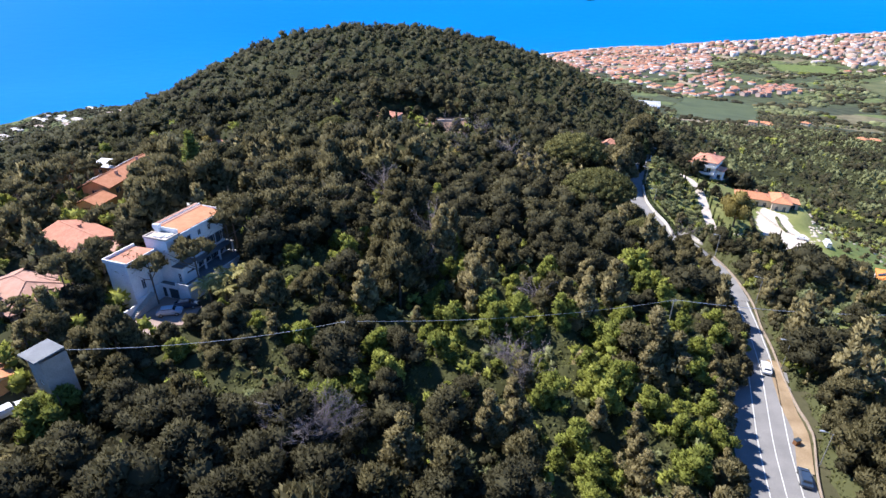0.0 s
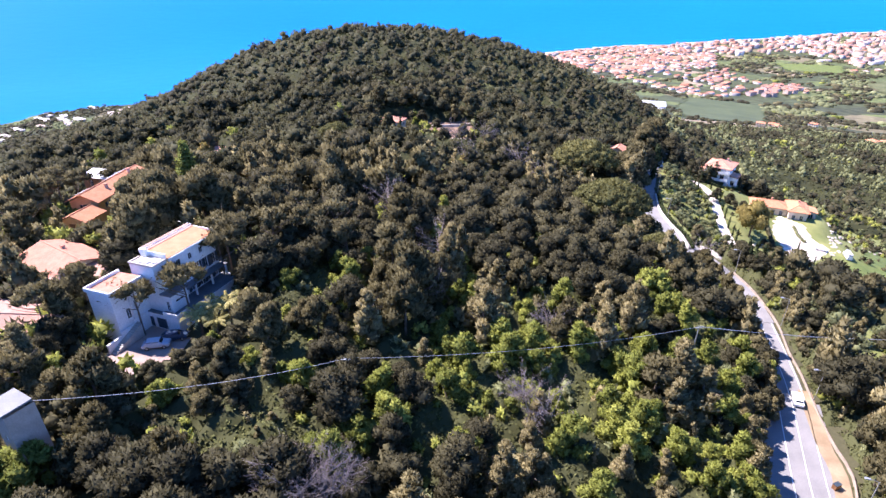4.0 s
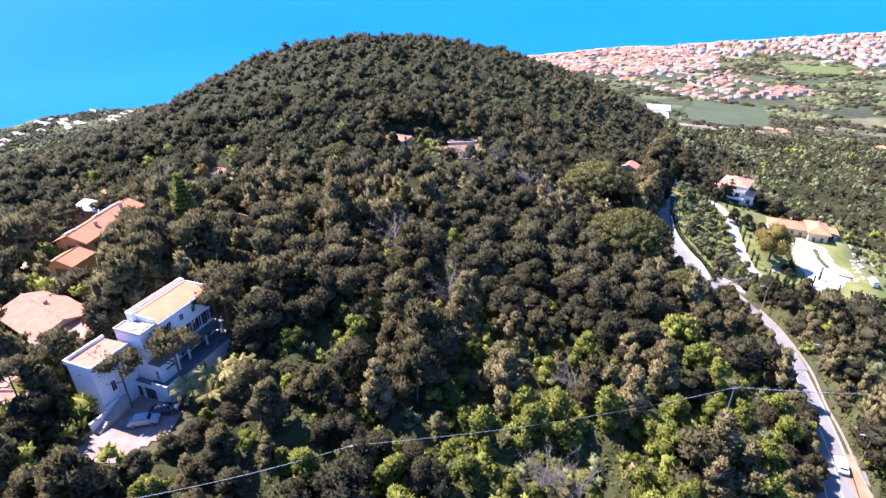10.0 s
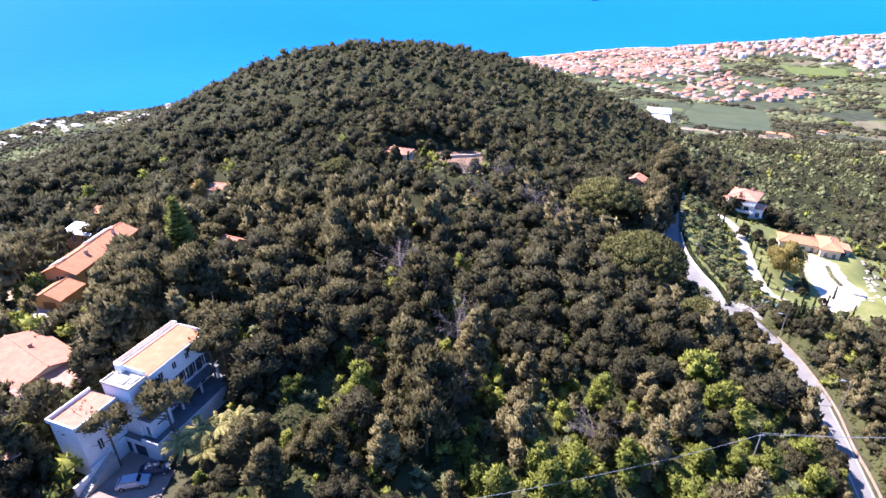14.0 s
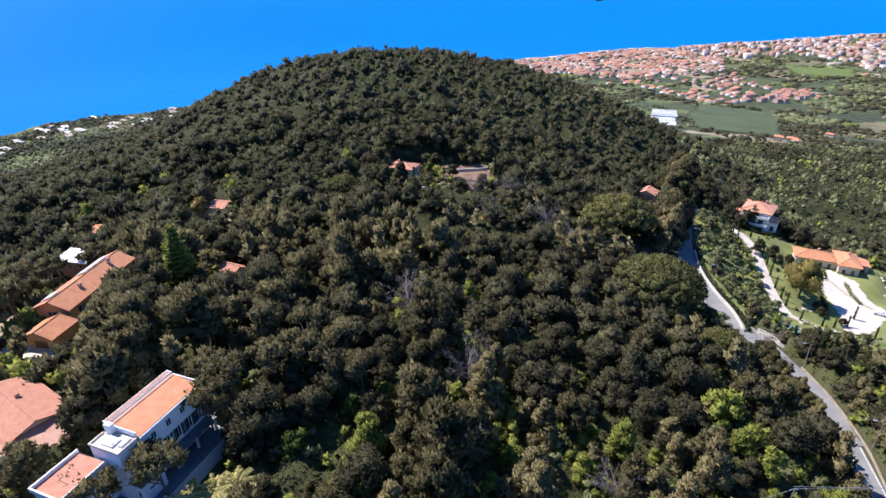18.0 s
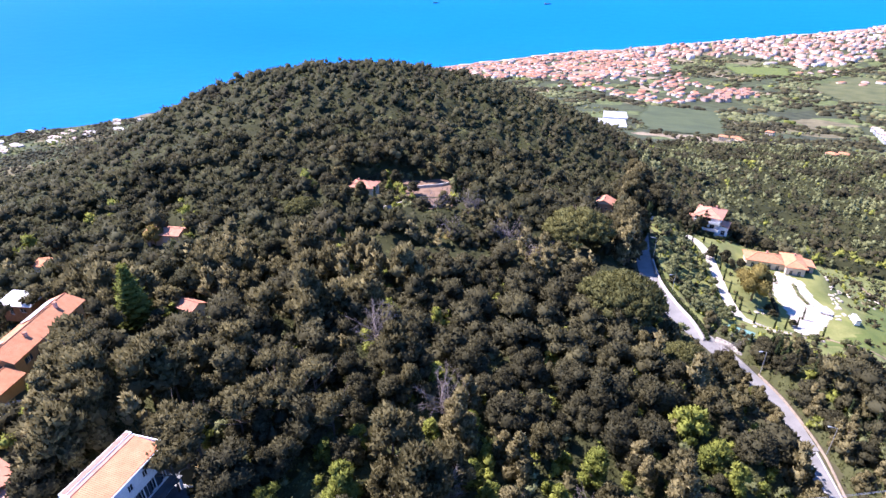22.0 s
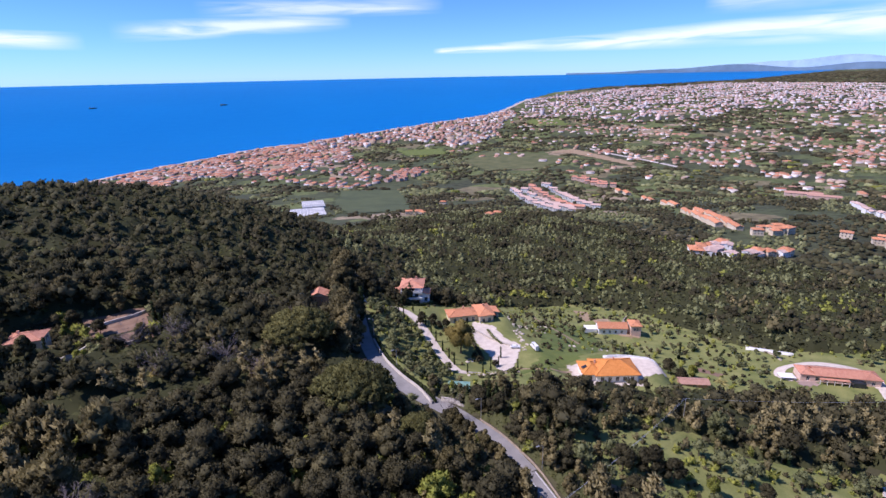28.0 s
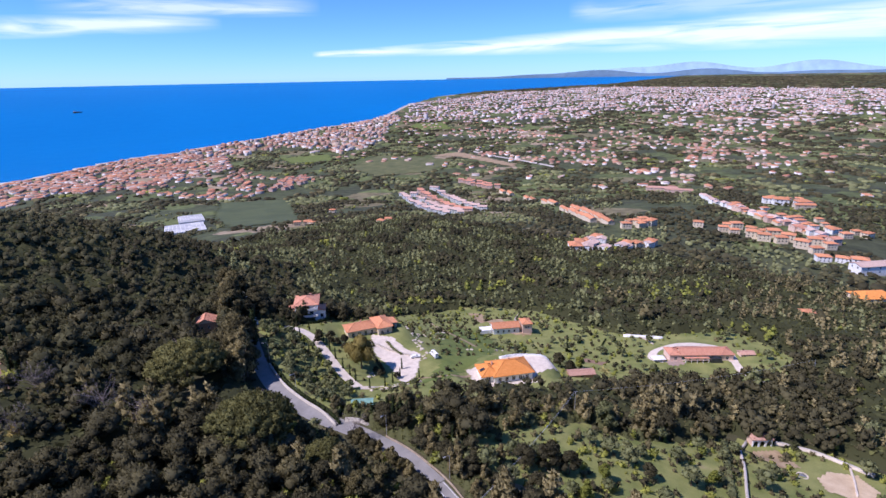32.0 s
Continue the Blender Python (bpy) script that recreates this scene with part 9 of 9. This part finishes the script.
# ---- ships ----
for sx, sy, sl in ((476, 7876, 130), (1799, 7142, 150)):
    x, y, z, k = (float(v) for v in drawn_in(sx, sy, 0.0))
    ob = thing("cargo_ship", pose(x, y, z, 0, 0, 12) @ Matrix.Scale(k * 0.62, 4), "distant dark cargo ship on the sea", "ship", "ships at sea")
    bm = bmesh.new()
    vs = [bm.verts.new((px, py, pz)) for pz in (0, 12) for px, py in ((-sl / 2, -12), (sl * 0.38, -13), (sl / 2 + pz * 0.6, 0), (sl * 0.38, 13), (-sl / 2, 12))]
    bm.faces.new(vs[5:]), bm.faces.new(vs[:5][::-1])
    for q in range(5):
        bm.faces.new((vs[q], vs[(q + 1) % 5], vs[5 + (q + 1) % 5], vs[5 + q]))
    part("hull", bm, M["shutter"], ob)
    part("bridge", boxes((-sl * 0.46, -11, 12.01, -sl * 0.36, 11, 32)), M["grey"], ob)
    part("deck_cargo", boxes((-sl * 0.3, -10, 12.01, sl * 0.3, 10, 18)), M["brown"], ob)

# ---- distant hills beyond the city ----
ang = np.radians(np.linspace(48, 112, 130))
prof = 0.55 + 0.45 * np.sin(ang * 19) * np.sin(ang * 7 + 1) + 0.25 * np.sin(ang * 41)
# ridge and mountain get their haze from colour alone, the mountain paler
for nm, dist, base, amp, tone in (("distant_ridge", 4890.0, 262.0, 42.0, M["hazed_hill"]), ("distant_mountain", 4930.0, 258.0, 85.0, M["hazed_mountain"])):
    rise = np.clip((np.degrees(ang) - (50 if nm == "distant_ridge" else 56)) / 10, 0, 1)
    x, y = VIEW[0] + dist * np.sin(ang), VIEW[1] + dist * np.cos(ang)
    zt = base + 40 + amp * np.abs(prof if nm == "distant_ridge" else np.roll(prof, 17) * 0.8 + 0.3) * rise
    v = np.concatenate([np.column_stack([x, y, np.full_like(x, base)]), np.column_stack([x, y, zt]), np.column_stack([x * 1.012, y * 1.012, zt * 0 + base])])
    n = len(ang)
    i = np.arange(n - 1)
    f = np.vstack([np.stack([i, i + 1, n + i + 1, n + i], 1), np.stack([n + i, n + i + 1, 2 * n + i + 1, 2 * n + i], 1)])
    tagged(new(nm, mesh_from(nm, v, f, tone)), "hills on the far horizon with haze painted in as blue", "hills", kind="structure")
